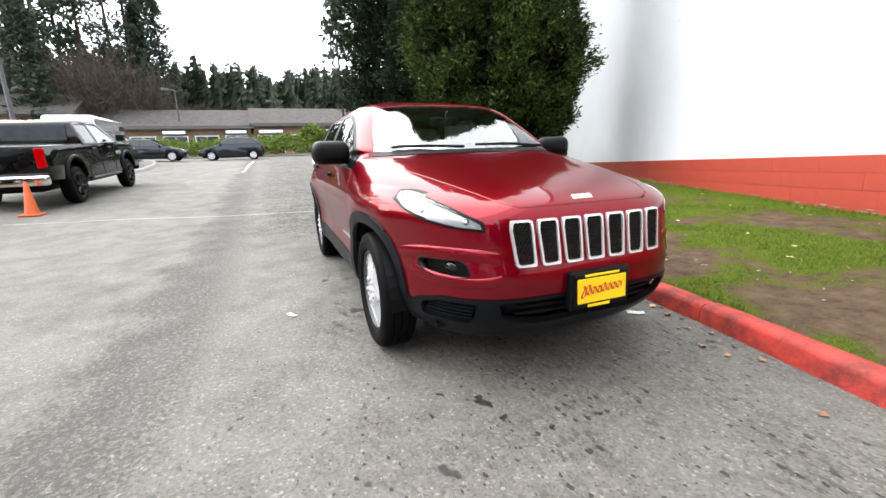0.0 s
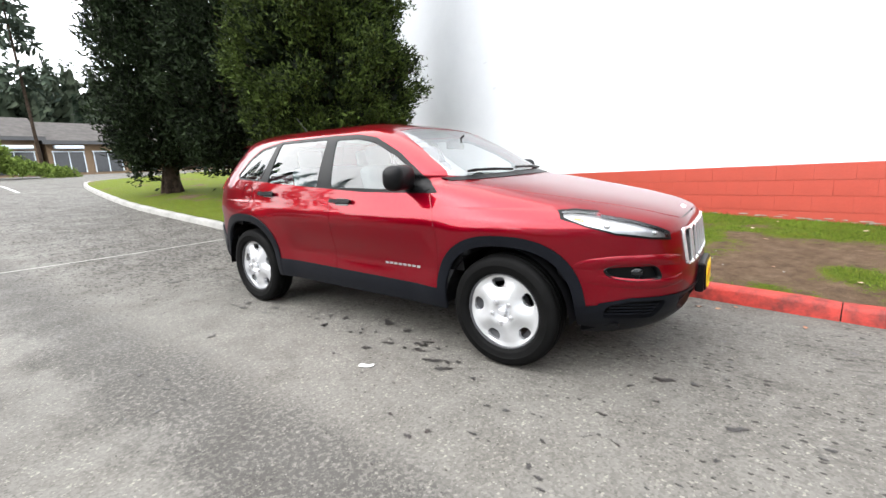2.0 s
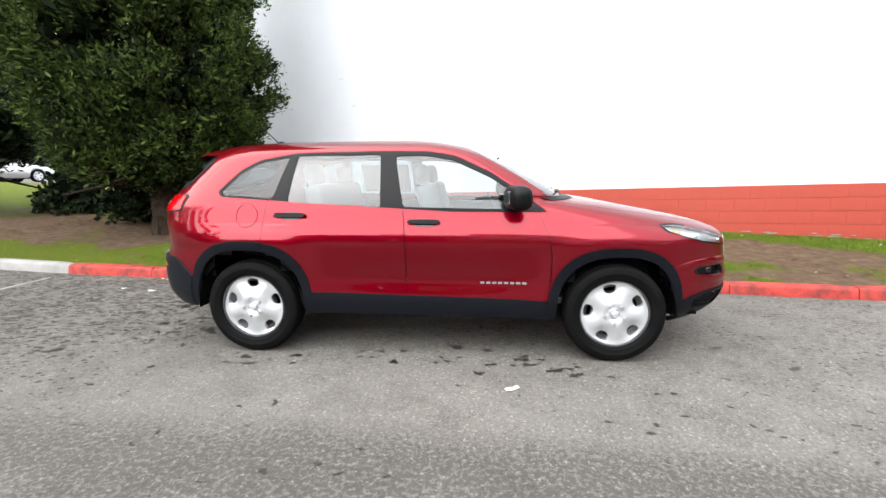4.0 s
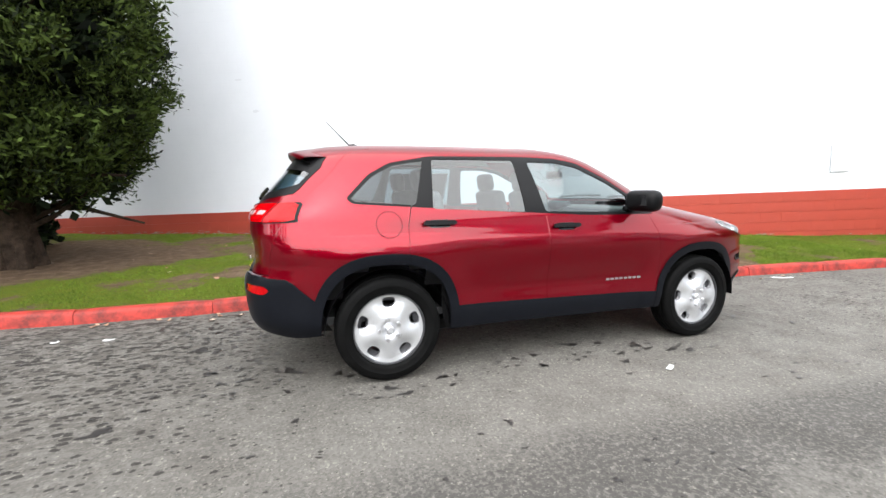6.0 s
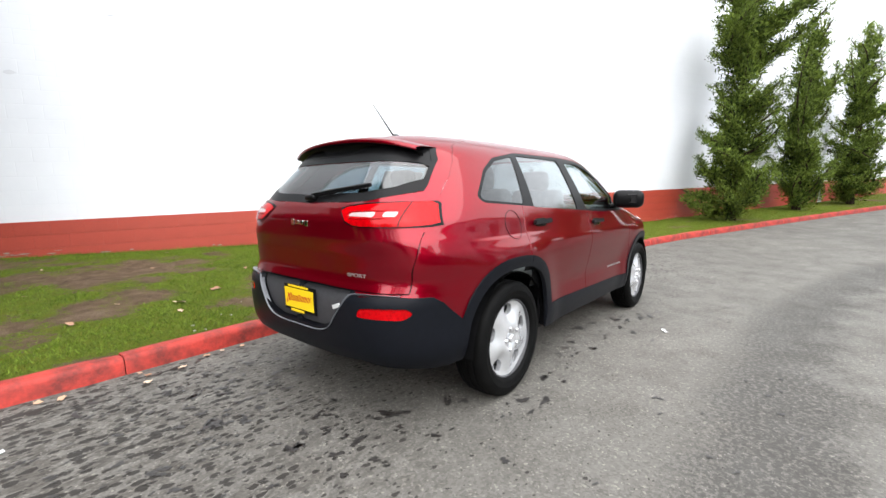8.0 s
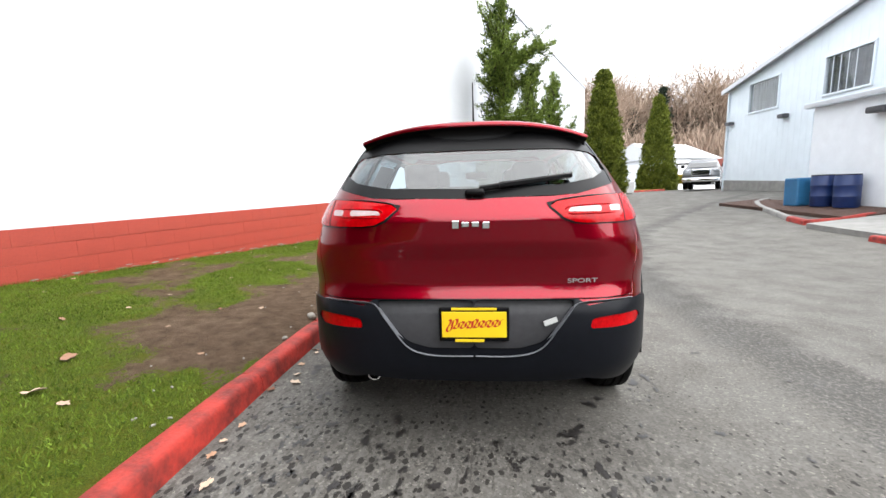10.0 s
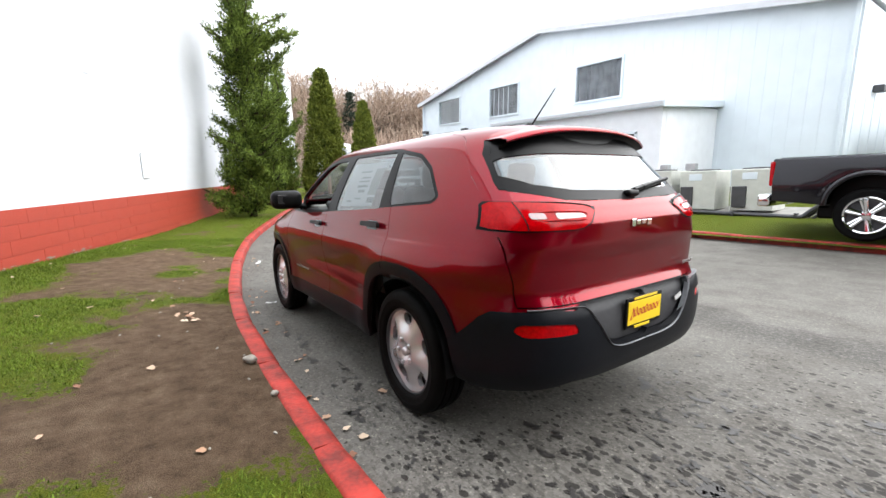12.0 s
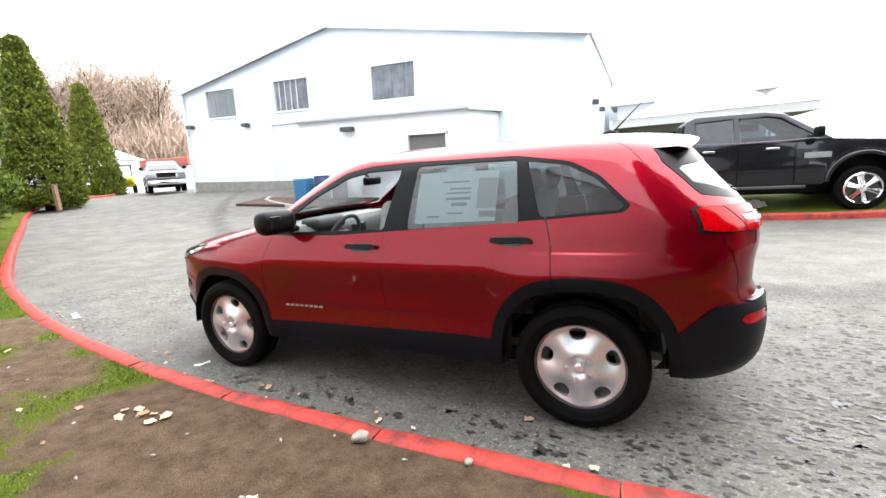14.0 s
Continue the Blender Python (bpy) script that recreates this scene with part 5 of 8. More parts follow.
def skin_patch(name, how, outline, lift, material, thick=0.012, side=1, step=0.02):
    """A raised piece that follows the skin: an outline in (x, z) or (y, z), given thickness."""
    pts, edges = [], []
    fine = []
    for i in range(len(outline)):
        a, b = Vector(outline[i]), Vector(outline[(i + 1) % len(outline)])
        k = max(1, int((b - a).length / step))
        fine += [a + (b - a) * (j / k) for j in range(k)]
    pts = list(fine)
    edges = [(i, (i + 1) % len(fine)) for i in range(len(fine))]
    lo = [min(p[i] for p in fine) for i in (0, 1)]
    hi = [max(p[i] for p in fine) for i in (0, 1)]
    for a in np.arange(lo[0] + step / 2, hi[0], step):
        for b in np.arange(lo[1] + step / 2, hi[1], step):
            if inside((a, b), fine):
                pts.append(Vector((a, b)))
    r = geo_cdt(pts, edges)
    V, N, F = [], [], []
    for p in r[0]:
        q, n = skin_at(how, p.x, p.y, lift)
        V.append((q.x, q.y * side, q.z))
        N.append((n.x, n.y * side, n.z))
    for t in r[2]:
        c = sum((r[0][i] for i in t), Vector((0, 0))) / len(t)
        if not inside(c, fine):
            continue
        a, b, d = (Vector(V[i]) for i in t)
        F.append(tuple(t) if (b - a).cross(d - a).dot(Vector(N[t[0]])) > 0 else tuple(t[::-1]))
    count = {}
    for f in F:
        for a, b in zip(f, f[1:] + f[:1]):
            count[(a, b)] = 1
    k0 = len(V)
    V += [tuple(V[i][q] - N[i][q] * thick for q in range(3)) for i in range(k0)]
    F += [(b, a, a + k0, b + k0) for a, b in [e for e in count if (e[1], e[0]) not in count]]
    me = mesh_of(name, V, F, material, True)
    me.set_sharp_from_angle(angle=radians(40))
    return me


FOG = rounded([(0.605, 0.618), (0.615, 0.68), (0.65, 0.702), (0.735, 0.702), (0.765, 0.672), (0.752, 0.626), (0.7, 0.604)], 0.02)


def skin_rim(name, how, outline, lift, deep, material, side):
    """The wall round a recess in the skin, with a narrow lip."""
    V, F, n = [], [], len(outline)
    cx, cy = sum(p[0] for p in outline) / n, sum(p[1] for p in outline) / n
    for k, lf in ((1.05, 0.0), (1.03, lift), (0.97, lift), (0.94, deep)):
        for a, b in outline:
            q, _ = skin_at(how, cx + (a - cx) * k, cy + (b - cy) * k, lf)
            V.append((q.x, q.y * side, q.z))
    for k in range(3):
        for i in range(n):
            a, b = k * n + i, k * n + (i + 1) % n
            F.append((a, b, b + n, a + n))
    return mesh_of(name, V, F, material, True)


def skin_ridge(name, how, line, width, height, material, side):
    """A soft moulded ridge along a line on the skin."""
    p = [Vector(q) for q in line]
    fine = []
    for i in range(len(p) - 1):
        a, b, c, d = p[max(i - 1, 0)], p[i], p[i + 1], p[min(i + 2, len(p) - 1)]
        for j in range(6):
            t = j / 6
            fine.append(0.5 * (2 * b + (c - a) * t + (2 * a - 5 * b + 4 * c - d) * t * t + (3 * b - a - 3 * c + d) * t ** 3))
    fine.append(p[-1])
    V, F, m = [], [], 9
    for i, q in enumerate(fine):
        d = fine[min(i + 1, len(fine) - 1)] - fine[max(i - 1, 0)]
        nr = Vector((-d.y, d.x)).normalized()
        end = min(1, 4 * i / len(fine), 4 * (len(fine) - 1 - i) / len(fine)) if height < 0.022 else 1
        for j in range(m):
            u = -1 + 2 * j / (m - 1)
            w = q + nr * width * u
            c, _ = skin_at(how, max(w.x, 1e-3), w.y, height * end * math.cos(u * math.pi / 2) ** 1.5 + (0.001 if abs(u) < 1 else -0.003) + (0.012 if height > 0.022 else 0) * 0)
            V.append((c.x, c.y * side, c.z))
    for i in range(len(fine) - 1):
        for j in range(m - 1):
            a = i * m + j
            f = (a, a + 1, a + m + 1, a + m)
            F.append(f if side > 0 else f[::-1])
    bm = bmesh.new()
    bm.from_mesh(mesh_of(name, V, F, material, True))
    bmesh.ops.recalc_face_normals(bm, faces=bm.faces)
    me = mesh_of(name, V, F, material, True)
    bm.to_mesh(me)
    bm.free()
    return me


# grille: seven bright-rimmed slots with black mesh
for i in range(7):
    yc = (i - 3) * 0.1285
    w, h0, h1 = 0.0445, 0.678, 0.868
    lean = 0.012 * (i - 3) / 3
    s = 1 if yc >= 0 else -1
    ya = abs(yc)

    def nose_any(y, z):
        return on_nose(abs(y), z)

    def slot(e):
        return rounded([(yc - w * 0.86 - e - lean, h0 - e), (yc + w * 0.86 + e - lean, h0 - e), (yc + w + e + lean * 0, h1 - 0.03), (yc + w * 0.9 + e, h1 + e), (yc - w * 0.9 - e, h1 + e), (yc - w - e, h1 - 0.03)], 0.014)

    def two_sided(outline, lift):
        pts = [Vector(p) for p in outline]
        r = geo_cdt(pts, [(k, (k + 1) % len(pts)) for k in range(len(pts))])
        V, F = [], []
        for p in r[0]:
            q, n = skin_at(on_nose, max(abs(p.x), 1e-4), p.y, 0)
            V.append((q.x + lift, p.x, q.z))
        for t in r[2]:
            c = sum((r[0][i2] for i2 in t), Vector((0, 0))) / len(t)
            if inside(c, outline):
                a, b, d = (Vector(V[i2]) for i2 in t)
                F.append(tuple(t) if (b - a).cross(d - a).x > 0 else tuple(t[::-1]))
        return V, F

    out, inn = slot(0.0095), slot(0.0)
    # the rim is the slot's outline drawn twice, joined
    V, F = [], []
    n = len(out)
    for q, lift in ((out, 0.001), (out, 0.014), (inn, 0.014), (inn, -0.01)):
        for p in q:
            c, _ = skin_at(on_nose, max(abs(p[0]), 1e-4), p[1], 0)
            V.append((c.x + lift, p[0], c.z))
    for k in range(3):
        for j in range(n):
            a, b = k * n + j, k * n + (j + 1) % n
            F.append((a, b, b + n, a + n))
    me = mesh_of("grille_rim", V, F, "alloy", True)
    me.set_sharp_from_angle(angle=radians(40))
    slot_ob = part("grille_slot", me, None, car, "bright silver-rimmed grille slot")
    V, F = two_sided(inn, 0.004)
    mo = part("grille_mesh", mesh_of("grille_mesh", V, F, "plastic_black"), None, slot_ob)
    bm = bmesh.new()
    for r0 in range(13):
        for c0 in range(5):
            y, z = yc - 0.034 + 0.017 * c0 + (0.0085 if r0 % 2 else 0), h0 + 0.012 + 0.0145 * r0
            if abs(y - yc) < w - 0.008:
                c, _ = skin_at(on_nose, max(abs(y), 1e-4), z, 0)
                add_box(bm, (c.x + 0.005, y, z), (0.006, 0.011, 0.008), rot=Matrix.Rotation(radians(45), 3, "X"))
    part("grille_weave", bm, "gloss_black", slot_ob)

# lamps: what lies behind the clear lenses, and bright pieces on the red ones
for s in (1, -1):
    h = SIDE["headlamp", s]
    part("lamp_bowl", skin_mesh("lamp_bowl", verts2d, sets["headlamp"], "steel", -0.022, s), None, h)
    for y, z, r in ((0.61, 0.875, 0.014), (0.74, 0.93, 0.022)):
        p, n = skin_at(on_nose, y, z, -0.012)
        me = lathe([(0.0, 0.006), (r * 0.6, 0.004), (r, -0.006), (r * 1.15, -0.02)], 20)
        part("projector", me, "alloy", h, smooth=True, m=Matrix.Translation((p.x, p.y * s, p.z)) @ Vector((n.x, n.y * s, n.z)).to_track_quat("Y", "Z").to_matrix().to_4x4())
    part("amber_reflector", skin_patch("amber_reflector", on_side, rounded([(1.82, 0.945), (1.81, 0.962), (1.745, 0.974), (1.76, 0.957)], 0.006), -0.02, "lens_amber", 0.01, s), None, h, "amber side reflector")
    part("lamp_rim", skin_patch("lamp_rim", on_nose, [(0.545, 0.831), (0.64, 0.843), (0.74, 0.87), (0.74, 0.877), (0.64, 0.85), (0.547, 0.84)], 0.006, "plastic_black", 0.02, s), None, h)
    t = SIDE["tail_lamp", s]
    part("reversing_lens", skin_patch("reversing_lens", on_tail, rounded([(0.41, 1.133), (0.425, 1.15), (0.56, 1.156), (0.56, 1.13)], 0.012), 0.0105, "lens_pale", 0.004, s), None, t, "clear reversing lens")
    part("clear_bar", skin_patch("clear_bar", on_tail, rounded([(0.6, 1.132), (0.6, 1.156), (0.655, 1.157), (0.655, 1.132)], 0.008), 0.0105, "lens_pale", 0.003, s), None, t)
    part("lamp_edge", skin_ridge("lamp_edge", on_tail, [(0.345, 1.163), (0.372, 1.182), (0.5, 1.198), (0.65, 1.206)], 0.008, 0.011, "plastic_black", s), None, t)
    part("lens_rim", skin_ridge("lens_rim", on_tail, [(0.4, 1.13), (0.42, 1.154), (0.56, 1.161), (0.66, 1.162)], 0.007, 0.014, "lens_red", s), None, t)
    part("lens_rim", skin_ridge("lens_rim", on_tail, [(0.4, 1.13), (0.44, 1.124), (0.56, 1.125), (0.66, 1.126)], 0.007, 0.014, "lens_red", s), None, t)
    part("lamp_split", skin_patch("lamp_split", on_tail, [(0.672, 1.088), (0.672, 1.205), (0.676, 1.205), (0.676, 1.088)], 0.0095, "plastic_black", 0.004, s), None, t)
    fg = SIDE["fog_lamp", s]
    p, n = skin_at(on_nose, 0.68, 0.65, -0.036)
    me = lathe([(0.0, 0.012), (0.022, 0.009), (0.036, 0.0), (0.04, -0.01)], 24)
    part("fog_lens", me, "gloss_black", fg, "blanked round fog lamp in a black recess", smooth=True, m=Matrix.Translation((p.x, p.y * s, p.z)) @ Vector((n.x, n.y * s, n.z)).to_track_quat("Y", "Z").to_matrix().to_4x4())
    part("fog_bezel", skin_rim("fog_bezel", on_nose, FOG, 0.004, -0.036, "plastic_black", s), None, fg)
    part("bumper_brow", skin_ridge("bumper_brow", on_nose, [(0.48, 0.705), (0.55, 0.718), (0.64, 0.724), (0.73, 0.72), (0.785, 0.7), (0.8, 0.67)], 0.034, 0.006, "paint_red", s), None, BODY)
    part("bumper_sill", skin_ridge("bumper_sill", on_nose, [(0.48, 0.61), (0.55, 0.595), (0.64, 0.588), (0.73, 0.596), (0.785, 0.618)], 0.03, 0.004, "paint_red", s), None, BODY)
    part("bumper_piping", skin_ridge("bumper_piping", on_tail, [(0.005, 0.51), (0.18, 0.512), (0.29, 0.545), (0.37, 0.64), (0.43, 0.715), (0.48, 0.735), (0.6, 0.74), (0.7, 0.74)], 0.006, 0.024, "plastic_grey", s), None, car)
    part("door_handle", skin_patch("door_handle", on_side, rounded([(-0.135, 1.008), (-0.12, 1.036), (0.09, 1.036), (0.105, 1.02), (0.09, 1.006)], 0.012), 0.034, "plastic_black", 0.022, s), None, SIDE["front_door", s], "black door handle")
    part("door_handle", skin_patch("door_handle", on_side, rounded([(-1.125, 1.05), (-1.11, 1.082), (-0.9, 1.08), (-0.885, 1.064), (-0.9, 1.05)], 0.012), 0.034, "plastic_black", 0.022, s), None, SIDE["rear_door", s], "black door handle")
    for x0, z0, dn in ((-0.01, 1.02, "front_door"), (-1.0, 1.065, "rear_door")):
        part("handle_cup", skin_patch("handle_cup", on_side, rounded([(x0 - 0.075, z0 - 0.028), (x0 - 0.075, z0 + 0.025), (x0 + 0.075, z0 + 0.025), (x0 + 0.075, z0 - 0.028)], 0.03, 6), 0.0015, "gloss_black", 0.002, s), None, SIDE[dn, s])
    # letter-high plate on the door: a row of silver bars
    for i in range(8):
        x = (0.39 + i * 0.043) if s < 0 else (0.69 - i * 0.043)
        part("name_badge", skin_patch("name_badge", on_side, rounded([(x, 0.574), (x, 0.589), (x + 0.031, 0.589), (x + 0.031, 0.574)], 0.004, 2), 0.003, "steel", 0.003, s), None, SIDE["front_door", s])
    # mirror
    p, n = skin_at(on_side, 0.70, 1.165)
    mr = part("door_mirror", box((0, 0, 0), (0.15, 0.27, 0.165), 0.06, seg=4), "plastic_black", car, "black door mirror", smooth=True, m=Matrix.Translation((0.64, s * (p.y + 0.165), 1.2)) @ Matrix.Rotation(radians(-14 * s), 4, "Z"))
    part("mirror_glass", box((-0.066, 0, 0.004), (0.012, 0.15, 0.085), 0.005, rot=Matrix.Rotation(radians(6 * s), 3, "Z")), "gloss_black", mr)
    part("mirror_arm", box((0.01, -s * 0.1, -0.062), (0.08, 0.14, 0.04), 0.015), "plastic_black", mr)
    part("sail_panel", skin_patch("sail_panel", on_side, [(0.6, 1.112), (0.62, 1.24), (0.79, 1.12), (0.76, 1.1)], 0.0, "plastic_black", 0.015, s), None, SIDE["window_trim", s])

# fuel flap: a fine round line on the car's right flank
V, F = [], []
for r, lift in ((0.087, 0.0), (0.085, -0.002), (0.083, 0.0008)):
    for i in range(40):
        t = 2 * math.pi * i / 40
        q, n = skin_at(on_side, -1.345 + r * math.cos(t), 1.065 + r * math.sin(t), lift + 0.0012)
        V.append((q.x, -q.y, q.z))
for k in range(2):
    for i in range(40):
        F.append((k * 40 + i, k * 40 + (i + 1) % 40, (k + 1) * 40 + (i + 1) % 40, (k + 1) * 40 + i))
part("fuel_flap", mesh_of("fuel_flap", V, F, "plastic_black"), None, car)

# spoiler over the tailgate glass
V, F = [], []
cols = 24
for i in range(cols + 1):
    y = -0.57 + 1.14 * i / cols
    q, _ = skin_at(on_tail, max(abs(y), 1e-3), 1.585)
    q2, _ = skin_at(on_tail, max(abs(y), 1e-3), 1.45)
    e = abs(y) / 0.57
    xe = -1.955 + 0.085 * e ** 3
    for x, z in ((q.x + 0.2, 1.613 - 0.1 * e ** 2.5), (q.x + 0.03, 1.603 - 0.085 * e ** 2.5), (xe + 0.05, 1.583 - 0.07 * e ** 2.5), (xe, 1.566 - 0.065 * e ** 2.5), (xe + 0.004, 1.552 - 0.065 * e ** 2.5), (xe + 0.06, 1.538 - 0.065 * e ** 2.5), (q2.x + 0.012, 1.46 - 0.05 * e ** 2.5)):
        V.append((x, y, z))


def strips(lo, hi):
    """The rows lo to hi of the spoiler's section as a sheet of their own."""
    n = hi - lo + 1
    v = [V[i * 7 + k] for i in range(cols + 1) for k in range(lo, hi + 1)]
    return v, [(i * n + k, i * n + k + 1, (i + 1) * n + k + 1, (i + 1) * n + k) for i in range(cols) for k in range(n - 1)]


sp = part("spoiler", mesh_of("spoiler", *strips(0, 4), "paint_red", True), None, car)
part("spoiler_underside", mesh_of("spoiler_underside", *strips(4, 6), "plastic_black", True), None, sp)
for s in (1, -1):
    part("spoiler_end", skin_patch("spoiler_end", on_tail, [(0.56, 1.505), (0.575, 1.508), (0.622, 1.44), (0.672, 1.3), (0.678, 1.265), (0.66, 1.262), (0.655, 1.3), (0.61, 1.43)], 0.003, "plastic_black", 0.008, s), None, sp)
part("glass_border", skin_patch("glass_border", on_tail, [(0.002, 1.2), (0.46, 1.212), (0.66, 1.258), (0.656, 1.335), (0.56, 1.285), (0.4, 1.256), (0.002, 1.245)], 0.001, "plastic_black", 0.004, 1), None, car)
part("glass_border", skin_patch("glass_border", on_tail, [(0.002, 1.2), (0.46, 1.212), (0.66, 1.258), (0.656, 1.335), (0.56, 1.285), (0.4, 1.256), (0.002, 1.245)], 0.001, "plastic_black", 0.004, -1), None, car)

# aerial
ae = part("aerial", tube((-1.46, 0, 1.631), (-1.66, 0, 1.83), 0.006, 0.0025, 8), "plastic_black", car, "short black whip aerial")
part("aerial_base", lathe([(0.0, 0.03), (0.018, 0.022), (0.035, 0.0), (0.036, -0.02)], 20, "Z"), "plastic_black", ae, smooth=True, m=Matrix.Translation((-1.45, 0, 1.634)) @ Matrix.Diagonal((1.6, 0.8, 1, 1)))


# wipers
def wiper(name, pts, r, lift, how, parent=car):
    bm = bmesh.new()
    q = [skin_at(how, abs(y), z, lift)[0] for y, z in pts]
    q = [Vector((p.x, y, p.z)) for p, (y, z) in zip(q, pts)]
    for a, b in zip(q, q[1:]):
        add_tube(bm, a, b, r, r * 0.8, 6)
    return part(name, bm, "plastic_black", parent)


wiper("windscreen_wiper", [(0.62, 1.2), (0.35, 1.212), (0.1, 1.215), (0.02, 1.213)], 0.011, 0.018, on_nose)
wiper("windscreen_wiper", [(-0.08, 1.2), (-0.3, 1.212), (-0.52, 1.215), (-0.6, 1.21)], 0.011, 0.018, on_nose)
part("cowl", skin_patch("cowl", on_nose, [(0.002, 1.172), (0.5, 1.17), (0.72, 1.165), (0.735, 1.19), (0.4, 1.195), (0.002, 1.198)], 0.004, "plastic_black", 0.01, 1), None, car)
part("cowl", skin_patch("cowl", on_nose, [(0.002, 1.172), (0.5, 1.17), (0.72, 1.165), (0.735, 1.19), (0.4, 1.195), (0.002, 1.198)], 0.004, "plastic_black", 0.01, -1), None, car)
rw = wiper("rear_wiper", [(-0.03, 1.232), (-0.12, 1.245), (-0.45, 1.285)], 0.015, 0.02, on_tail)
part("wiper_hub", box((-2.155, -0.01, 1.23), (0.045, 0.09, 0.035), 0.015, seg=3), "plastic_black", rw, smooth=True)


# dealer plates: yellow with a red scrawl
def plate(name, m, frame_mat):
    p = part(name, box((0, 0, 0), (0.012, 0.312, 0.158), 0.006), frame_mat, car, "yellow dealer plate with a red scrawl", m=m)
    part("plate_face", box((0.0075, 0, 0.0), (0.004, 0.286, 0.118), 0.002), "plate_yellow", p)
    # a flowing red stroke in place of the dealer's script
    V, F, n = [], [], 150
    for i in range(n + 1):
        u = i / n
        tall = 0.028 if u < 0.14 else 0.015 + 0.008 * (0.45 < u < 0.55)
        a = 2 * math.pi * 8 * u
        y, z = -0.118 + 0.236 * u + 0.006 * math.sin(a * 2) + 0.004 * math.cos(a), -0.004 + 0.012 * u + tall * math.cos(a)
        for e in (-1, 1):
            V.append((0.0105, y + z * 0.25 + e * 0.0052, z + e * 0.003))
    F = [(2 * i, 2 * i + 1, 2 * i + 3, 2 * i + 2) for i in range(n)]
    part("script_stroke", mesh_of("script_stroke", V, F, "ink_red"), None, p)
    part("frame_bar", box((0.009, 0, 0.072), (0.004, 0.2, 0.011), 0.001), "plate_yellow", p)
    part("frame_bar", box((0.009, -0.02, -0.073), (0.004, 0.13, 0.013), 0.001), "plate_yellow", p)
    return p


plate("front_plate", Matrix.Translation((2.372, 0.0, 0.532)) @ Matrix.Rotation(radians(-3), 4, "Y"), "plastic_black")
part("plate_bracket", box((2.345, 0.0, 0.532), (0.05, 0.345, 0.185), 0.012), "plastic_black", car)
plate("rear_plate", Matrix.Translation((-2.252, 0.0, 0.648)) @ Matrix.Rotation(math.pi, 4, "Z") @ Matrix.Rotation(radians(2), 4, "Y"), "plastic_black")
part("paper_slip", box((-2.25, -0.335, 0.66), (0.006, 0.06, 0.022), rot=Matrix.Rotation(radians(-20), 3, "X")), "paper", car, "small white paper slip")

# badges: plain silver shapes
for i, (y, w, h) in enumerate(((0.075, 0.032, 0.036), (0.032, 0.034, 0.022), (-0.012, 0.034, 0.022), (-0.058, 0.034, 0.03))):
    q, _ = skin_at(on_tail, max(abs(y), 1e-3), 1.09)
    part("tail_badge", box((q.x - 0.004, y, 1.09 - 0.004 * (i == 3)), (0.008, w, h), 0.003), "chrome", BODY)
for i in range(4):
    y = 0.045 - i * 0.03
    q, _ = skin_at(on_nose, max(abs(y), 1e-3), 0.955)
    part("bonnet_badge", box((q.x + 0.004, y, 0.955), (0.03, 0.022, 0.006), 0.002, rot=Matrix.Rotation(radians(40), 3, "Y")), "chrome", BODY)
tx = bpy.data.curves.new("trim_word", "FONT")
tx.body, tx.size, tx.extrude, tx.align_x = "SPORT", 0.026, 0.002, "CENTER"
q, _ = skin_at(on_tail, 0.475, 0.845)
to = new("trim_word", tx)
dg = bpy.context.evaluated_depsgraph_get()
tme = bpy.data.meshes.new_from_object(to.evaluated_get(dg))
bpy.data.objects.remove(to)
tme.materials.clear()
tme.materials.append(M["steel"])
part("trim_word", tme, None, BODY, m=Matrix.Translation((q.x - 0.03, -0.475, 0.828)) @ Matrix.Rotation(radians(-90), 4, "Z") @ Matrix.Rotation(radians(6), 4, "Z") @ Matrix.Rotation(radians(90), 4, "X") @ Matrix.Diagonal((1.7, 1, 1, 1)))

# exhaust
part("tailpipe", lathe([(0.03, -0.12), (0.034, -0.12), (0.034, 0.04), (0.028, 0.04), (0.028, -0.1)], 24), "chrome", car, smooth=True, m=Matrix.Translation((-2.07, 0.5, 0.352)) @ Matrix.Rotation(radians(90), 4, "Z"))

# intake bars
for z in (0.43, 0.47):
    bm = bmesh.new()
    pts = [skin_at(on_nose, abs(y) + 1e-4, z, -0.03)[0] for y in np.linspace(-0.4, 0.4, 13)]
    for (a, ya), (b, yb) in zip(zip(pts, np.linspace(-0.4, 0.4, 13)), list(zip(pts, np.linspace(-0.4, 0.4, 13)))[1:]):
        add_tube(bm, (a.x, ya, z), (b.x, yb, z), 0.008, seg=6)
    part("intake_bar", bm, "plastic_dark", car)
for s in (1, -1):
    for z in (0.405, 0.425, 0.445, 0.465):
        bm = bmesh.new()
        ys = np.linspace(0.59, 0.74, 6)
        pts = [skin_at(on_nose, y, z, -0.01)[0] for y in ys]
        for a, b in zip(pts, pts[1:]):
            add_tube(bm, (a.x, a.y * s, z), (b.x, b.y * s, z), 0.005, seg=6)
        part("intake_bar", bm, "plastic_dark", SIDE["side_intake", s])


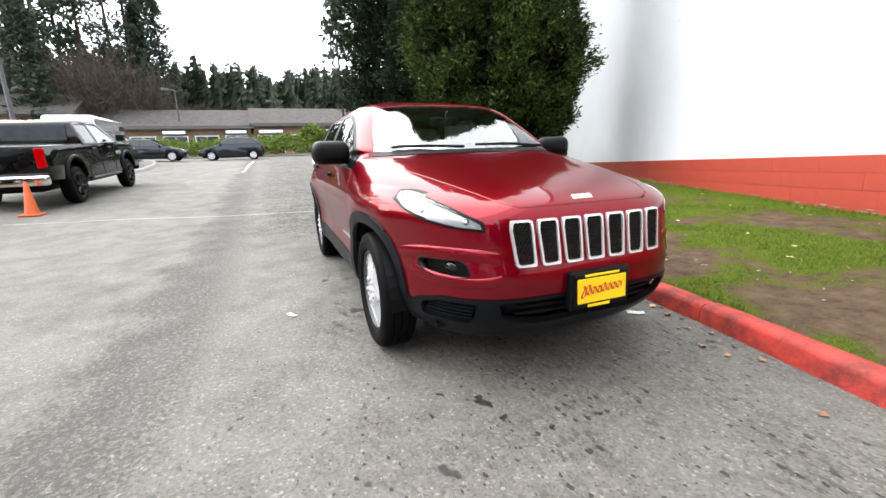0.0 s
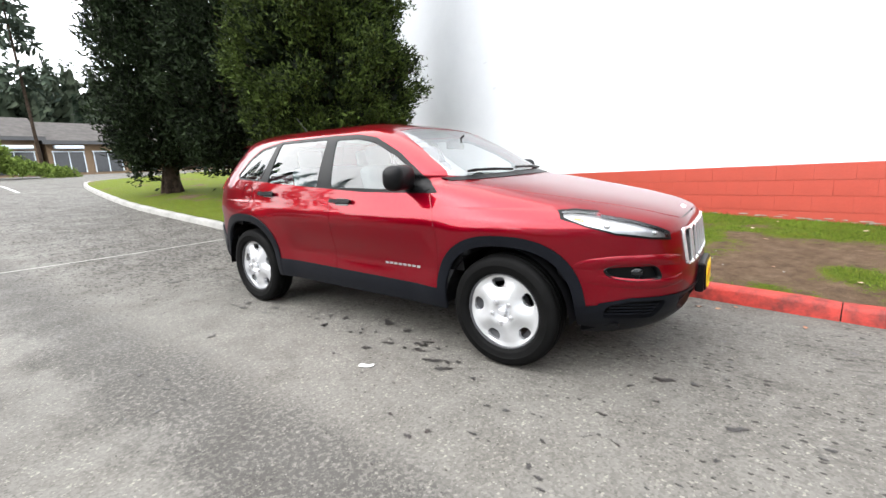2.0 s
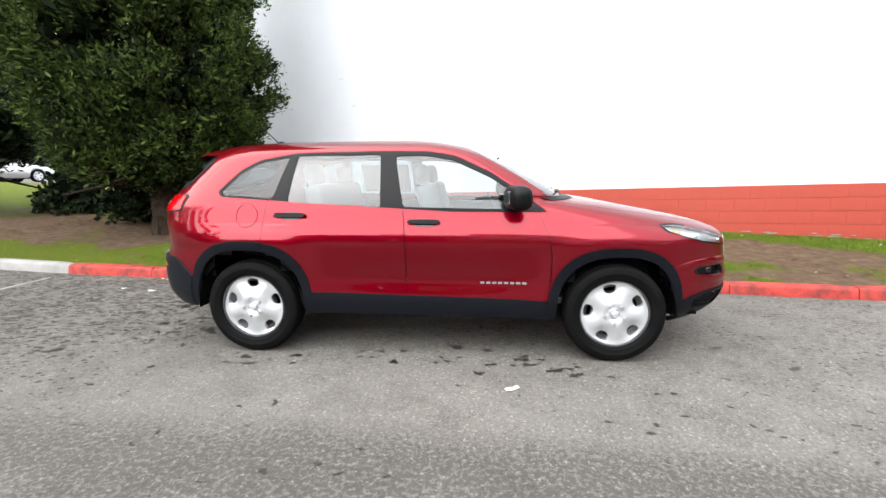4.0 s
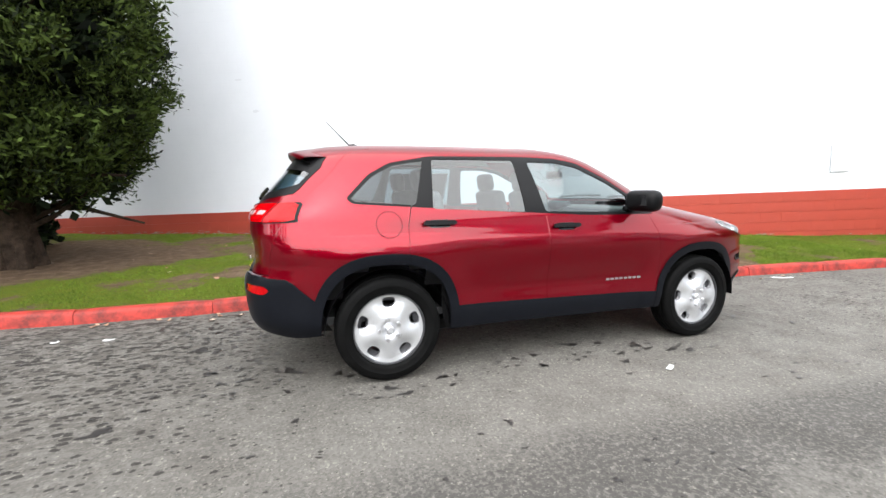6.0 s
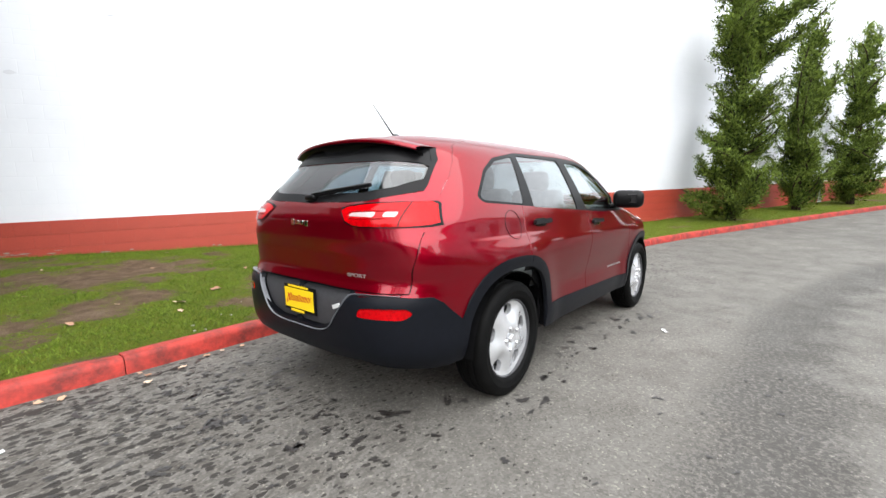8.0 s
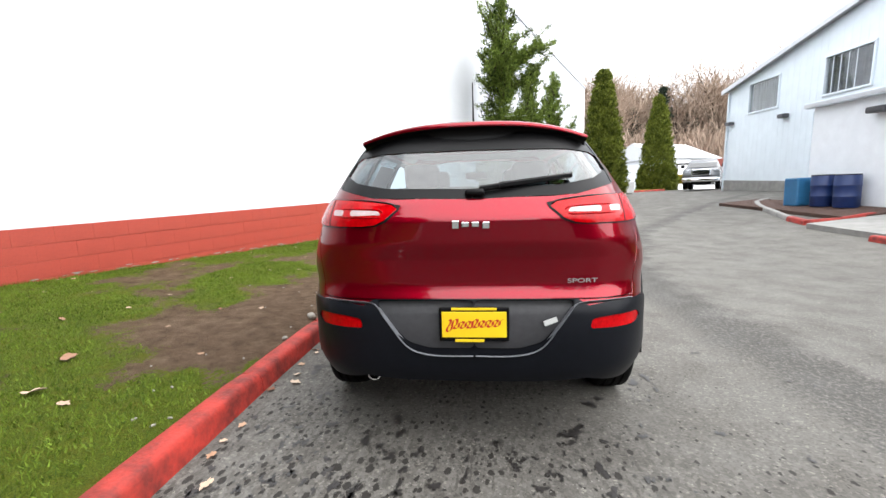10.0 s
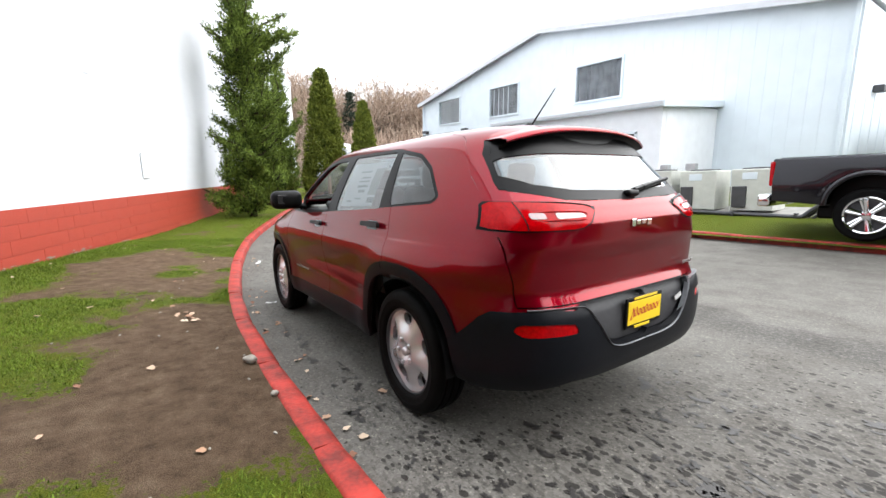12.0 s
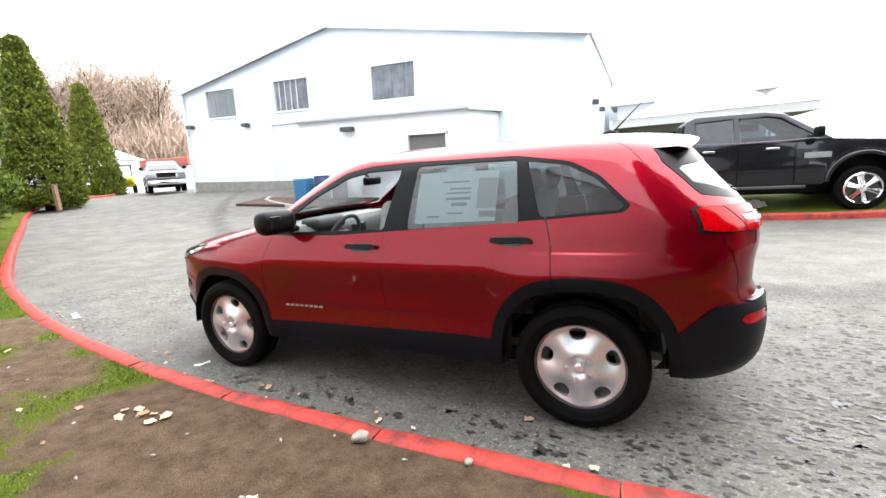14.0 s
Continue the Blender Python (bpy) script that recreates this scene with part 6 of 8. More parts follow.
# inside of the car
def headlining():
    v, f = [], []
    rows = [1.12, 1.2, 1.3, 1.4, 1.5, 1.56, 1.6, 1.63, 1.645]
    cols = 48
    for z in rows:
        for i in range(cols + 1):
            ph = math.pi * i / cols
            v.append(shell(ph, z) - skin_normal(ph, z) * 0.03)
    for j in range(len(rows) - 1):
        for i in range(cols):
            a = j * (cols + 1) + i
            c = (v[a] + v[a + 1] + v[a + cols + 1] + v[a + cols + 2]) / 4
            if c.z > 1.55:
                f.append((a, a + cols + 1, a + cols + 2, a + 1))
    k = len(v)
    v += [Vector((p.x, -p.y, p.z)) for p in v]
    f += [tuple(k + i for i in q[::-1]) for q in f]
    return mesh_of("headlining", v, f, "trim_light", True)


part("headlining", headlining(), None, car)


def seat(x, y, w):
    s = part("seat", box((0.0, 0, 0.62), (0.5, w, 0.18), 0.06, seg=3), "seat", car, "grey cloth seat", smooth=True, m=Matrix.Translation((x, y, 0)))
    part("backrest", box((-0.27, 0, 0.98), (0.14, w - 0.02, 0.62), 0.055, rot=Matrix.Rotation(radians(-14), 3, "Y"), seg=3), "seat", s, smooth=True)
    for dy in ((0,) if w < 0.8 else (-0.38, 0.38)):
        part("headrest", box((-0.38, dy, 1.36), (0.1, 0.25, 0.17), 0.045, rot=Matrix.Rotation(radians(-10), 3, "Y"), seg=3), "seat", s, smooth=True)
        for k in (-0.05, 0.05):
            part("headrest_post", tube((-0.345, dy + k, 1.24), (-0.365, dy + k, 1.3), 0.006, seg=6), "steel", s)


seat(0.28, 0.37, 0.5)
seat(0.28, -0.37, 0.5)
seat(-0.62, 0.0, 1.25)
dash = part("dashboard", box((0.86, 0, 0.98), (0.42, 1.42, 0.26), 0.08, seg=4), "trim_dark", car, smooth=True)
part("dash_top", box((0.93, 0, 1.1), (0.38, 1.3, 0.06), 0.025, seg=3), "trim_light", dash, smooth=True)
part("instrument_hood", box((0.72, 0.37, 1.12), (0.2, 0.36, 0.1), 0.04, seg=3), "trim_dark", dash, smooth=True)
part("screen", box((0.645, 0.0, 1.0), (0.012, 0.2, 0.13), 0.005), "shop_glass", dash)
part("console", box((0.2, 0, 0.62), (0.9, 0.22, 0.3), 0.04, seg=3), "trim_dark", car, smooth=True)
bm = bmesh.new()
n = 36
for i in range(n):
    a, b = 2 * math.pi * i / n, 2 * math.pi * (i + 1) / n
    add_tube(bm, (0, 0.185 * math.cos(a), 0.185 * math.sin(a)), (0, 0.185 * math.cos(b), 0.185 * math.sin(b)), 0.016, seg=8)
for a in (0, math.pi, -math.pi / 2):
    add_tube(bm, (0.02, 0.04 * math.cos(a), 0.04 * math.sin(a)), (0, 0.18 * math.cos(a), 0.18 * math.sin(a)), 0.014, seg=6)
add_box(bm, (0.015, 0, 0), (0.04, 0.13, 0.11), 0.02)
part("steering_wheel", bm, "trim_dark", car, smooth=True, m=Matrix.Translation((0.53, 0.37, 1.0)) @ Matrix.Rotation(radians(-24), 4, "Y"))
mi = part("inside_mirror", box((0.46, 0, 1.425), (0.04, 0.24, 0.07), 0.018, seg=3), "plastic_black", car, smooth=True)
part("mirror_stalk", tube((0.46, 0, 1.44), (0.55, 0, 1.5), 0.008, seg=6), "plastic_black", mi)
for s in (1, -1):
    part("door_card", box((-0.1, s * 0.82, 0.82), (1.7, 0.05, 0.5), 0.02), "trim_dark", car)
    q = skin_at(on_side, 0.3, 1.3)[0]
part("parcel_shelf", box((-1.45, 0, 0.98), (0.9, 1.3, 0.04), 0.01), "trim_dark", car)
part("floor_pan", box((-0.3, 0, 0.42), (3.0, 1.5, 0.05)), "trim_dark", car)

# price sheets inside the rear side window on the car's left
stk = part("window_sticker", skin_patch("window_sticker", on_side, [(-0.9, 1.178), (-0.9, 1.462), (-0.385, 1.468), (-0.385, 1.165)], -0.016, "paper", 0.001, 1, 0.05), None, SIDE["rear_window", 1], "white printed price sheets")
for x0, x1, z0, z1 in ((-0.9, -0.78, 1.25, 1.42), (-0.74, -0.58, 1.3, 1.315), (-0.74, -0.58, 1.335, 1.345), (-0.74, -0.6, 1.36, 1.37), (-0.72, -0.62, 1.265, 1.285), (-0.72, -0.55, 1.4, 1.41), (-0.9, -0.8, 1.2, 1.235), (-0.55, -0.47, 1.2, 1.21), (-0.7, -0.6, 1.22, 1.228)):
    part("print_bars", skin_patch("print_bars", on_side, [(x0, z0), (x0, z1), (x1, z1), (x1, z0)], -0.0145, "ink" if z1 - z0 < 0.1 else "trim_light", 0.0005, 1, 0.06), None, stk)


# ---- trees ----
def leaves(rng, lobes, per, leaf, k, up=0.5, flat=1.0, wide=0.28, shell_only=0.55):
    """A crown as many small leaf blades: lobes rows of (x, y, z, radius); per clumps on each, k blades a clump."""
    lobes = np.asarray(lobes, float)
    n = len(lobes) * per
    d = rng.normal(size=(n, 3))
    d /= np.linalg.norm(d, axis=1)[:, None]
    d[:, 2] = np.where(d[:, 2] < -0.3, d[:, 2] * 0.4, d[:, 2])
    r = np.repeat(lobes[:, 3], per) * (shell_only + (1.05 - shell_only) * rng.random(n) ** 0.5)
    c = np.repeat(lobes[:, :3], per, axis=0) + d * r[:, None] * np.array([1, 1, flat])
    base = np.repeat(c, k, axis=0)
    dirs = np.repeat(d, k, axis=0) * 0.9 + rng.normal(size=(n * k, 3)) * 0.65
    dirs[:, 2] += up
    dirs /= np.linalg.norm(dirs, axis=1)[:, None]
    ln = leaf * (0.6 + 0.8 * rng.random(n * k))[:, None]
    sd = np.cross(dirs, rng.normal(size=(n * k, 3)))
    sd /= np.linalg.norm(sd, axis=1)[:, None] + 1e-9
    base = base + rng.normal(size=base.shape) * leaf * 0.35
    v = np.stack([base, base + dirs * ln * 0.55 + sd * ln * wide, base + dirs * ln, base + dirs * ln * 0.5 - sd * ln * wide], axis=1).reshape(-1, 3)
    f = np.arange(len(v)).reshape(-1, 4)
    return v, f


def raw_mesh(name, v, f, material):
    me = bpy.data.meshes.new(name)
    me.vertices.add(len(v))
    me.vertices.foreach_set("co", np.asarray(v, np.float32).ravel())
    f = np.asarray(f, np.int32)
    me.loops.add(f.size)
    me.loops.foreach_set("vertex_index", f.ravel())
    me.polygons.add(len(f))
    me.polygons.foreach_set("loop_start", np.arange(0, f.size, f.shape[1], dtype=np.int32))
    me.materials.append(M[material])
    me.update(calc_edges=True)
    me.validate()
    return me


def limb_mesh(bm, p, r0, r1, seg=9):
    """A tapered limb along the points p."""
    n = len(p) - 1
    for i in range(n):
        add_tube(bm, p[i], p[i + 1], r0 + (r1 - r0) * i / n, r0 + (r1 - r0) * (i + 1) / n, seg, caps=False)


def trunk_part(tree, height, r, rng, lean=(0, 0), limbs=(), name="trunk"):
    bm = bmesh.new()
    n = 12
    pts = [Vector((lean[0] * (i / n) + 0.05 * rng.normal(), lean[1] * (i / n) + 0.05 * rng.normal(), -0.3 + (height + 0.3) * i / n)) for i in range(n + 1)]
    pts[0].x = pts[0].y = 0
    limb_mesh(bm, pts, r, r * 0.12, 12)
    for k in range(6):  # root flare
        a = k * 1.05 + 0.2
        add_tube(bm, (r * 1.05 * math.cos(a), r * 1.05 * math.sin(a), -0.25), (r * 0.5 * math.cos(a), r * 0.5 * math.sin(a), 0.6), r * 0.4, r * 0.3, 7)
    for p in limbs:
        limb_mesh(bm, [Vector(q) for q in p], 0.05, 0.015, 6)
    return part(name, bm, "bark", tree, smooth=True)


def tufts(rng, at, way, size, k, wide, up=0.35, fan=0.55, ball=0.28):
    """Sprays of narrow blades: k of them fan out from each place along its way, the outer ones longest."""
    at, way = np.repeat(np.asarray(at, float), k, axis=0), np.repeat(np.asarray(way, float), k, axis=0)
    size = np.repeat(np.broadcast_to(np.asarray(size, float), (len(at) // k,)), k)[:, None]
    d = way + rng.normal(size=at.shape) * fan
    d[:, 2] += up
    d /= np.linalg.norm(d, axis=1)[:, None] + 1e-9
    ln = size * (0.45 + 0.75 * rng.random((len(at), 1)))
    base = at + rng.normal(size=at.shape) * size * ball
    sd = np.cross(d, rng.normal(size=at.shape))
    sd /= np.linalg.norm(sd, axis=1)[:, None] + 1e-9
    v = np.stack([base, base + d * ln * 0.6 + sd * ln * wide, base + d * ln, base + d * ln * 0.55 - sd * ln * wide], axis=1).reshape(-1, 3)
    return v, np.arange(len(v)).reshape(-1, 4)


def cedar(x, y, z, height, width, seed, label, low=1.1, k=30, leaf="leaf_cedar", size=0.21, step=0.27, foot=0.62):
    """A big dense evergreen: rounded tufts on the ends of its boughs over a dark inner mass."""
    rng = np.random.default_rng(seed)
    t = thing("evergreen_tree", pose(x, y, z), label, "tree", "big evergreens by the wall")

    def reach(h, a):
        u = (h - low) / (height - low)
        w = width * min(1.0, foot + (1 - foot) * u / 0.16) * max(0.03, 1 - u) ** 0.5
        lump = noise.noise(Vector((w * math.cos(a) * 1.25, w * math.sin(a) * 1.25, h * 1.45 + seed)))
        return w * (0.92 + 0.34 * lump), lump

    at, way, sizes, limbs = [], [], [], []
    h = low
    while h < height:
        R = width * max(0.05, 1 - (h - low) / (height - low)) ** 0.5
        n = max(5, int(2 * math.pi * R / step))
        off = rng.random() * 6.3
        for i in range(n):
            a = off + 2 * math.pi * (i + 0.7 * rng.random()) / n
            hh = h + rng.normal() * step * 0.5
            r, lump = reach(hh, a)
            if lump < -0.22 and rng.random() < 0.75:
                continue  # a hollow between the boughs
            r *= 0.88 + 0.14 * rng.random()
            c, q = math.cos(a), math.sin(a)
            g = 0.75 + 0.6 * rng.random()
            at.append((r * c, r * q, hh))
            way.append((c, q, 0.25))
            sizes.append(size * g)
            if rng.random() < 0.55:  # a second tuft beside and below, so that the clumps hang together
                at.append(((r - 0.14) * c + 0.1 * rng.normal(), (r - 0.14) * q + 0.1 * rng.normal(), hh - 0.16))
                way.append((c, q, -0.1))
                sizes.append(size * g * 0.9)
            if rng.random() < 0.06:
                limbs.append([(0, 0, hh - 0.6), (r * 0.5 * c, r * 0.5 * q, hh - 0.35), (r * 0.95 * c, r * 0.95 * q, hh)])
        h += step * 0.8
    for i in range(7):
        a = rng.random() * 6.3
        limbs.append([(0, 0, 0.75 + 0.1 * i), (0.8 * math.cos(a), 0.8 * math.sin(a), 0.7 + 0.08 * i), (1.5 * math.cos(a), 1.5 * math.sin(a), 0.45 + 0.12 * i)])
    at, way, sizes = np.array(at), np.array(way), np.array(sizes)
    near = at[:, 2] < 6.0
    v, f = tufts(rng, at[near], way[near], sizes[near] * 0.62, k, 0.15, fan=0.9, ball=0.75)
    part("crown", raw_mesh("crown", v, f, leaf), None, t)
    v, f = tufts(rng, at[~near], way[~near], sizes[~near], 24, 0.14, fan=0.8, ball=0.5)
    part("upper_crown", raw_mesh("upper_crown", v, f, leaf), None, t)
    # inner tufts: the shade inside the crown is put into their dark colour
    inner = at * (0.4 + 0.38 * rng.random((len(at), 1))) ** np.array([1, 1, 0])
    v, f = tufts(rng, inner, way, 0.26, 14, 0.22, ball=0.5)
    part("inner_growth", raw_mesh("inner_growth", v, f, "leaf_cedar_shaded"), None, t)
    trunk_part(t, height * 0.93, 0.27, rng, limbs=limbs)
    return t


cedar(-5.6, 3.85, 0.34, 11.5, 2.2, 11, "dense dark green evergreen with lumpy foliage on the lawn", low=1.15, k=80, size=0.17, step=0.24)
# the two rear trees carry their shade in the darker leaf colour
cedar(-10.9, 4.5, 0.55, 13.0, 2.0, 12, "dense dark green evergreen with shade put into its leaf colour", low=1.2, k=40, leaf="leaf_cedar_shaded", size=0.26, step=0.36)
cedar(-13.6, 3.6, 0.7, 13.5, 1.95, 13, "tall dark green evergreen standing at the lawn's end", low=1.0, k=40, leaf="leaf_cedar_shaded", size=0.26, step=0.36, foot=0.6)


def juniper(x, y, z, height, seed, label, spread_r=1.2, long_arms=()):
    """A shaggy evergreen: layer on layer of boughs with upturned tips, and a few long arms."""
    rng = np.random.default_rng(seed)
    t = thing("juniper_tree", pose(x, y, z), label, "tree", "junipers against the white wall")
    limbs = []
    at, way, sizes = [], [], []

    def bough(h, a, reach, rise, fat):
        pts = []
        bend = 0.5 * rng.normal()
        for k in range(7):
            s = k / 6
            pts.append((reach * s * math.cos(a + bend * s * s), reach * s * math.sin(a + bend * s * s), h + rise * (0.1 * s + 0.9 * s ** 2.0)))
        limbs.append(pts)
        n = max(8, int(reach / 0.065))
        for k in range(n):
            s = 0.15 + 0.85 * k / (n - 1)
            i = min(int(s * 6), 5)
            p, e = Vector(pts[i]).lerp(Vector(pts[i + 1]), s * 6 - i), (Vector(pts[i + 1]) - Vector(pts[i])).normalized()
            r = fat * (1.0 - 0.78 * s)
            for _ in range(2 if r > 0.1 else 1):
                o = Vector((rng.normal(), rng.normal(), 0.55 * rng.normal())) * r * 0.75
                q = p + o
                if y + q.y > wall_y(x + q.x) - 0.1:
                    continue
                w = e * 0.8 + o.normalized() * 0.5 + Vector((0, 0, 0.35))
                at.append(tuple(q))
                way.append(tuple(w))
                sizes.append((0.13 + 0.1 * rng.random()) * (0.75 + 0.5 * (1 - s)))

    h, a = 0.15, rng.random() * 6.3
    while h < height * 0.93:
        u = h / height
        a += 2.4 + 0.5 * rng.normal()
        prof = 1.0 - 0.42 * min(1, max(0, (u - 0.25) / 0.3)) - 0.35 * max(0, u - 0.6)
        bough(h, a, spread_r * prof * (0.62 + 0.5 * rng.random()), 0.35 + 0.5 * rng.random(), 0.25 - 0.08 * u)
        h += 0.11 if u < 0.35 else 0.21
    for az, u, reach, rise in long_arms:
        bough(height * u, az, reach, rise, 0.25)
        bough(height * u - 0.15, az + 0.25, reach * 0.7, rise * 0.7, 0.2)
    for i in range(60):
        s = i / 59
        r = 0.2 * (1 - s) + 0.04
        at.append((r * rng.normal(), r * rng.normal(), height * (0.45 + 0.57 * s)))
        way.append((0.3 * rng.normal(), 0.3 * rng.normal(), 0.8))
        sizes.append(0.2)
    v, f = tufts(rng, at, way, np.array(sizes) * 0.62, 60, 0.14, up=0.3, fan=0.85, ball=0.62)
    part("crown", raw_mesh("crown", v, f, "leaf_juniper"), None, t)
    trunk_part(t, height * 0.95, 0.11, rng, limbs=limbs)
    return t


juniper(11.4, -0.75, 0.5, 7.3, 21, "shaggy green juniper against the white wall", 1.25, ((2.75, 0.62, 2.2, 1.0), (2.9, 0.74, 1.8, 1.0), (-0.35, 0.66, 2.3, 2.0), (-1.4, 0.6, 1.7, 1.1), (-2.2, 0.7, 2.0, 0.9), (-2.4, 0.42, 1.3, 0.5)))
juniper(15.6, -2.2, 0.66, 6.0, 22, "shaggy green juniper with two upswept arms by the wall", 0.92, ((2.75, 0.45, 1.5, 2.3), (2.6, 0.35, 1.1, 1.6), (-0.35, 0.55, 1.5, 2.2), (-1.2, 0.6, 1.1, 1.3)))
juniper(19.3, -3.8, 0.85, 6.4, 23, "tall shaggy juniper beside the kerb", 1.05, ((2.75, 0.6, 1.5, 1.5), (-0.35, 0.5, 1.6, 1.3), (-1.5, 0.5, 1.4, 1.2)))


def cypress(x, y, z, height, r, seed, label):
    """A clipped cone of fine foliage that reaches the ground."""
    rng = np.random.default_rng(seed)
    t = thing("cypress_tree", pose(x, y, z), label, "tree", "clipped cypresses by the drive")
    lobes = []
    for i in range(420):
        u = rng.random() ** 1.35
        R = r * (min(1, 0.75 + u * 2.5)) * (1 - u) ** 0.8 * (0.9 + 0.12 * rng.random())
        a = rng.random() * 6.3
        lobes.append((R * math.cos(a), R * math.sin(a), 0.1 + height * u, 0.3))
    for i in range(14):
        lobes.append((0.05 * rng.normal(), 0.05 * rng.normal(), height * (0.93 + 0.08 * i / 14), 0.12))
    v, f = leaves(rng, lobes, 22, 0.16, 5, up=0.9, wide=0.2)
    part("crown", raw_mesh("crown", v, f, "leaf_cypress"), None, t)
    trunk_part(t, height * 0.8, 0.16, rng)
    return t


cypress(22.9, -7.3, 1.0, 7.0, 1.3, 31, "clipped olive-green cypress cone by the drive")
cypress(31.4, -13.8, 1.2, 6.9, 1.35, 32, "second clipped olive-green cypress cone further along")


def fir(seed, height, r, bare=0.25, dens=1.0, material="leaf_fir", thin=0.012):
    """A tall far-off conifer with drooping tiers and gaps."""
    rng = np.random.default_rng(seed)
    t = thing("fir_tree", pose(0, 0, 0), "tall dark fir beyond the street", "tree", "far firs")
    h = height * bare
    lobes = []
    while h < height:
        u = (h / height - bare) / (1 - bare)
        R = r * (1 - u) ** 0.75 * (0.55 + 0.6 * rng.random()) + 0.15
        n = max(3, int(5 * dens))
        a0 = rng.random() * 6.3
        for i in range(n):
            if rng.random() < 0.52:
                continue
            a = a0 + 6.283 * (i + 0.5 * rng.random()) / n
            for s in (0.3, 0.6, 0.9):
                lobes.append((R * s * math.cos(a), R * s * math.sin(a), h - 0.4 * R * s * s, 0.1 + 0.12 * R * (1 - s * 0.6)))
        h += 0.035 * height * (0.7 + 0.6 * rng.random()) * (1.15 - u * 0.6)
    v, f = leaves(rng, lobes, 6, 0.65, 3, up=-0.15, flat=0.5, wide=0.2, shell_only=0.2)
    part("crown", raw_mesh("crown", v, f, material), None, t)
    bm = bmesh.new()
    add_tube(bm, (0, 0, -1), (0, 0, height * 0.97), thin * height, 0.03, 8)
    part("trunk", bm, "bark", t)
    return t


def bare_tree(seed, height, r, material="twig"):
    """A leafless tree: a trunk, limbs and a haze of fine twigs."""
    rng = np.random.default_rng(seed)
    t = thing("bare_tree", pose(0, 0, 0), "leafless brown tree beyond the street", "tree", "far bare trees")
    bm = bmesh.new()
    add_tube(bm, (0, 0, -1), (0, 0, height * 0.75), 0.2, 0.06, 7)
    lobes = []
    for i in range(16):
        a, h = rng.random() * 6.3, height * (0.25 + 0.5 * rng.random())
        e = Vector((r * rng.random() * math.cos(a), r * rng.random() * math.sin(a), h + height * 0.25))
        add_tube(bm, (0, 0, h), e, 0.06, 0.02, 5)
        lobes += [(*e, 1.1), (*(e * 0.8), 1.0)]
    v, f = leaves(rng, lobes, 30, 1.5, 2, up=0.9, wide=0.016, shell_only=0.1)
    part("crown", raw_mesh("crown", v, f, material), None, t)
    part("trunk", bm, "bark", t)
    return t


def polar(ex, ey, ang, d):
    return ex + d * math.cos(radians(ang)), ey + d * math.sin(radians(ang))


firs = [fir(41, 34, 4.4, 0.2, 1.1), fir(42, 36, 3.6, 0.3, 0.9), fir(43, 30, 4.2, 0.15, 1.2), fir(44, 22, 4.0, 0.05, 1.7)]
lone = fir(45, 19.5, 2.0, 0.35, 0.7, thin=0.007)
lone["label"] = "lone slender fir with a long bare trunk"
lone.matrix_basis = pose(-41.5, 6.5, 1.3, 0, -5, 0)
rng = np.random.default_rng(5)
for i, (a, d, k, s) in enumerate(((204, 74, 0, 1.0), (200.5, 78, 1, 1.0), (198.6, 72, 1, 0.98), (197.2, 80, 2, 1.1), (195.5, 76, 0, 0.95), (193.2, 82, 1, 0.98), (191.6, 76, 1, 0.93), (190.2, 84, 0, 0.92), (207, 78, 1, 1.05), (189.0, 78, 2, 0.8), (206, 66, 3, 0.9), (199.5, 64, 3, 0.8), (211, 74, 2, 1.0), (215, 78, 1, 1.0))):
    x, y = polar(4, -1.4, a, d)
    m = pose(x, y, 1.2, 0, 0, i * 70) @ Matrix.Diagonal((s, s, s, 1))
    if i < 4 and firs[k].location.length < 1:
        firs[k].matrix_basis = m
    else:
        o = copy_thing(firs[k], m)
        o.scale = (s, s, s)
for i, o in enumerate(firs):
    if o.location.length < 1:
        x, y = polar(4, -1.4, 187 + i * 1.3, 84)
        o.matrix_basis = pose(x, y, 1.2)
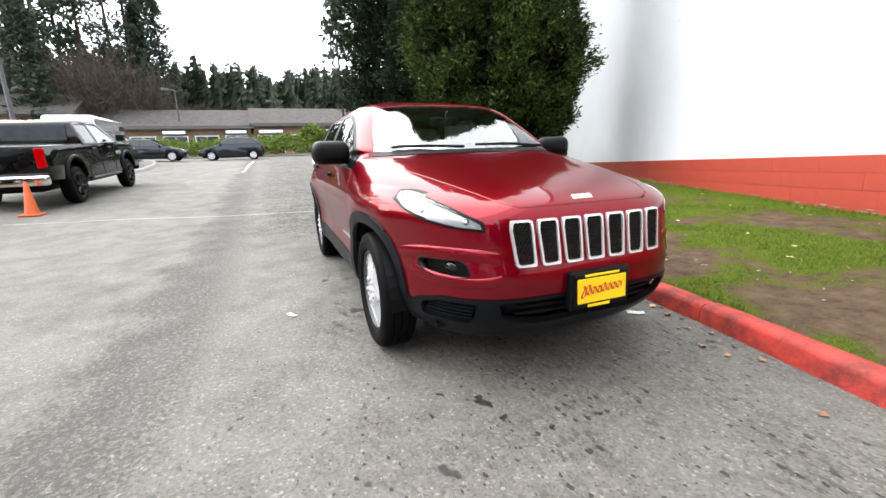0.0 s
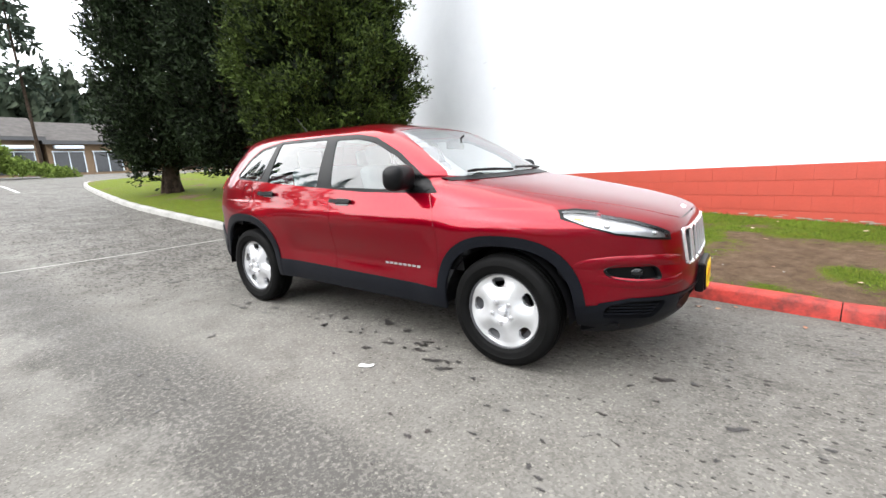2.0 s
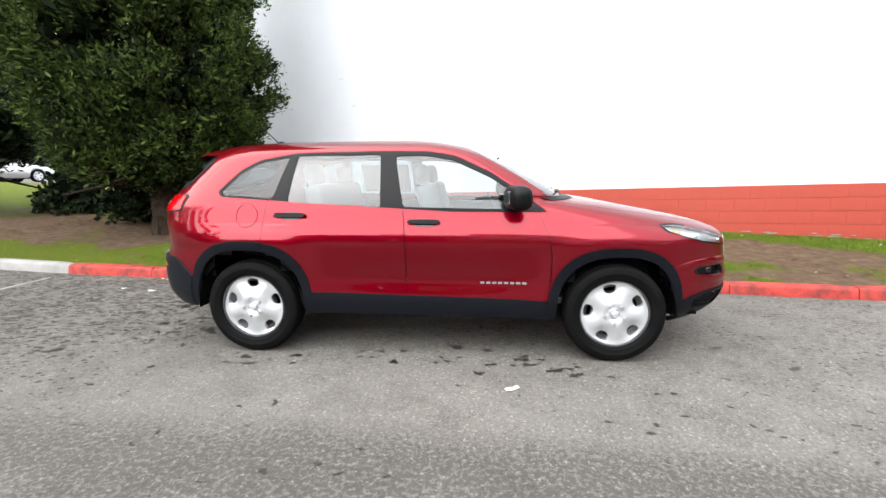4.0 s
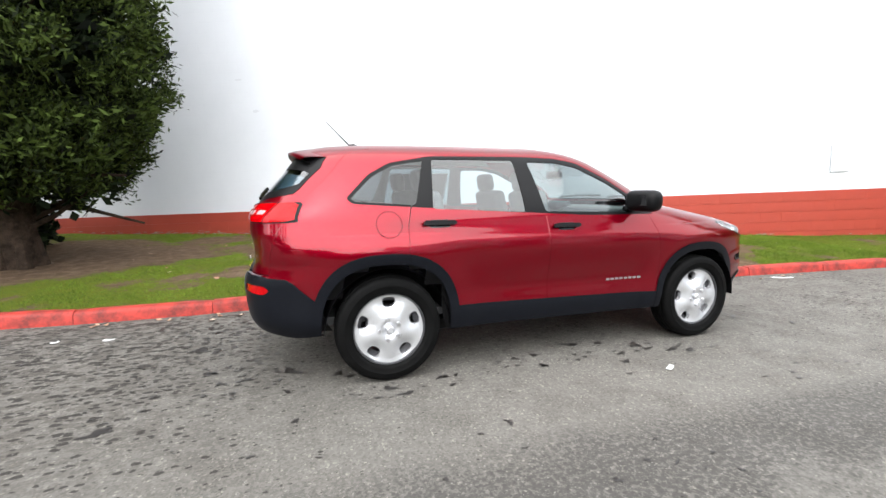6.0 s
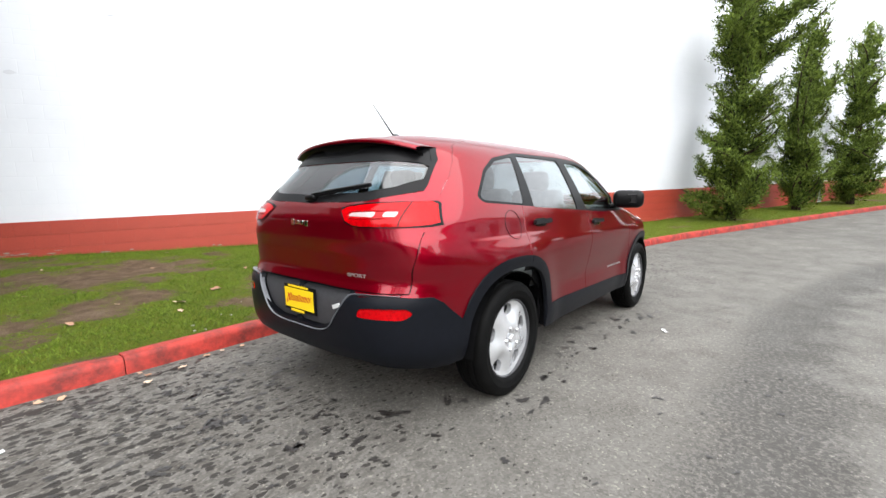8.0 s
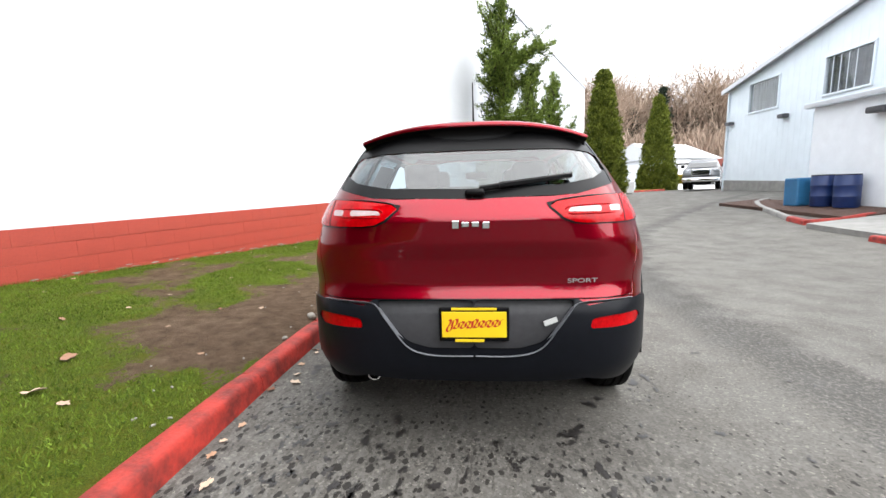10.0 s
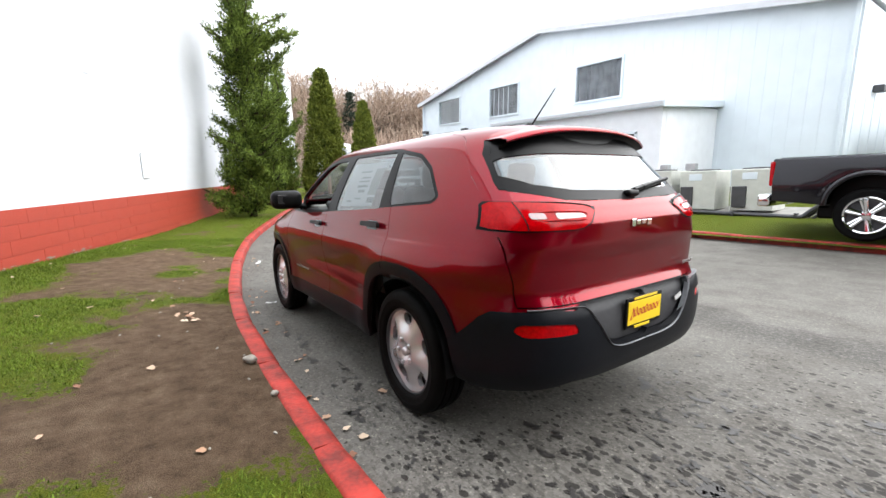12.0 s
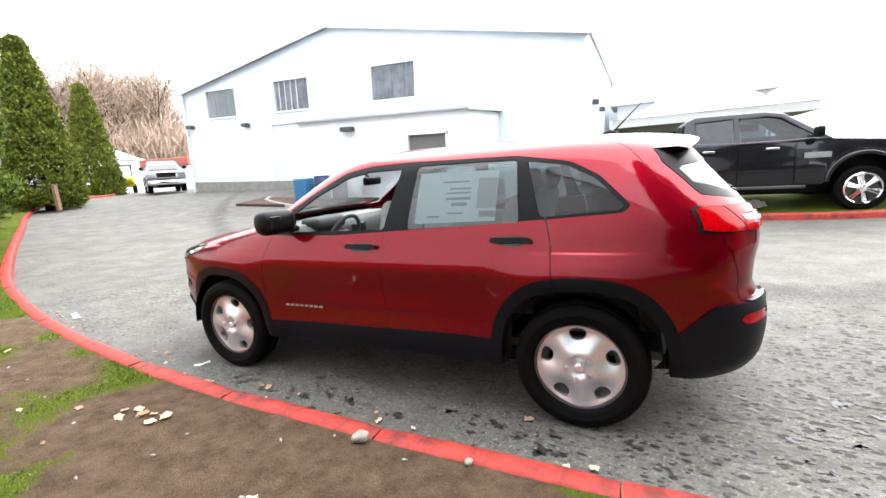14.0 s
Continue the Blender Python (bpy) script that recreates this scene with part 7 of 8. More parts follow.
# the lower woods that close the view
def far_woods():
    """The dense mixed wood behind the shops: hundreds of small cones of drooping fronds."""
    rg = np.random.default_rng(61)
    V = []
    for i in range(820):
        a = 138 + 80 * rg.random()
        d = rg.uniform(80, 128)
        x, y = polar(4, -1.4, a, d)
        h = (rg.uniform(12, 18.5) if a < 189 else rg.uniform(13, 20)) * (0.72 + 0.28 * d / 104)
        r = h * rg.uniform(0.2, 0.31)
        c = np.array([x, y, 1.0])
        rim = [0.34 + 0.2 * rg.random() for _ in range(7)]
        for lo, hi in ((0.0, 0.4), (0.4, 0.72), (0.72, 0.95)):  # the dense middle of the tree
            for k in range(7):
                e, g = 2 * math.pi * k / 7, 2 * math.pi * (k + 1) / 7
                ra, rb = r * (1 - lo) ** 0.8, r * (1 - hi) ** 0.8
                for w, q, z in ((rim[k], e, lo), (rim[(k + 1) % 7], g, lo), (rim[(k + 1) % 7], g, hi), (rim[k], e, hi)):
                    R = (ra if z == lo else rb) * w
                    V.append(c + np.array([R * math.cos(q), R * math.sin(q), h * (0.04 + 0.94 * z)]))
        for k in range(26):
            u = (k + rg.random()) / 26
            R = r * (1 - u) ** 0.8 * rg.uniform(0.7, 1.15) + 0.1
            for j in range(5):
                q = rg.random() * 6.283
                dr = np.array([math.cos(q), math.sin(q), -0.3 + 0.25 * rg.random()])
                sd = np.array([-0.6 * math.sin(q), 0.6 * math.cos(q), rg.uniform(0.4, 0.9)])
                b = c + np.array([0, 0, h * (0.08 + 0.92 * u)])
                for e in (0.25, 0.6):
                    p = b + dr * R * e + rg.normal(size=3) * 0.12
                    w = 0.32 + 0.2 * R
                    V += [p, p + dr * R * 0.22 + sd * w, p + dr * R * 0.48, p + dr * R * 0.22 - sd * w]
    f = np.arange(len(V)).reshape(-1, 4)
    ob = new("far_woods", raw_mesh("far_woods", np.array(V), f, "leaf_woods"))
    tagged(ob, "dense grey-green conifer wood behind the shops", "woods", kind="stuff")


far_woods()
bares = [bare_tree(51, 13, 3.2), bare_tree(52, 11, 3.6)]
greys = [bare_tree(53, 12, 3.4, "twig_dark"), bare_tree(54, 10, 3.2, "twig_dark")]
for i in range(28):
    a = 174 + i * 1.45 + rng.uniform(-0.4, 0.4)
    x, y = polar(4, -1.4, a, rng.uniform(64, 80))
    o = greys[i] if i < 2 else copy_thing(greys[i % 2], pose(x, y, 1.2, 0, 0, i * 50))
    o.matrix_basis = pose(x, y, 1.2, 0, 0, i * 50)
    k = 0.95 if a > 189 else 0.55
    o.scale = (k, k, k)
# brown wooded hill past the end of the drive
for i in range(40):
    a = -33 + i * 0.72 + rng.uniform(-0.3, 0.3)
    x, y = polar(-2, 2.5, a, rng.uniform(88, 125))
    if i % 6 == 4:
        o = copy_thing(firs[3], pose(x, y, 2, 0, 0, i * 33))
        o.scale = (1.2, 1.2, 0.7)
    else:
        o = bares[i] if i < 2 else copy_thing(bares[i % 2], pose(x, y, 2.5, 0, 0, i * 50))
        o.matrix_basis = pose(x, y, 2.5, 0, 0, i * 50)
        o.scale = (1.8, 1.8, 1.75)
for i, (a, d, s) in enumerate(((-23.5, 92, 0.62), (-20.2, 95, 0.7), (-27.5, 100, 0.72), (-26.2, 98, 0.65), (-151, 70, 0.5), (-148.5, 66, 0.42), (-156, 80, 0.5))):
    x, y = polar(-2, 2.5, a, d)
    o = copy_thing(firs[3] if i else firs[2], pose(x, y, 2, 0, 0, i * 30))
    o.scale = (s * 1.4, s * 1.4, s)


def far_hillside():
    """The leafless brown wood that closes the drive: a haze of upright twigs over a rising slope."""
    rg = np.random.default_rng(62)
    n = 900
    a, d = np.radians(rg.uniform(-36, -8, n)), rg.uniform(84, 128, n)
    x, y = -2 + d * np.cos(a), 2.5 + d * np.sin(a)
    h = (8 + 0.13 * (d - 84)) * rg.uniform(0.8, 1.15, n)
    at, way = [], []
    for k in range(n):
        m = 9
        u = rg.random(m) ** 0.8
        at.append(np.stack([x[k] + rg.normal(size=m) * 1.3, y[k] + rg.normal(size=m) * 1.3, 1.5 + h[k] * u], axis=1))
        way.append(np.tile([0.0, 0.0, 0.9], (m, 1)))
    v, f = tufts(rg, np.concatenate(at), np.concatenate(way), 2.4, 9, 0.03, up=0.3, fan=0.45, ball=0.45)
    tagged(new("far_hillside", raw_mesh("far_hillside", v, f, "twig")), "leafless brown wood on the slope past the drive", "woods", kind="stuff")


far_hillside()


def hedge_bank():
    """A long bank of ivy and ground cover between the street and the shops."""
    rg = np.random.default_rng(8)
    lobes = []
    for i in range(760):
        y = rg.uniform(-34, 7.5)
        u = rg.random()
        h = 1.0 + 0.25 * math.sin(y * 0.25) + 0.15 * rg.normal()
        end = min(1, (7.8 - y) / 5)
        lobes.append((-38.2 - 5 * u, y, 1.25 + max(0.1, h) * math.sin(u * 2.2 + 0.25) * 1.15 * end, 0.55))
    v, f = leaves(rg, lobes, 44, 0.15, 4, up=0.7, wide=0.3)
    t = new("hedge_bank", raw_mesh("hedge_bank", v, f, "leaf_ivy"))
    tagged(t, "low green bank of ivy along the street", "hedge", kind="stuff")
    for x, y, r in ((-40, 3.2, 1.5), (-41, -16, 1.0)):
        lob = [(r * 0.7 * math.cos(a) * math.cos(b), r * 0.7 * math.sin(a) * math.cos(b), r * 0.75 * math.sin(b) + 0.3, 0.35) for a in np.linspace(0, 6.2, 12) for b in (0.1, 0.6, 1.1)]
        vv, ff = leaves(rg, lob, 16, 0.25, 4, up=0.6, wide=0.35)
        tagged(new("shrub", raw_mesh("shrub", vv, ff, "leaf_ivy")), "rounded clipped green shrub on the bank", "shrub").matrix_basis = pose(x, y, 2.1)


hedge_bank()


def wall_bushes():
    rg = np.random.default_rng(9)
    for x, y, r in ((-8.2, 6.6, 0.75), (-9.2, 5.6, 0.7), (-7.2, 6.2, 0.7), (-6.5, 5.6, 0.45), (-7.1, 5.0, 0.55)):
        lob = [(r * 0.7 * math.cos(a) * math.cos(b), r * 0.7 * math.sin(a) * math.cos(b), r * 0.8 * math.sin(b) + 0.15, 0.28) for a in np.linspace(0, 6.2, 10) for b in (0.0, 0.5, 1.1)]
        v, f = leaves(rg, lob, 14, 0.13, 6, up=0.4, wide=0.35)
        tagged(new("bush", raw_mesh("bush", v, f, "leaf_cedar_shaded")), "dark leafy bush under the evergreens", "bush").matrix_basis = pose(x, y, 0.4)


wall_bushes()


# ---- shops beyond the street ----
def shops():
    """A long low row of shops with dark roofs and lit shop fronts."""
    segs = [(-64, -19.5, 1.6), (-18.5, -2.5, 0.0), (-2.2, 9.5, 0.25), (10.0, 30, -0.1)]
    for ya, yb, up in segs:
        L = yb - ya
        z0 = 1.1
        b = thing("shop_building", pose(-55, (ya + yb) / 2, z0), "low tan shop building with a dark roof and white awnings", "building", "shop row beyond the street")
        part("wall", box((-4, 0, 1.9 + up / 2), (8, L, 3.8 + up), 0.0), "wall_tan", b)
        bm = bmesh.new()
        o = [(0.9, 3.5 + up), (0.9, 3.75 + up), (-4, 5.9 + up), (-9, 3.75 + up), (-9, 3.5 + up)]
        bm2 = prism(o, L + 0.8, "Y")
        bmesh.ops.translate(bm2, verts=bm2.verts, vec=(0, -L / 2 - 0.4, 0))
        part("roof", bm2, "roof_dark", b)
        bm.free()
        part("fascia", box((0.95, 0, 3.55 + up), (0.08, L + 0.8, 0.35)), "trim_dark", b)
        n = int(L / 3.2)
        for i in range(n):
            y = -L / 2 + (i + 0.5) * L / n
            w = part("window", box((0.03, y, 1.5), (0.08, L / n * 0.78, 2.1)), "shop_glass", b)
            part("window_frame", box((0.06, y, 2.6), (0.08, L / n * 0.8, 0.12)), "white_steel", w)
            for k in (-0.4, 0, 0.4):
                part("mullion", box((0.08, y + k * L / n * 0.78 * 1.2, 1.5), (0.06, 0.09, 2.1)), "white_steel", w)
            if i % 2 == 0:
                part("awning", box((0.5, y, 3.0), (0.9, L / n * 0.7, 0.35), 0.05), "white_steel", b, "white awning sign")
    return


shops()


def lamp_post(x, y, h, label, arms=2):
    t = thing("lamp_post", pose(x, y, ground_z(x, y)), label, "street lamp", "lamp posts")
    part("post", tube((0, 0, -0.2), (0, 0, h), 0.11, 0.07, 10), "dark_metal", t)
    part("base", tube((0, 0, -0.2), (0, 0, 0.6), 0.25, 0.25, 14), "concrete", t)
    for i in range(arms):
        s = 1 if i else -1
        part("arm", tube((0, 0, h - 0.1), (0, s * 0.5, h), 0.04, seg=6), "dark_metal", t)
        part("lamp_head", box((0, s * 0.95, h), (0.55, 0.75, 0.3), 0.05), "dark_metal", t)


x, y = polar(4, -1.4, 201.5, 31)
lamp_post(x, y, 10.5, "grey lamp post with two flood lights in the car park")
for a, d in ((-127, 62), (-131.5, 78)):
    x, y = polar(-1.6, 3.1, a, d)
    lamp_post(x, y, 8.5, "tall lamp post over the far car lot")
for a, d in ((188.2, 60), (178, 70)):
    x, y = polar(4, -1.4, a, d)
    lamp_post(x, y, 7.5, "slim lamp post in front of the shops", 1)


# ---- parked vehicles ----
def car_wheel(parent, x, y, r, w, rim, side):
    m = Matrix.Translation((x, y, r)) @ Matrix.Rotation(0 if side > 0 else math.pi, 4, "Z")
    t = part("wheel", lathe([(r * 0.64, -w / 2), (r * 0.9, -w / 2), (r * 0.98, -w * 0.38), (r, -w * 0.3), (r, w * 0.3), (r * 0.98, w * 0.38), (r * 0.9, w / 2), (r * 0.66, w / 2), (r * 0.62, w * 0.42)], 40), "rubber", parent, smooth=True, m=m)
    part("rim", lathe([(r * 0.66, w * 0.49), (r * 0.62, w * 0.5), (r * 0.6, w * 0.3), (r * 0.2, w * 0.25), (r * 0.12, w * 0.1)], 40), "dark_metal", t, smooth=True)
    bm = bmesh.new()
    for i in range(6):
        a = 2 * math.pi * i / 6 + 0.3
        for k in (-0.16, 0.16):
            p = Vector((r * 0.16 * math.cos(a + k), w * 0.42, r * 0.16 * math.sin(a + k)))
            q = Vector((r * 0.6 * math.cos(a + k * 0.6), w * 0.46, r * 0.6 * math.sin(a + k * 0.6)))
            add_tube(bm, p, q, r * 0.07, r * 0.085, 8)
    part("spokes", bm, rim, t, smooth=True)
    part("rim_lip", lathe([(r * 0.6, w * 0.42), (r * 0.63, w * 0.5), (r * 0.68, w * 0.53), (r * 0.7, w * 0.5)], 40), rim, t, smooth=True)
    part("hub", lathe([(0, w * 0.55), (r * 0.14, w * 0.53), (r * 0.2, w * 0.4)], 20), rim, t, smooth=True)


def side_body(profile, holes, half, taper, material, name, parent, z_mid=0.9, bevel=0.03):
    """A body from its side outline, full in the middle and drawn in towards the top."""
    pts, edges = [], []

    def loop(q):
        k = len(pts)
        pts.extend(Vector(p) for p in q)
        edges.extend((k + i, k + (i + 1) % len(q)) for i in range(len(q)))

    loop(profile)
    for h in holes:
        loop(h)
    r = geo_cdt(pts, edges)
    tris = []
    for t in r[2]:
        c = sum((r[0][i] for i in t), Vector((0, 0))) / len(t)
        if inside(c, profile) and not any(inside(c, h) for h in holes):
            tris.append(tuple(t))
    V, F = [], []
    for s in (1, -1):
        k = len(V)
        V += [(p.x, s * (half - taper * max(0, p.y - z_mid)), p.y) for p in r[0]]
        F += [tuple(k + i for i in (t if s < 0 else t[::-1])) for t in tris]
    k = len(r[0])
    cnt = {}
    for t in tris:
        for a, b in zip(t, t[1:] + t[:1]):
            cnt[(a, b)] = 1
    F += [(a, b, b + k, a + k) for a, b in cnt if (b, a) not in cnt]
    bm = bmesh.new()
    bm.from_mesh(mesh_of(name, V, F))
    bmesh.ops.recalc_face_normals(bm, faces=bm.faces)
    rim = [e for e in bm.edges if len(e.link_faces) == 2 and e.calc_face_angle(0) > 0.9]
    if bevel:
        bmesh.ops.bevel(bm, geom=rim, offset=bevel, segments=2, affect="EDGES", profile=0.5, clamp_overlap=True)
    return part(name, bm, material, parent, smooth=True)


def pickup(m, paint, rim, label, flare="plastic_black", lift=0.0, r=0.41):
    """A crew-cab pickup that faces +x; its origin lies under its rear axle."""
    t = thing("pickup_truck", m, label, "truck", "parked pickups")
    wb = 3.65
    base = 0.55 + lift

    def arch_pts(ax):
        return [(ax + 0.52 * math.cos(math.pi * (1 - i / 12)), base + 0.5 * math.sin(math.pi * (1 - i / 12))) for i in range(13)]

    prof = [(-1.25, base + 0.05)] + arch_pts(0.0) + [(0.6, base - 0.05), (wb - 0.6, base - 0.05)] + arch_pts(wb) + [(wb + 0.95, base), (wb + 1.0, base + 0.45), (wb + 0.85, base + 0.68), (wb - 0.5, base + 0.8), (-1.28, base + 0.78)]
    side_body(prof, [], 0.99, 0.12, paint, "body", t, base + 0.3, 0.035)
    cab = [(0.72, base + 0.74), (0.8, base + 1.3), (0.98, base + 1.38), (2.15, base + 1.38), (2.45, base + 1.32), (wb - 0.42, base + 0.76)]
    w1 = [(1.0, base + 0.84), (0.98, base + 1.24), (1.62, base + 1.26), (1.64, base + 0.82)]
    w2 = [(1.76, base + 0.81), (1.74, base + 1.26), (2.2, base + 1.25), (2.4, base + 1.2), (wb - 0.72, base + 0.83)]
    side_body(cab, [w1, w2], 0.97, 0.42, paint, "cab", t, base + 0.74, 0.03)
    for q, glass in ((w1, "shop_glass"), (w2, "glass_tint")):
        for s in (1, -1):
            bm = bmesh.new()
            bm.faces.new([bm.verts.new((a, s * (0.955 - 0.42 * max(0, b - base - 0.74)), b)) for a, b in q])
            part("side_window", bm, glass, t)
    for s in (1, -1):
        for ax in (0.0, wb):
            V, F, m = [], [], 8
            for i in range(25):
                a = math.pi * i / 24
                for j in range(m):
                    q = 2 * math.pi * j / m
                    rr = 0.53 + 0.045 * math.cos(q)
                    V.append((ax + rr * math.cos(a), s * (0.985 + 0.035 * math.sin(q)), base + rr * 0.96 * math.sin(a)))
            for i in range(24):
                for j in range(m):
                    F.append((i * m + j, i * m + (j + 1) % m, (i + 1) * m + (j + 1) % m, (i + 1) * m + j))
            part("wheel_flare", mesh_of("wheel_flare", V, F, paint if lift == 0 else flare, True), None, t)
            part("wheel_well", box((ax, s * 0.62, base + 0.22), (1.04, 0.03, 0.66)), "plastic_black", t)
        part("sill_step", box((1.8, s * 0.98, base - 0.08), (2.0, 0.12, 0.06), 0.02), "dark_metal", t)
        for x in (1.55, 2.6):
            part("door_handle", box((x - 0.35, s * 0.995, base + 0.66), (0.22, 0.04, 0.045), 0.012), "chrome" if lift == 0 else "plastic_black", t)
        part("door_mirror", box((wb - 0.75, s * 1.12, base + 0.92), (0.14, 0.22, 0.2), 0.05), "plastic_black", t, smooth=True)
        part("tail_lamp", box((-1.27, s * 0.87, base + 0.52), (0.08, 0.17, 0.42), 0.025), "lens_red", t)
        part("headlamp", box((wb + 0.93, s * 0.74, base + 0.5), (0.14, 0.42, 0.2), 0.04), "lens_clear", t)
        for x in (1.7, 0.78, 2.62):
            part("door_gap", box((x, s * 0.992, base + 0.36), (0.012, 0.006, 0.75)), "plastic_black", t)
        part("badge_bars", box((2.95, s * 0.99, base + 0.5), (0.4, 0.012, 0.1), 0.004), "steel", t)
    part("rear_bumper", box((-1.36, 0, base + 0.06), (0.2, 1.95, 0.22), 0.05, seg=3), "chrome", t, smooth=True)
    part("front_bumper", box((wb + 1.02, 0, base + 0.02), (0.2, 1.95, 0.26), 0.06, seg=3), "chrome" if lift == 0 else "plastic_black", t, smooth=True)
    g = part("grille", box((wb + 1.0, 0, base + 0.47), (0.08, 1.0, 0.36), 0.04), "chrome" if lift == 0 else "plastic_black", t)
    for z in (0.37, 0.47, 0.57):
        part("grille_bar", box((wb + 1.045, 0, base + z), (0.02, 0.86, 0.06)), "plastic_black", g)
    part("windscreen", box((wb - 0.8, 0, base + 1.03), (0.02, 1.5, 0.78), rot=Matrix.Rotation(radians(-57), 3, "Y")), "shop_glass", t)
    part("rear_glass", box((0.74, 0, base + 1.06), (0.03, 1.3, 0.38), 0.01, rot=Matrix.Rotation(radians(8), 3, "Y")), "shop_glass", t)
    part("bed_floor", box((-0.3, 0, base + 0.785), (1.8, 1.6, 0.02)), "plastic_black", t)
    part("chassis", box((1.8, 0, base - 0.14), (5.0, 1.1, 0.22), 0.04), "plastic_black", t)
    part("interior", box((1.8, 0, base + 0.75), (1.8, 1.5, 0.3), 0.05), "trim_dark", t)
    for ax in (0.0, wb):
        for s in (1, -1):
            car_wheel(t, ax, s * 0.86, r, 0.27, rim, s)
    return t


def sedan(m, paint, label, tall=0.0):
    """A hatchback that faces +x; its origin lies under its middle."""
    t = thing("hatchback_car", m, label, "car", "cars by the street")

    def ap(ax):
        return [(ax + 0.36 * math.cos(math.pi * (1 - i / 10)), 0.34 + 0.34 * math.sin(math.pi * (1 - i / 10))) for i in range(11)]

    prof = [(-2.1, 0.3)] + ap(-1.35) + [(-0.9, 0.22), (0.9, 0.22)] + ap(1.35) + [(2.1, 0.28), (2.15, 0.6), (1.9, 0.78), (0.95, 0.95 + tall), (-1.9, 1.0 + tall), (-2.12, 0.8)]
    side_body(prof, [], 0.87, 0.1, paint, "body", t, 0.5, 0.04)
    cab = [(0.98, 0.93 + tall), (0.2, 1.42 + tall), (-0.6, 1.48 + tall), (-1.5, 1.36 + tall), (-2.0, 0.98 + tall)]
    side_body(cab, [], 0.84, 0.4, paint, "roof", t, 0.95 + tall, 0.04)
    for s in (1, -1):
        for q in ([(0.72, 0.99), (0.15, 1.36), (-0.33, 1.41), (-0.33, 0.99)], [(-0.4, 0.99), (-0.4, 1.41), (-0.9, 1.38), (-1.5, 1.22), (-1.6, 1.02)]):
            bm = bmesh.new()
            bm.faces.new([bm.verts.new((a, s * (0.846 - 0.4 * max(0, b - 0.95)), b + tall)) for a, b in q])
            part("side_window", bm, "shop_glass", t)
        part("headlamp", box((2.02, s * 0.62, 0.66), (0.2, 0.32, 0.14), 0.04), "lens_clear", t)
        part("tail_lamp", box((-2.06, s * 0.68, 0.88), (0.12, 0.22, 0.2), 0.03), "lens_red", t)
        part("door_mirror", box((0.72, s * 0.95, 1.0 + tall), (0.1, 0.17, 0.12), 0.03), "plastic_black", t)
    part("windscreen", box((0.6, 0, 1.19 + tall), (0.02, 1.3, 0.86), rot=Matrix.Rotation(radians(-58), 3, "Y")), "shop_glass", t)
    part("chassis", box((0, 0, 0.28), (3.9, 1.4, 0.2), 0.04), "plastic_black", t)
    for ax in (-1.35, 1.35):
        for s in (1, -1):
            car_wheel(t, ax, s * 0.76, 0.32, 0.2, "alloy", s)
    return t


zt = ground_z(-1.6, -8) + 0.09
pickup(Matrix.Translation((-1.6, -8.05, zt)) @ Matrix.Rotation(math.pi + 0.03, 4, "Z") @ Matrix.Rotation(radians(0.6), 4, "Y"), "paint_grey", "chrome", "granite-grey crew-cab pickup with chrome wheels parked on the grass")
pickup(Matrix.Translation((-9.3, -6.6, 0.22)) @ Matrix.Rotation(math.pi - 0.05, 4, "Z") @ Matrix.Rotation(radians(-2.4), 4, "Y"), "paint_black", "plastic_black", "black lifted pickup with chunky black wheels in the car park", lift=0.06, r=0.44)
x, y = 27.5, -15.5
pickup(Matrix.Translation((x, y, ground_z(x, y))) @ Matrix.Rotation(radians(151), 4, "Z"), "paint_silver", "alloy", "grey pickup coming round the end of the drive")
sedan(Matrix.Translation((-30.5, -8.3, ground_z(-30, -8))) @ Matrix.Rotation(radians(88), 4, "Z"), "paint_navy", "dark blue hatchback on the street")
sedan(Matrix.Translation((-31.5, -3.4, ground_z(-31, -3))) @ Matrix.Rotation(radians(-92), 4, "Z"), "paint_navy", "dark hatchback on the street", 0.12)
sedan(Matrix.Translation((-21.5, -11.0, ground_z(-21, -11) + 0.05)) @ Matrix.Rotation(radians(180), 4, "Z"), "paint_white", "white parked car beyond the black pickup", 0.45)
sedan(Matrix.Translation((-47.5, -1.5, 1.39)) @ Matrix.Rotation(radians(90), 4, "Z"), "paint_white", "white car parked before the shops")
sedan(Matrix.Translation((-24.0, 16.0, 1.0)) @ Matrix.Rotation(radians(80), 4, "Z"), "paint_white", "white car parked beyond the lawn's end")


def van(x, y):
    t = thing("panel_van", pose(x, y, ground_z(x, y), 0, 0, 180), "white panel van parked behind the black pickup", "van")
    part("body", box((0, 0, 1.35), (4.9, 1.95, 1.9), 0.18, seg=4), "paint_white", t, smooth=True)
    part("nose", box((2.7, 0, 0.95), (0.9, 1.9, 1.0), 0.2, seg=4), "paint_white", t, smooth=True)
    part("windscreen", box((2.46, 0, 1.8), (0.06, 1.6, 0.7), 0.02, rot=Matrix.Rotation(radians(-25), 3, "Y")), "shop_glass", t)
    for s in (1, -1):
        part("side_window", box((1.75, s * 0.965, 1.75), (0.9, 0.03, 0.55), 0.01), "shop_glass", t)
        for ax in (-1.6, 1.9):
            car_wheel(t, ax, s * 0.84, 0.35, 0.22, "alloy", s)


van(-23.5, -9.4)


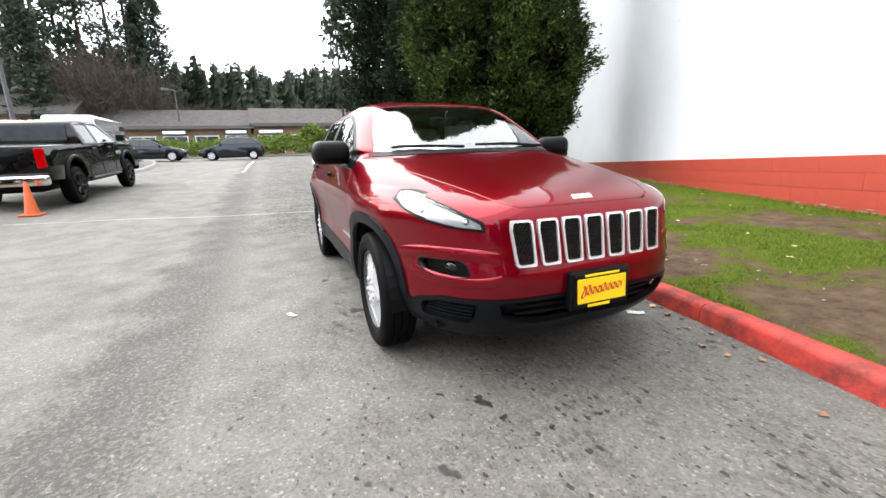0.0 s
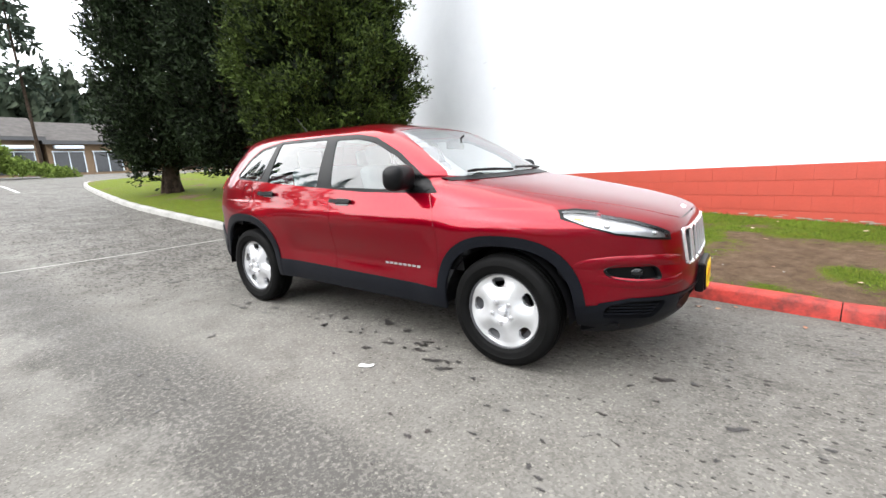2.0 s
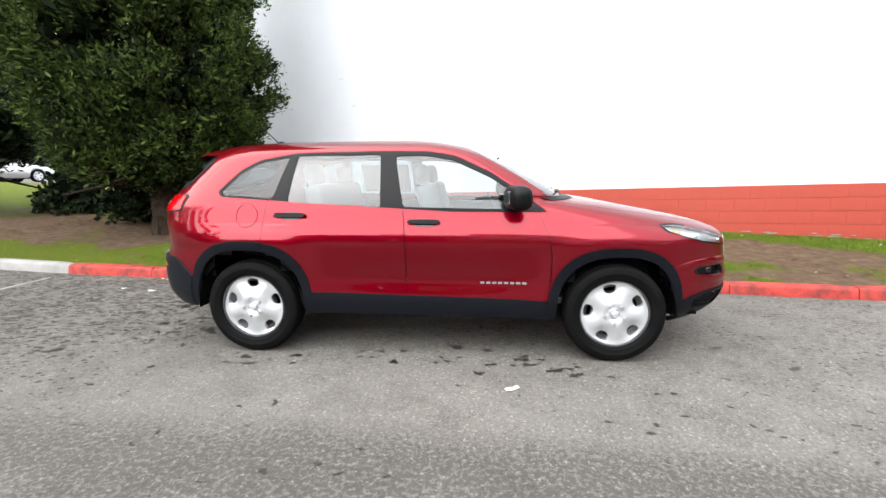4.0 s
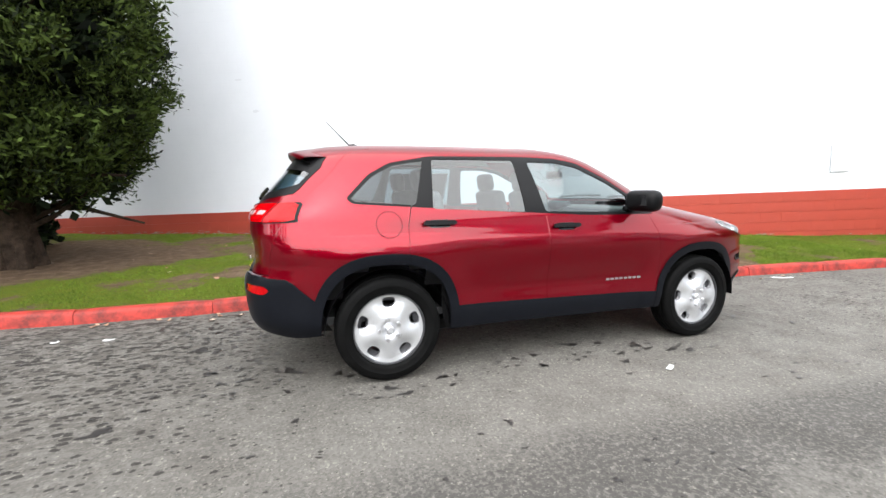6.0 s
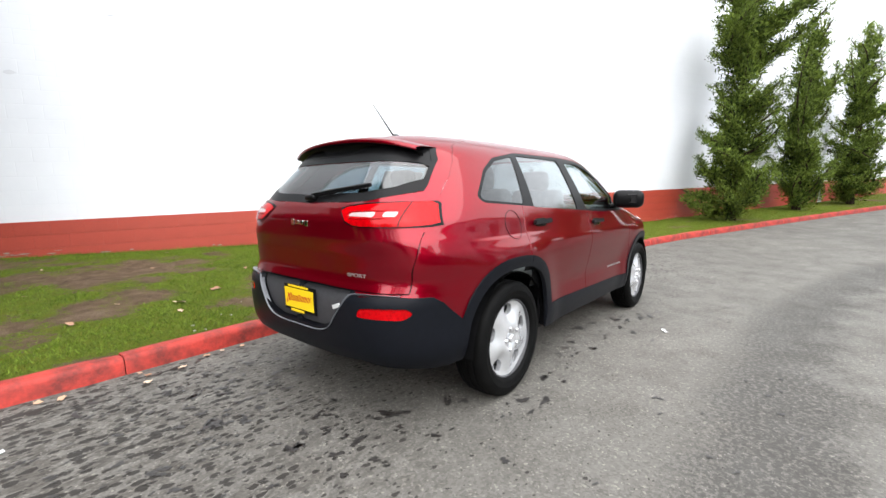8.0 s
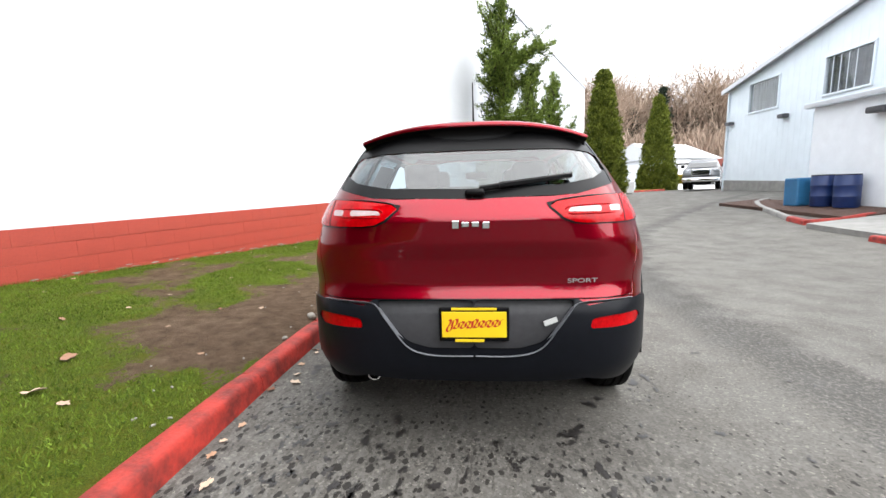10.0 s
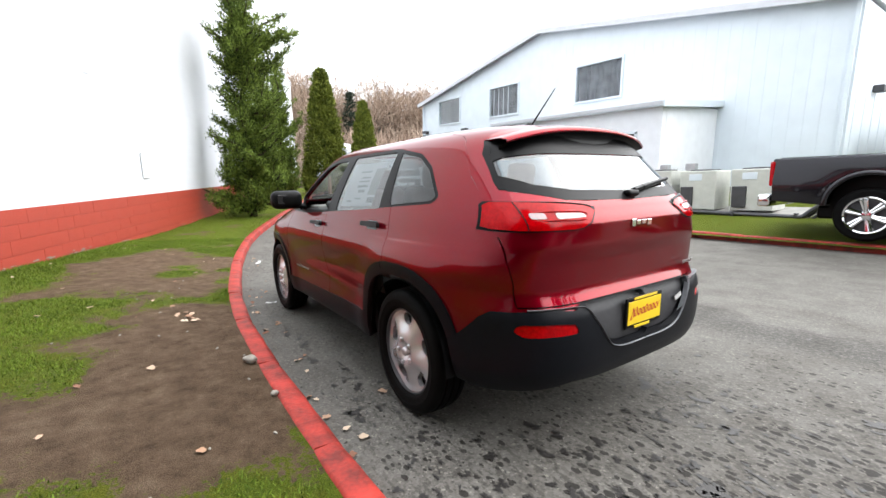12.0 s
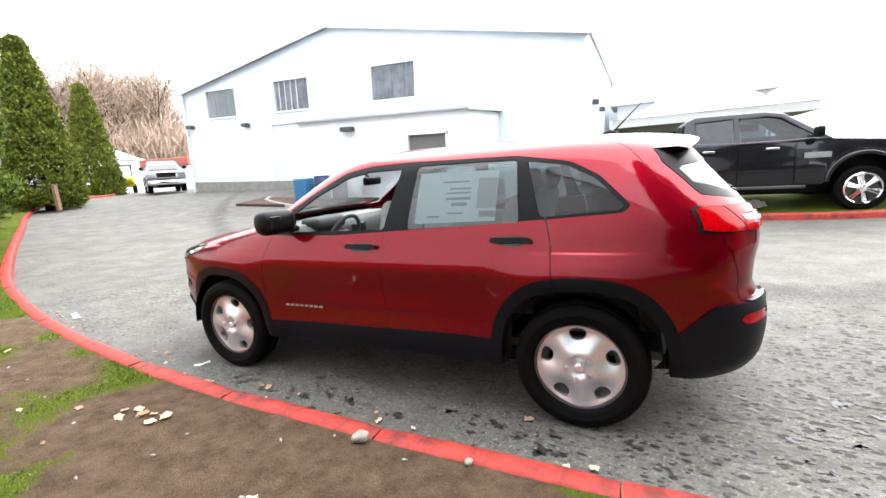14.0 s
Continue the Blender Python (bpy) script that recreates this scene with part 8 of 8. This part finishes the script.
# ---- things about the car park and across the drive ----
def cone(x, y):
    t = thing("traffic_cone", pose(x, y, ground_z(x, y)), "orange plastic traffic cone on the asphalt", "traffic cone")
    part("base", box((0, 0, 0.02), (0.36, 0.36, 0.04), 0.012), "orange", t)
    part("cone_body", lathe([(0.13, 0.03), (0.12, 0.06), (0.03, 0.68), (0.022, 0.7), (0.0, 0.7)], 28, "Z"), "orange", t, smooth=True)


cone(-7.45, -5.95)


def hvac(x, y, s=1.0):
    t = thing("hvac_unit", pose(x, y, ground_z(x, y) + 0.12, 0, 0, 2), "beige steel condenser unit with a grille on its concrete pad", "air conditioner", "condenser units by the annexe")
    part("cabinet", box((0, 0, 0.5 * s), (0.86, 0.86, 0.96 * s), 0.02), "hvac", t)
    for i in range(13):
        part("grille_fin", box((0.435, -0.36 + i * 0.06, 0.52 * s), (0.02, 0.03, 0.8 * s)), "dark_metal", t)
    part("fan_guard", lathe([(0.34, 0.98 * s), (0.34, 1.01 * s), (0.05, 1.03 * s), (0.0, 1.03 * s)], 24, "Z"), "dark_metal", t)
    part("service_box", box((0.24, 0.45, 0.34), (0.3, 0.06, 0.5), 0.02), "dark_metal", t)
    part("cover_plate", box((0.05, 0.436, 0.82 * s), (0.3, 0.012, 0.16), 0.004), "white_steel", t)


for x in (3.15, 2.05, 0.85):
    hvac(x, -9.95, 1.0 if x < 3 else 1.04)
for x in (3.45, 2.7):
    place("meter_box", box((0, 0, 0), (0.26, 0.2, 0.34), 0.02), "steel", pose(x, -10.55, 1.55), "grey steel box on a post above the units", "utility box", "utility boxes")
    place("box_post", tube((0, 0, 0), (0, 0, 1.1), 0.03), "steel", pose(x, -10.55, 0.4), "thin steel post behind the units", "post", "box posts")


def guard_rail():
    t = thing("pipe_run", Matrix(), "dark lagged pipes running low past the condenser units", "pipes")
    for z, y, r in ((0.5, -9.32, 0.045), (0.42, -9.36, 0.03), (0.3, -9.3, 0.03)):
        bm = bmesh.new()
        add_tube(bm, (2.75, y, z), (-0.2, y, z - 0.06), r, seg=8)
        add_tube(bm, (-0.2, y, z - 0.06), (-1.0, y - 0.3, z + 0.75), r, seg=8)
        part("pipe", bm, "dark_metal", t, smooth=True)
    for x in (2.3, 1.1, -0.1):
        part("pipe_stand", box((x, -9.32, 0.3), (0.05, 0.12, 0.44)), "dark_metal", t)


guard_rail()


def slab(x0, x1, y0, y1, h):
    xs, ys = np.linspace(x0, x1, 5), np.linspace(y0, y1, 5)
    bm = bmesh.new()
    g = [[bm.verts.new((x, y, ground_z(x, y) + h)) for x in xs] for y in ys]
    for j in range(4):
        for i in range(4):
            bm.faces.new((g[j][i], g[j][i + 1], g[j + 1][i + 1], g[j + 1][i]))
    r = bmesh.ops.extrude_face_region(bm, geom=list(bm.faces))
    bmesh.ops.translate(bm, verts=[q for q in r["geom"] if isinstance(q, bmesh.types.BMVert)], vec=(0, 0, -0.25))
    return bm


place("concrete_pad", slab(-0.3, 4.0, -10.5, -9.35, 0.13), "concrete", Matrix(), "grey concrete pad under the condenser units", "slab", kind="structure")
place("concrete_walk", slab(4.15, 6.85, -10.34, -7.75, 0.12), "concrete", Matrix(), "pale concrete walk up to the grey door", "path", kind="structure")
place("bark_bed", slab(7.15, 12.9, -10.34, -8.9, 0.1), "bark_mulch", Matrix(), "dark brown bark bed along the annexe", "planting bed", kind="structure")
place("bark_strip", slab(3.4, 4.14, -10.34, -7.75, 0.1), "bark_mulch", Matrix(), "narrow dark bark strip beside the walk", "planting bed", kind="structure")


def barrel(x, y, label="blue plastic barrel by the annexe wall"):
    t = thing("barrel", pose(x, y, ground_z(x, y) + 0.1), label, "barrel", "blue barrels")
    part("drum", lathe([(0.0, 0.0), (0.27, 0.0), (0.29, 0.04), (0.29, 0.28), (0.3, 0.3), (0.29, 0.32), (0.29, 0.58), (0.3, 0.6), (0.29, 0.62), (0.29, 0.85), (0.27, 0.89), (0.0, 0.89)], 28, "Z"), "blue_plastic", t, smooth=True)
    part("lid", lathe([(0.0, 0.9), (0.285, 0.9), (0.285, 0.87)], 28, "Z"), "plastic_black", t)


barrel(8.6, -9.95)
barrel(9.3, -9.85)
place("storage_bin", box((0, 0, 0.42), (0.6, 0.5, 0.85), 0.04), "light_blue", pose(10.1, -9.75, ground_z(10.1, -9.75) + 0.08), "pale blue plastic bin beside the barrels", "bin")


def tent(x, y, s, eave, peak):
    t = thing("marquee_tent", pose(x, y, ground_z(x, y)), "white peaked marquee tent behind the grey pickup", "tent")
    bm = bmesh.new()
    n = 10
    rings = []
    for i in range(n + 1):
        u = i / n
        h = eave + (peak - eave) * u ** 2.2
        q = s * (1 - u) + 0.05
        rings.append([bm.verts.new((a * q, b * q, h)) for a, b in ((-1, -1), (1, -1), (1, 1), (-1, 1))])
    for a, b in zip(rings, rings[1:]):
        for k in range(4):
            bm.faces.new((a[k], a[(k + 1) % 4], b[(k + 1) % 4], b[k]))
    part("canopy", bm, "tent", t)
    for a, b in ((-1, -1), (1, -1), (1, 1), (-1, 1)):
        part("pole", tube((a * s, b * s, 0), (a * s, b * s, eave), 0.05), "white_steel", t)
    for k in range(4):
        a = math.pi / 2 * k
        part("valance", box((s * math.cos(a), s * math.sin(a), eave - 0.15), (0.03 if k % 2 == 0 else 2 * s, 2 * s if k % 2 == 0 else 0.03, 0.3)), "tent", t)


tent(-3.6, -17.5, 3.05, 1.75, 4.6)


def office(x, y, L, D, H, n):
    t = thing("site_office", pose(x, y, ground_z(x, y)), "low white building with dark windows behind the tent", "building")
    part("wall", box((0, 0, H / 2 - 0.2), (L, D, H + 0.4)), "white_stucco", t)
    part("roof", box((0, 0.2, H + 0.12), (L + 0.7, D + 0.9, 0.22), 0.03), "trim_grey", t)
    for i in range(n):
        xx = -L / 2 + (i + 0.5) * L / n
        w = part("window", box((xx, D / 2 + 0.02, H * 0.52), (1.0, 0.05, 0.95)), "shop_glass", t)
        part("window_frame", box((xx, D / 2 + 0.03, H * 0.52 + 0.5), (1.12, 0.06, 0.07)), "white_steel", w)
        part("window_frame", box((xx, D / 2 + 0.03, H * 0.52 - 0.5), (1.12, 0.06, 0.07)), "white_steel", w)


office(-3.6, -23.2, 6.4, 2.6, 2.75, 4)
office(-26, -40, 12, 5, 3.2, 5)
wing = thing("building_wing", Matrix(), "flat-roofed pale grey wing behind the workshop's corner", "building")
part("wall", box((-2.3, -28.6, 3.2), (5.2, 6.2, 5.4)), "trim_grey", wing)
part("roof_edge", box((-2.3, -28.6, 5.98), (5.4, 6.4, 0.16), 0.02), "white_steel", wing)


def sheds():
    t = thing("white_shed", pose(52, -22, 1.4, 0, 0, 25), "white gabled shed at the drive's far end", "shed")
    part("wall", box((0, 0, 1.8), (9, 8, 3.6)), "white_stucco", t)
    bm = prism([(-5, 3.5), (5, 3.5), (0, 5.6)], 8.6, "Y")
    bmesh.ops.translate(bm, verts=bm.verts, vec=(0, -4.3, 0))
    part("roof", bm, "trim_grey", t)
    t = thing("red_roofed_shed", pose(62, -34, 1.4, 0, 0, 20), "low shed with a red roof far down the drive", "shed")
    part("wall", box((0, 0, 1.5), (20, 6, 3)), "white_stucco", t)
    part("roof", box((0, 0, 3.5), (21, 7, 1.0), 0.1), "roof_red", t)


sheds()


def fork_truck(x, y):
    t = thing("yellow_utility_truck", pose(x, y, ground_z(x, y), 0, 0, 152), "small yellow utility truck by the cypresses", "truck")
    part("body", box((0, 0, 0.85), (2.2, 1.3, 0.75), 0.12, seg=3), "paint_yellow", t, smooth=True)
    part("hood", box((0.9, 0, 1.0), (0.8, 1.1, 0.5), 0.12, seg=3), "paint_yellow", t, smooth=True)
    for a, b in ((-0.7, -0.55), (0.5, -0.55), (0.5, 0.55), (-0.7, 0.55)):
        part("roof_post", tube((a, b, 1.1), (a, b, 2.1), 0.04), "dark_metal", t)
    part("roof", box((-0.1, 0, 2.15), (1.6, 1.3, 0.08), 0.02), "dark_metal", t)
    for ax in (-0.7, 0.8):
        for s in (1, -1):
            car_wheel(t, ax, s * 0.6, 0.36, 0.24, "dark_metal", s)


fork_truck(35.0, -17.4)
place("wooden_post", box((0, 0, 0.5), (0.16, 0.16, 1.1), 0.02), "wood", pose(21.3, -6.9, 0.95, 3, 4, 20), "weathered wooden post at the kerb", "post")
place("white_sign", box((0, 0, 0.4), (0.6, 0.5, 0.8), 0.05), "tent", pose(26.8, -10.2, 1.15), "white bundled sack by the cypress", "sack")
place("downspout", tube((0, 0, 0), (0, 0, 3.0), 0.06), "trim_grey", pose(19.4, -2.9, 0.9), "pale downpipe on the white wall's end", "pipe")

# painted stall line and pavement seam
for pts, w, mt, lab, cat in (([(-17.0, -2.3), (-27.5, -2.05)], 0.11, "line_white", "white painted stall line on the asphalt", "road marking"), ([(-21.0, 1.1), (-27.5, 1.7)], 0.11, "line_white", "short white painted line on the asphalt", "road marking"), ([(-6.4, -6.0), (-6.05, -3.9), (-5.62, -2.6), (-5.3, -0.6), (-5.2, 1.2)], 0.05, "concrete", "pale filled seam across the asphalt", "pavement seam")):
    line = smooth_line(pts, 0.4)
    V, F = [], []
    for i, p in enumerate(line):
        d = line[min(i + 1, len(line) - 1)] - line[max(0, i - 1)]
        n = Vector((-d.y, d.x, 0)).normalized() * w / 2 * random.uniform(0.8, 1.2)
        for q in (p + n, p - n):
            V.append((q.x, q.y, ground_z(q.x, q.y) + 0.006))
    F = [(2 * i, 2 * i + 1, 2 * i + 3, 2 * i + 2) for i in range(len(line) - 1)]
    tagged(new(cat.replace(" ", "_"), mesh_of(cat.replace(" ", "_"), V, F, mt)), lab, cat, kind="structure")


# ---- small things: leaves, stones, stains and grass ----
def lawn_height(x, y):
    k = np.argmin((LP[:, 0] - x) ** 2 + (LP[:, 1] - y) ** 2)
    return float(LP[k, 2])


LP = np.array(lawn_pts)
rng = np.random.default_rng(77)


def blob(x, y, r, squash, turn, z):
    """An uneven flat stain."""
    n = 26
    ph = rng.random(5) * 6.3
    out = []
    for i in range(n):
        a = 2 * math.pi * i / n
        q = r * (0.7 + 0.25 * math.sin(2 * a + ph[0]) + 0.18 * math.sin(3 * a + ph[1]) + 0.14 * math.sin(5 * a + ph[2]) + 0.12 * math.sin(8 * a + ph[3]) + 0.1 * rng.normal())
        u, v = q * math.cos(a), q * math.sin(a) * squash
        out.append((x + u * math.cos(turn) - v * math.sin(turn), y + u * math.sin(turn) + v * math.cos(turn), z))
    return out


def stains(name, spots, material, label, lift=0.004):
    V, F = [], []
    for x, y, r, sq in spots:
        k = len(V)
        V += blob(x, y, r, sq, rng.normal() * 0.3, ground_z(x, y) + lift)
        F.append(tuple(range(k, len(V))))
    ob = new(name, mesh_of(name, V, F, material))
    return tagged(ob, label, "stains", kind="stuff")


spots = [(2.24, -0.57, 0.06, 0.7), (0.92, -1.06, 0.07, 0.5), (0.2, -0.69, 0.09, 0.5), (-2.98, -1.0, 0.1, 0.45), (-1.69, -0.65, 0.06, 0.6), (2.6, -0.9, 0.05, 0.7), (1.05, -1.12, 0.06, 0.6), (0.75, -0.98, 0.05, 0.6), (-0.2, -0.8, 0.05, 0.6), (0.45, -0.75, 0.06, 0.5), (-1.0, -0.95, 0.05, 0.5), (-1.3, -1.1, 0.06, 0.5), (-2.3, -0.55, 0.06, 0.6), (-2.0, -0.5, 0.07, 0.6), (-2.7, 0.2, 0.09, 0.6), (-2.55, -0.35, 0.07, 0.6), (-0.3, 1.1, 0.06, 0.6), (0.1, 1.05, 0.07, 0.5), (0.45, 1.1, 0.06, 0.6), (-0.9, 1.0, 0.06, 0.6), (-1.2, 1.15, 0.07, 0.6)]
for i in range(620):
    u = rng.random()
    if u < 0.4:
        x, y = rng.uniform(-3.4, -1.9), rng.uniform(-0.9, 1.15)
    elif u < 0.7:
        x, y = rng.uniform(1.8, 5.0), rng.uniform(-1.9, 0.5)
    else:
        x, y = rng.uniform(-3.2, 3.4), rng.uniform(-2.6, -0.6)
    spots.append((x, y, 0.007 + 0.026 * rng.random() ** 2.5, rng.uniform(0.3, 0.8)))
for i in range(260):  # drips between the car and the kerb
    spots.append((rng.uniform(-3.2, 2.4), rng.uniform(0.75, 1.22), 0.008 + 0.03 * rng.random() ** 2, rng.uniform(0.3, 0.8)))
for i in range(190):  # under and behind the tail
    spots.append((-2.45 + 0.42 * rng.normal(), 0.35 + 0.5 * rng.normal(), 0.01 + 0.04 * rng.random() ** 2.5, rng.uniform(0.4, 0.9)))
for i in range(90):  # where the sills drip, on both sides
    spots.append((rng.uniform(-1.7, 1.3), rng.choice((-0.95, 1.0)) + 0.08 * rng.normal(), 0.012 + 0.045 * rng.random() ** 2.5, rng.uniform(0.4, 0.8)))
stains("oil_spots", spots, "oil", "dark oil drips and tar spots on the asphalt")

def leaf_mesh():
    """A curled dry leaf with a few lobes."""
    n = 18
    v = [(0, 0, 0.006)]
    for i in range(n):
        a = 2 * math.pi * i / n
        r = 0.055 * (0.6 + 0.4 * abs(math.cos(2.5 * a)))
        v.append((r * math.cos(a) * 1.3, r * math.sin(a), 0.004 + 0.016 * abs(math.sin(a * 1.5))))
    f = [(0, 1 + i, 1 + (i + 1) % n) for i in range(n)]
    me = mesh_of("dry_leaf", v, f, None, True)
    me.materials.append(M["dead_leaf_one"])
    return me


def make_random_leaf():
    m, n, l, b = node_mat("dry_oak_leaf")
    oi = n.new("ShaderNodeObjectInfo")
    l.new(ramp_node(n, l, oi.outputs["Random"], (0.0, (0.16, 0.07, 0.04)), (0.5, (0.3, 0.17, 0.1)), (1.0, (0.5, 0.4, 0.3))), b.inputs["Base Color"])
    b.inputs["Roughness"].default_value = 0.8
    return m


M["dead_leaf_one"] = make_random_leaf()
lm = leaf_mesh()


def dry_leaf(x, y, z, s):
    o = new("dry_leaf", lm)
    o.matrix_basis = pose(x, y, z, rng.uniform(-15, 15), rng.uniform(-15, 15), rng.uniform(0, 360))
    o.scale = (s * 0.62, s * 0.62, s * 0.62)
    tagged(o, "curled brown dry leaf lying on the ground", "leaf", "fallen leaves")


fixed = [(-2.05, 2.45, 1.4), (-1.6, 2.7, 1.5), (-2.75, 1.05, 0.9), (-2.5, 1.15, 0.8), (-2.9, 2.35, 1.1), (-0.2, 2.1, 0.8)]
for x, y, s in fixed:
    dry_leaf(x, y, (lawn_height(x, y) if y > 1.5 else 0) + 0.012, s)
for i in range(46):  # along the gutter
    x = rng.uniform(-4, 6)
    ky = np.interp(x, [p[0] for p in KERB], [p[1] for p in KERB])
    y = ky - abs(rng.normal()) * 0.14 - 0.03
    dry_leaf(x, y, ground_z(x, y) + 0.008, rng.uniform(0.4, 0.85))
for i in range(10):  # a drift on the bare soil
    x, y = 1.0 + rng.normal() * 0.16, 1.85 + rng.normal() * 0.1
    dry_leaf(x, y, lawn_height(x, y) + 0.012, rng.uniform(0.5, 0.9))
for i in range(60):
    x = rng.uniform(-5.5, 7)
    ky = np.interp(x, [p[0] for p in KERB], [p[1] for p in KERB]) + 0.2
    y = rng.uniform(ky, max(ky + 0.3, min(wall_y(x) - 0.1, ky + 4)))
    dry_leaf(x, y, lawn_height(x, y) + 0.01, rng.uniform(0.35, 0.8))


def stone(x, y, z, s, seed, label):
    bm = bmesh.new()
    bmesh.ops.create_icosphere(bm, subdivisions=3, radius=1)
    for v in bm.verts:
        v.co *= 1 + 0.22 * noise.noise(v.co * 1.3 + Vector((seed, 0, 0)))
    bmesh.ops.transform(bm, matrix=Matrix.Diagonal((s[0], s[1], s[2], 1)), verts=bm.verts)
    place("stone", bm, "pebble", pose(x, y, z, 0, 0, seed * 50), label, "stone", "loose stones", smooth=True)


stone(-0.35, 1.54, lawn_height(-0.35, 1.54) + 0.03, (0.048, 0.036, 0.03), 1, "rounded pale stone on the bare soil by the kerb")
stone(-0.94, 1.52, lawn_height(-0.94, 1.52) + 0.015, (0.022, 0.02, 0.018), 2, "small rounded pale stone by the kerb")
for i in range(26):
    x = rng.uniform(-2.5, 3)
    y = 1.55 + abs(rng.normal()) * 0.6
    stone(x, y, lawn_height(x, y) + 0.004, (0.006 + 0.012 * rng.random() ** 2, 0.007, 0.006), 3 + i, "small pebble on the bare soil")


def litter(x, y, sx, sy, turn):
    bm = bmesh.new()
    n = 8
    top = [bm.verts.new((sx * (i / n - 0.5), sy * 0.5 + rng.normal() * 0.08 * sy, 0.006 + 0.004 * math.sin(i * 0.9))) for i in range(n + 1)]
    bot = [bm.verts.new((sx * (i / n - 0.5), -sy * 0.5 + rng.normal() * 0.08 * sy, 0.004 + 0.003 * math.cos(i * 0.8))) for i in range(n + 1)]
    for i in range(n):
        bm.faces.new((top[i], top[i + 1], bot[i + 1], bot[i]))
    place("litter", bm, "paper", pose(x, y, ground_z(x, y) + 0.004, 0, 0, turn), "flattened scrap of white paper on the asphalt", "litter", "scraps of paper")


litter(4.6, 0.5, 0.3, 0.06, -20)
litter(-3.5, 0.7, 0.09, 0.035, 10)
litter(-3.9, 0.75, 0.06, 0.03, 40)
litter(0.6, -1.35, 0.1, 0.035, 30)
litter(1.7, 0.95, 0.12, 0.05, 60)


def crumpled_bag(x, y):
    bm = bmesh.new()
    bmesh.ops.create_icosphere(bm, subdivisions=4, radius=1)
    for v in bm.verts:
        v.co *= 1 + 0.35 * noise.noise(v.co * 2.4) + 0.15 * noise.noise(v.co * 6)
    bmesh.ops.transform(bm, matrix=Matrix.Diagonal((0.22, 0.12, 0.1, 1)), verts=bm.verts)
    place("plastic_bag", bm, "hvac", pose(x, y, ground_z(x, y) + 0.16, 0, 0, 15), "crumpled pale grey plastic bag on the grass", "bag", smooth=True)


crumpled_bag(-3.75, -7.75)


def grass_blades():
    """Grass blades where the turf is green, thin at the edges of the bare soil."""
    rg = np.random.default_rng(3)
    kx, kv = [p[0] for p in KERB], [p[1] for p in KERB]
    P = []
    for i in range(230000):
        x = rg.uniform(-11, 16) if i % 4 == 0 else rg.uniform(-4.6, 7)
        ky = np.interp(x, kx, kv) + 0.16
        top = min(wall_y(x) - 0.03, ky + 6)
        if top <= ky:
            continue
        y = ky + (top - ky) * rg.random()
        g = turf(x, y, ky, wall_y(x))
        if g < 0.35 * rg.random() - 0.08:
            continue
        P.append((x, y, lawn_height_fast(x, y), min(1.0, 0.6 + g), 1.6 if top - y < 0.15 else 1.0))
    P = np.array(P)
    n = len(P)
    a, h = rg.uniform(0, 6.3, n), rg.uniform(0.012, 0.038, n) * P[:, 3] * P[:, 4]
    w = np.stack([np.cos(a), np.sin(a), np.zeros(n)], axis=1) * rg.uniform(0.0025, 0.005, n)[:, None]
    lean = np.concatenate([rg.normal(size=(n, 2)) * 0.016, h[:, None]], axis=1)
    base = P[:, :3] - np.array([0, 0, 0.006])
    v = np.stack([base - w, base + w, base + lean], axis=1).reshape(-1, 3)
    ob = new("grass", raw_mesh("grass", v, np.arange(len(v)).reshape(-1, 3), "grass_blade"))
    tagged(ob, "short green grass blades on the verge", "grass", kind="stuff")


# heights on a grid, for speed
_gx, _gy = np.arange(-9.5, 16.6, 0.25), np.arange(-4, 10.1, 0.25)
_gz = np.array([[lawn_height(a, b) for a in _gx] for b in _gy])


def lawn_height_fast(x, y):
    i, j = (x + 9.5) / 0.25, (y + 4) / 0.25
    a, b = min(max(int(i), 0), len(_gx) - 2), min(max(int(j), 0), len(_gy) - 2)
    u, v = i - a, j - b
    return float((_gz[b, a] * (1 - u) + _gz[b, a + 1] * u) * (1 - v) + (_gz[b + 1, a] * (1 - u) + _gz[b + 1, a + 1] * u) * v)


grass_blades()
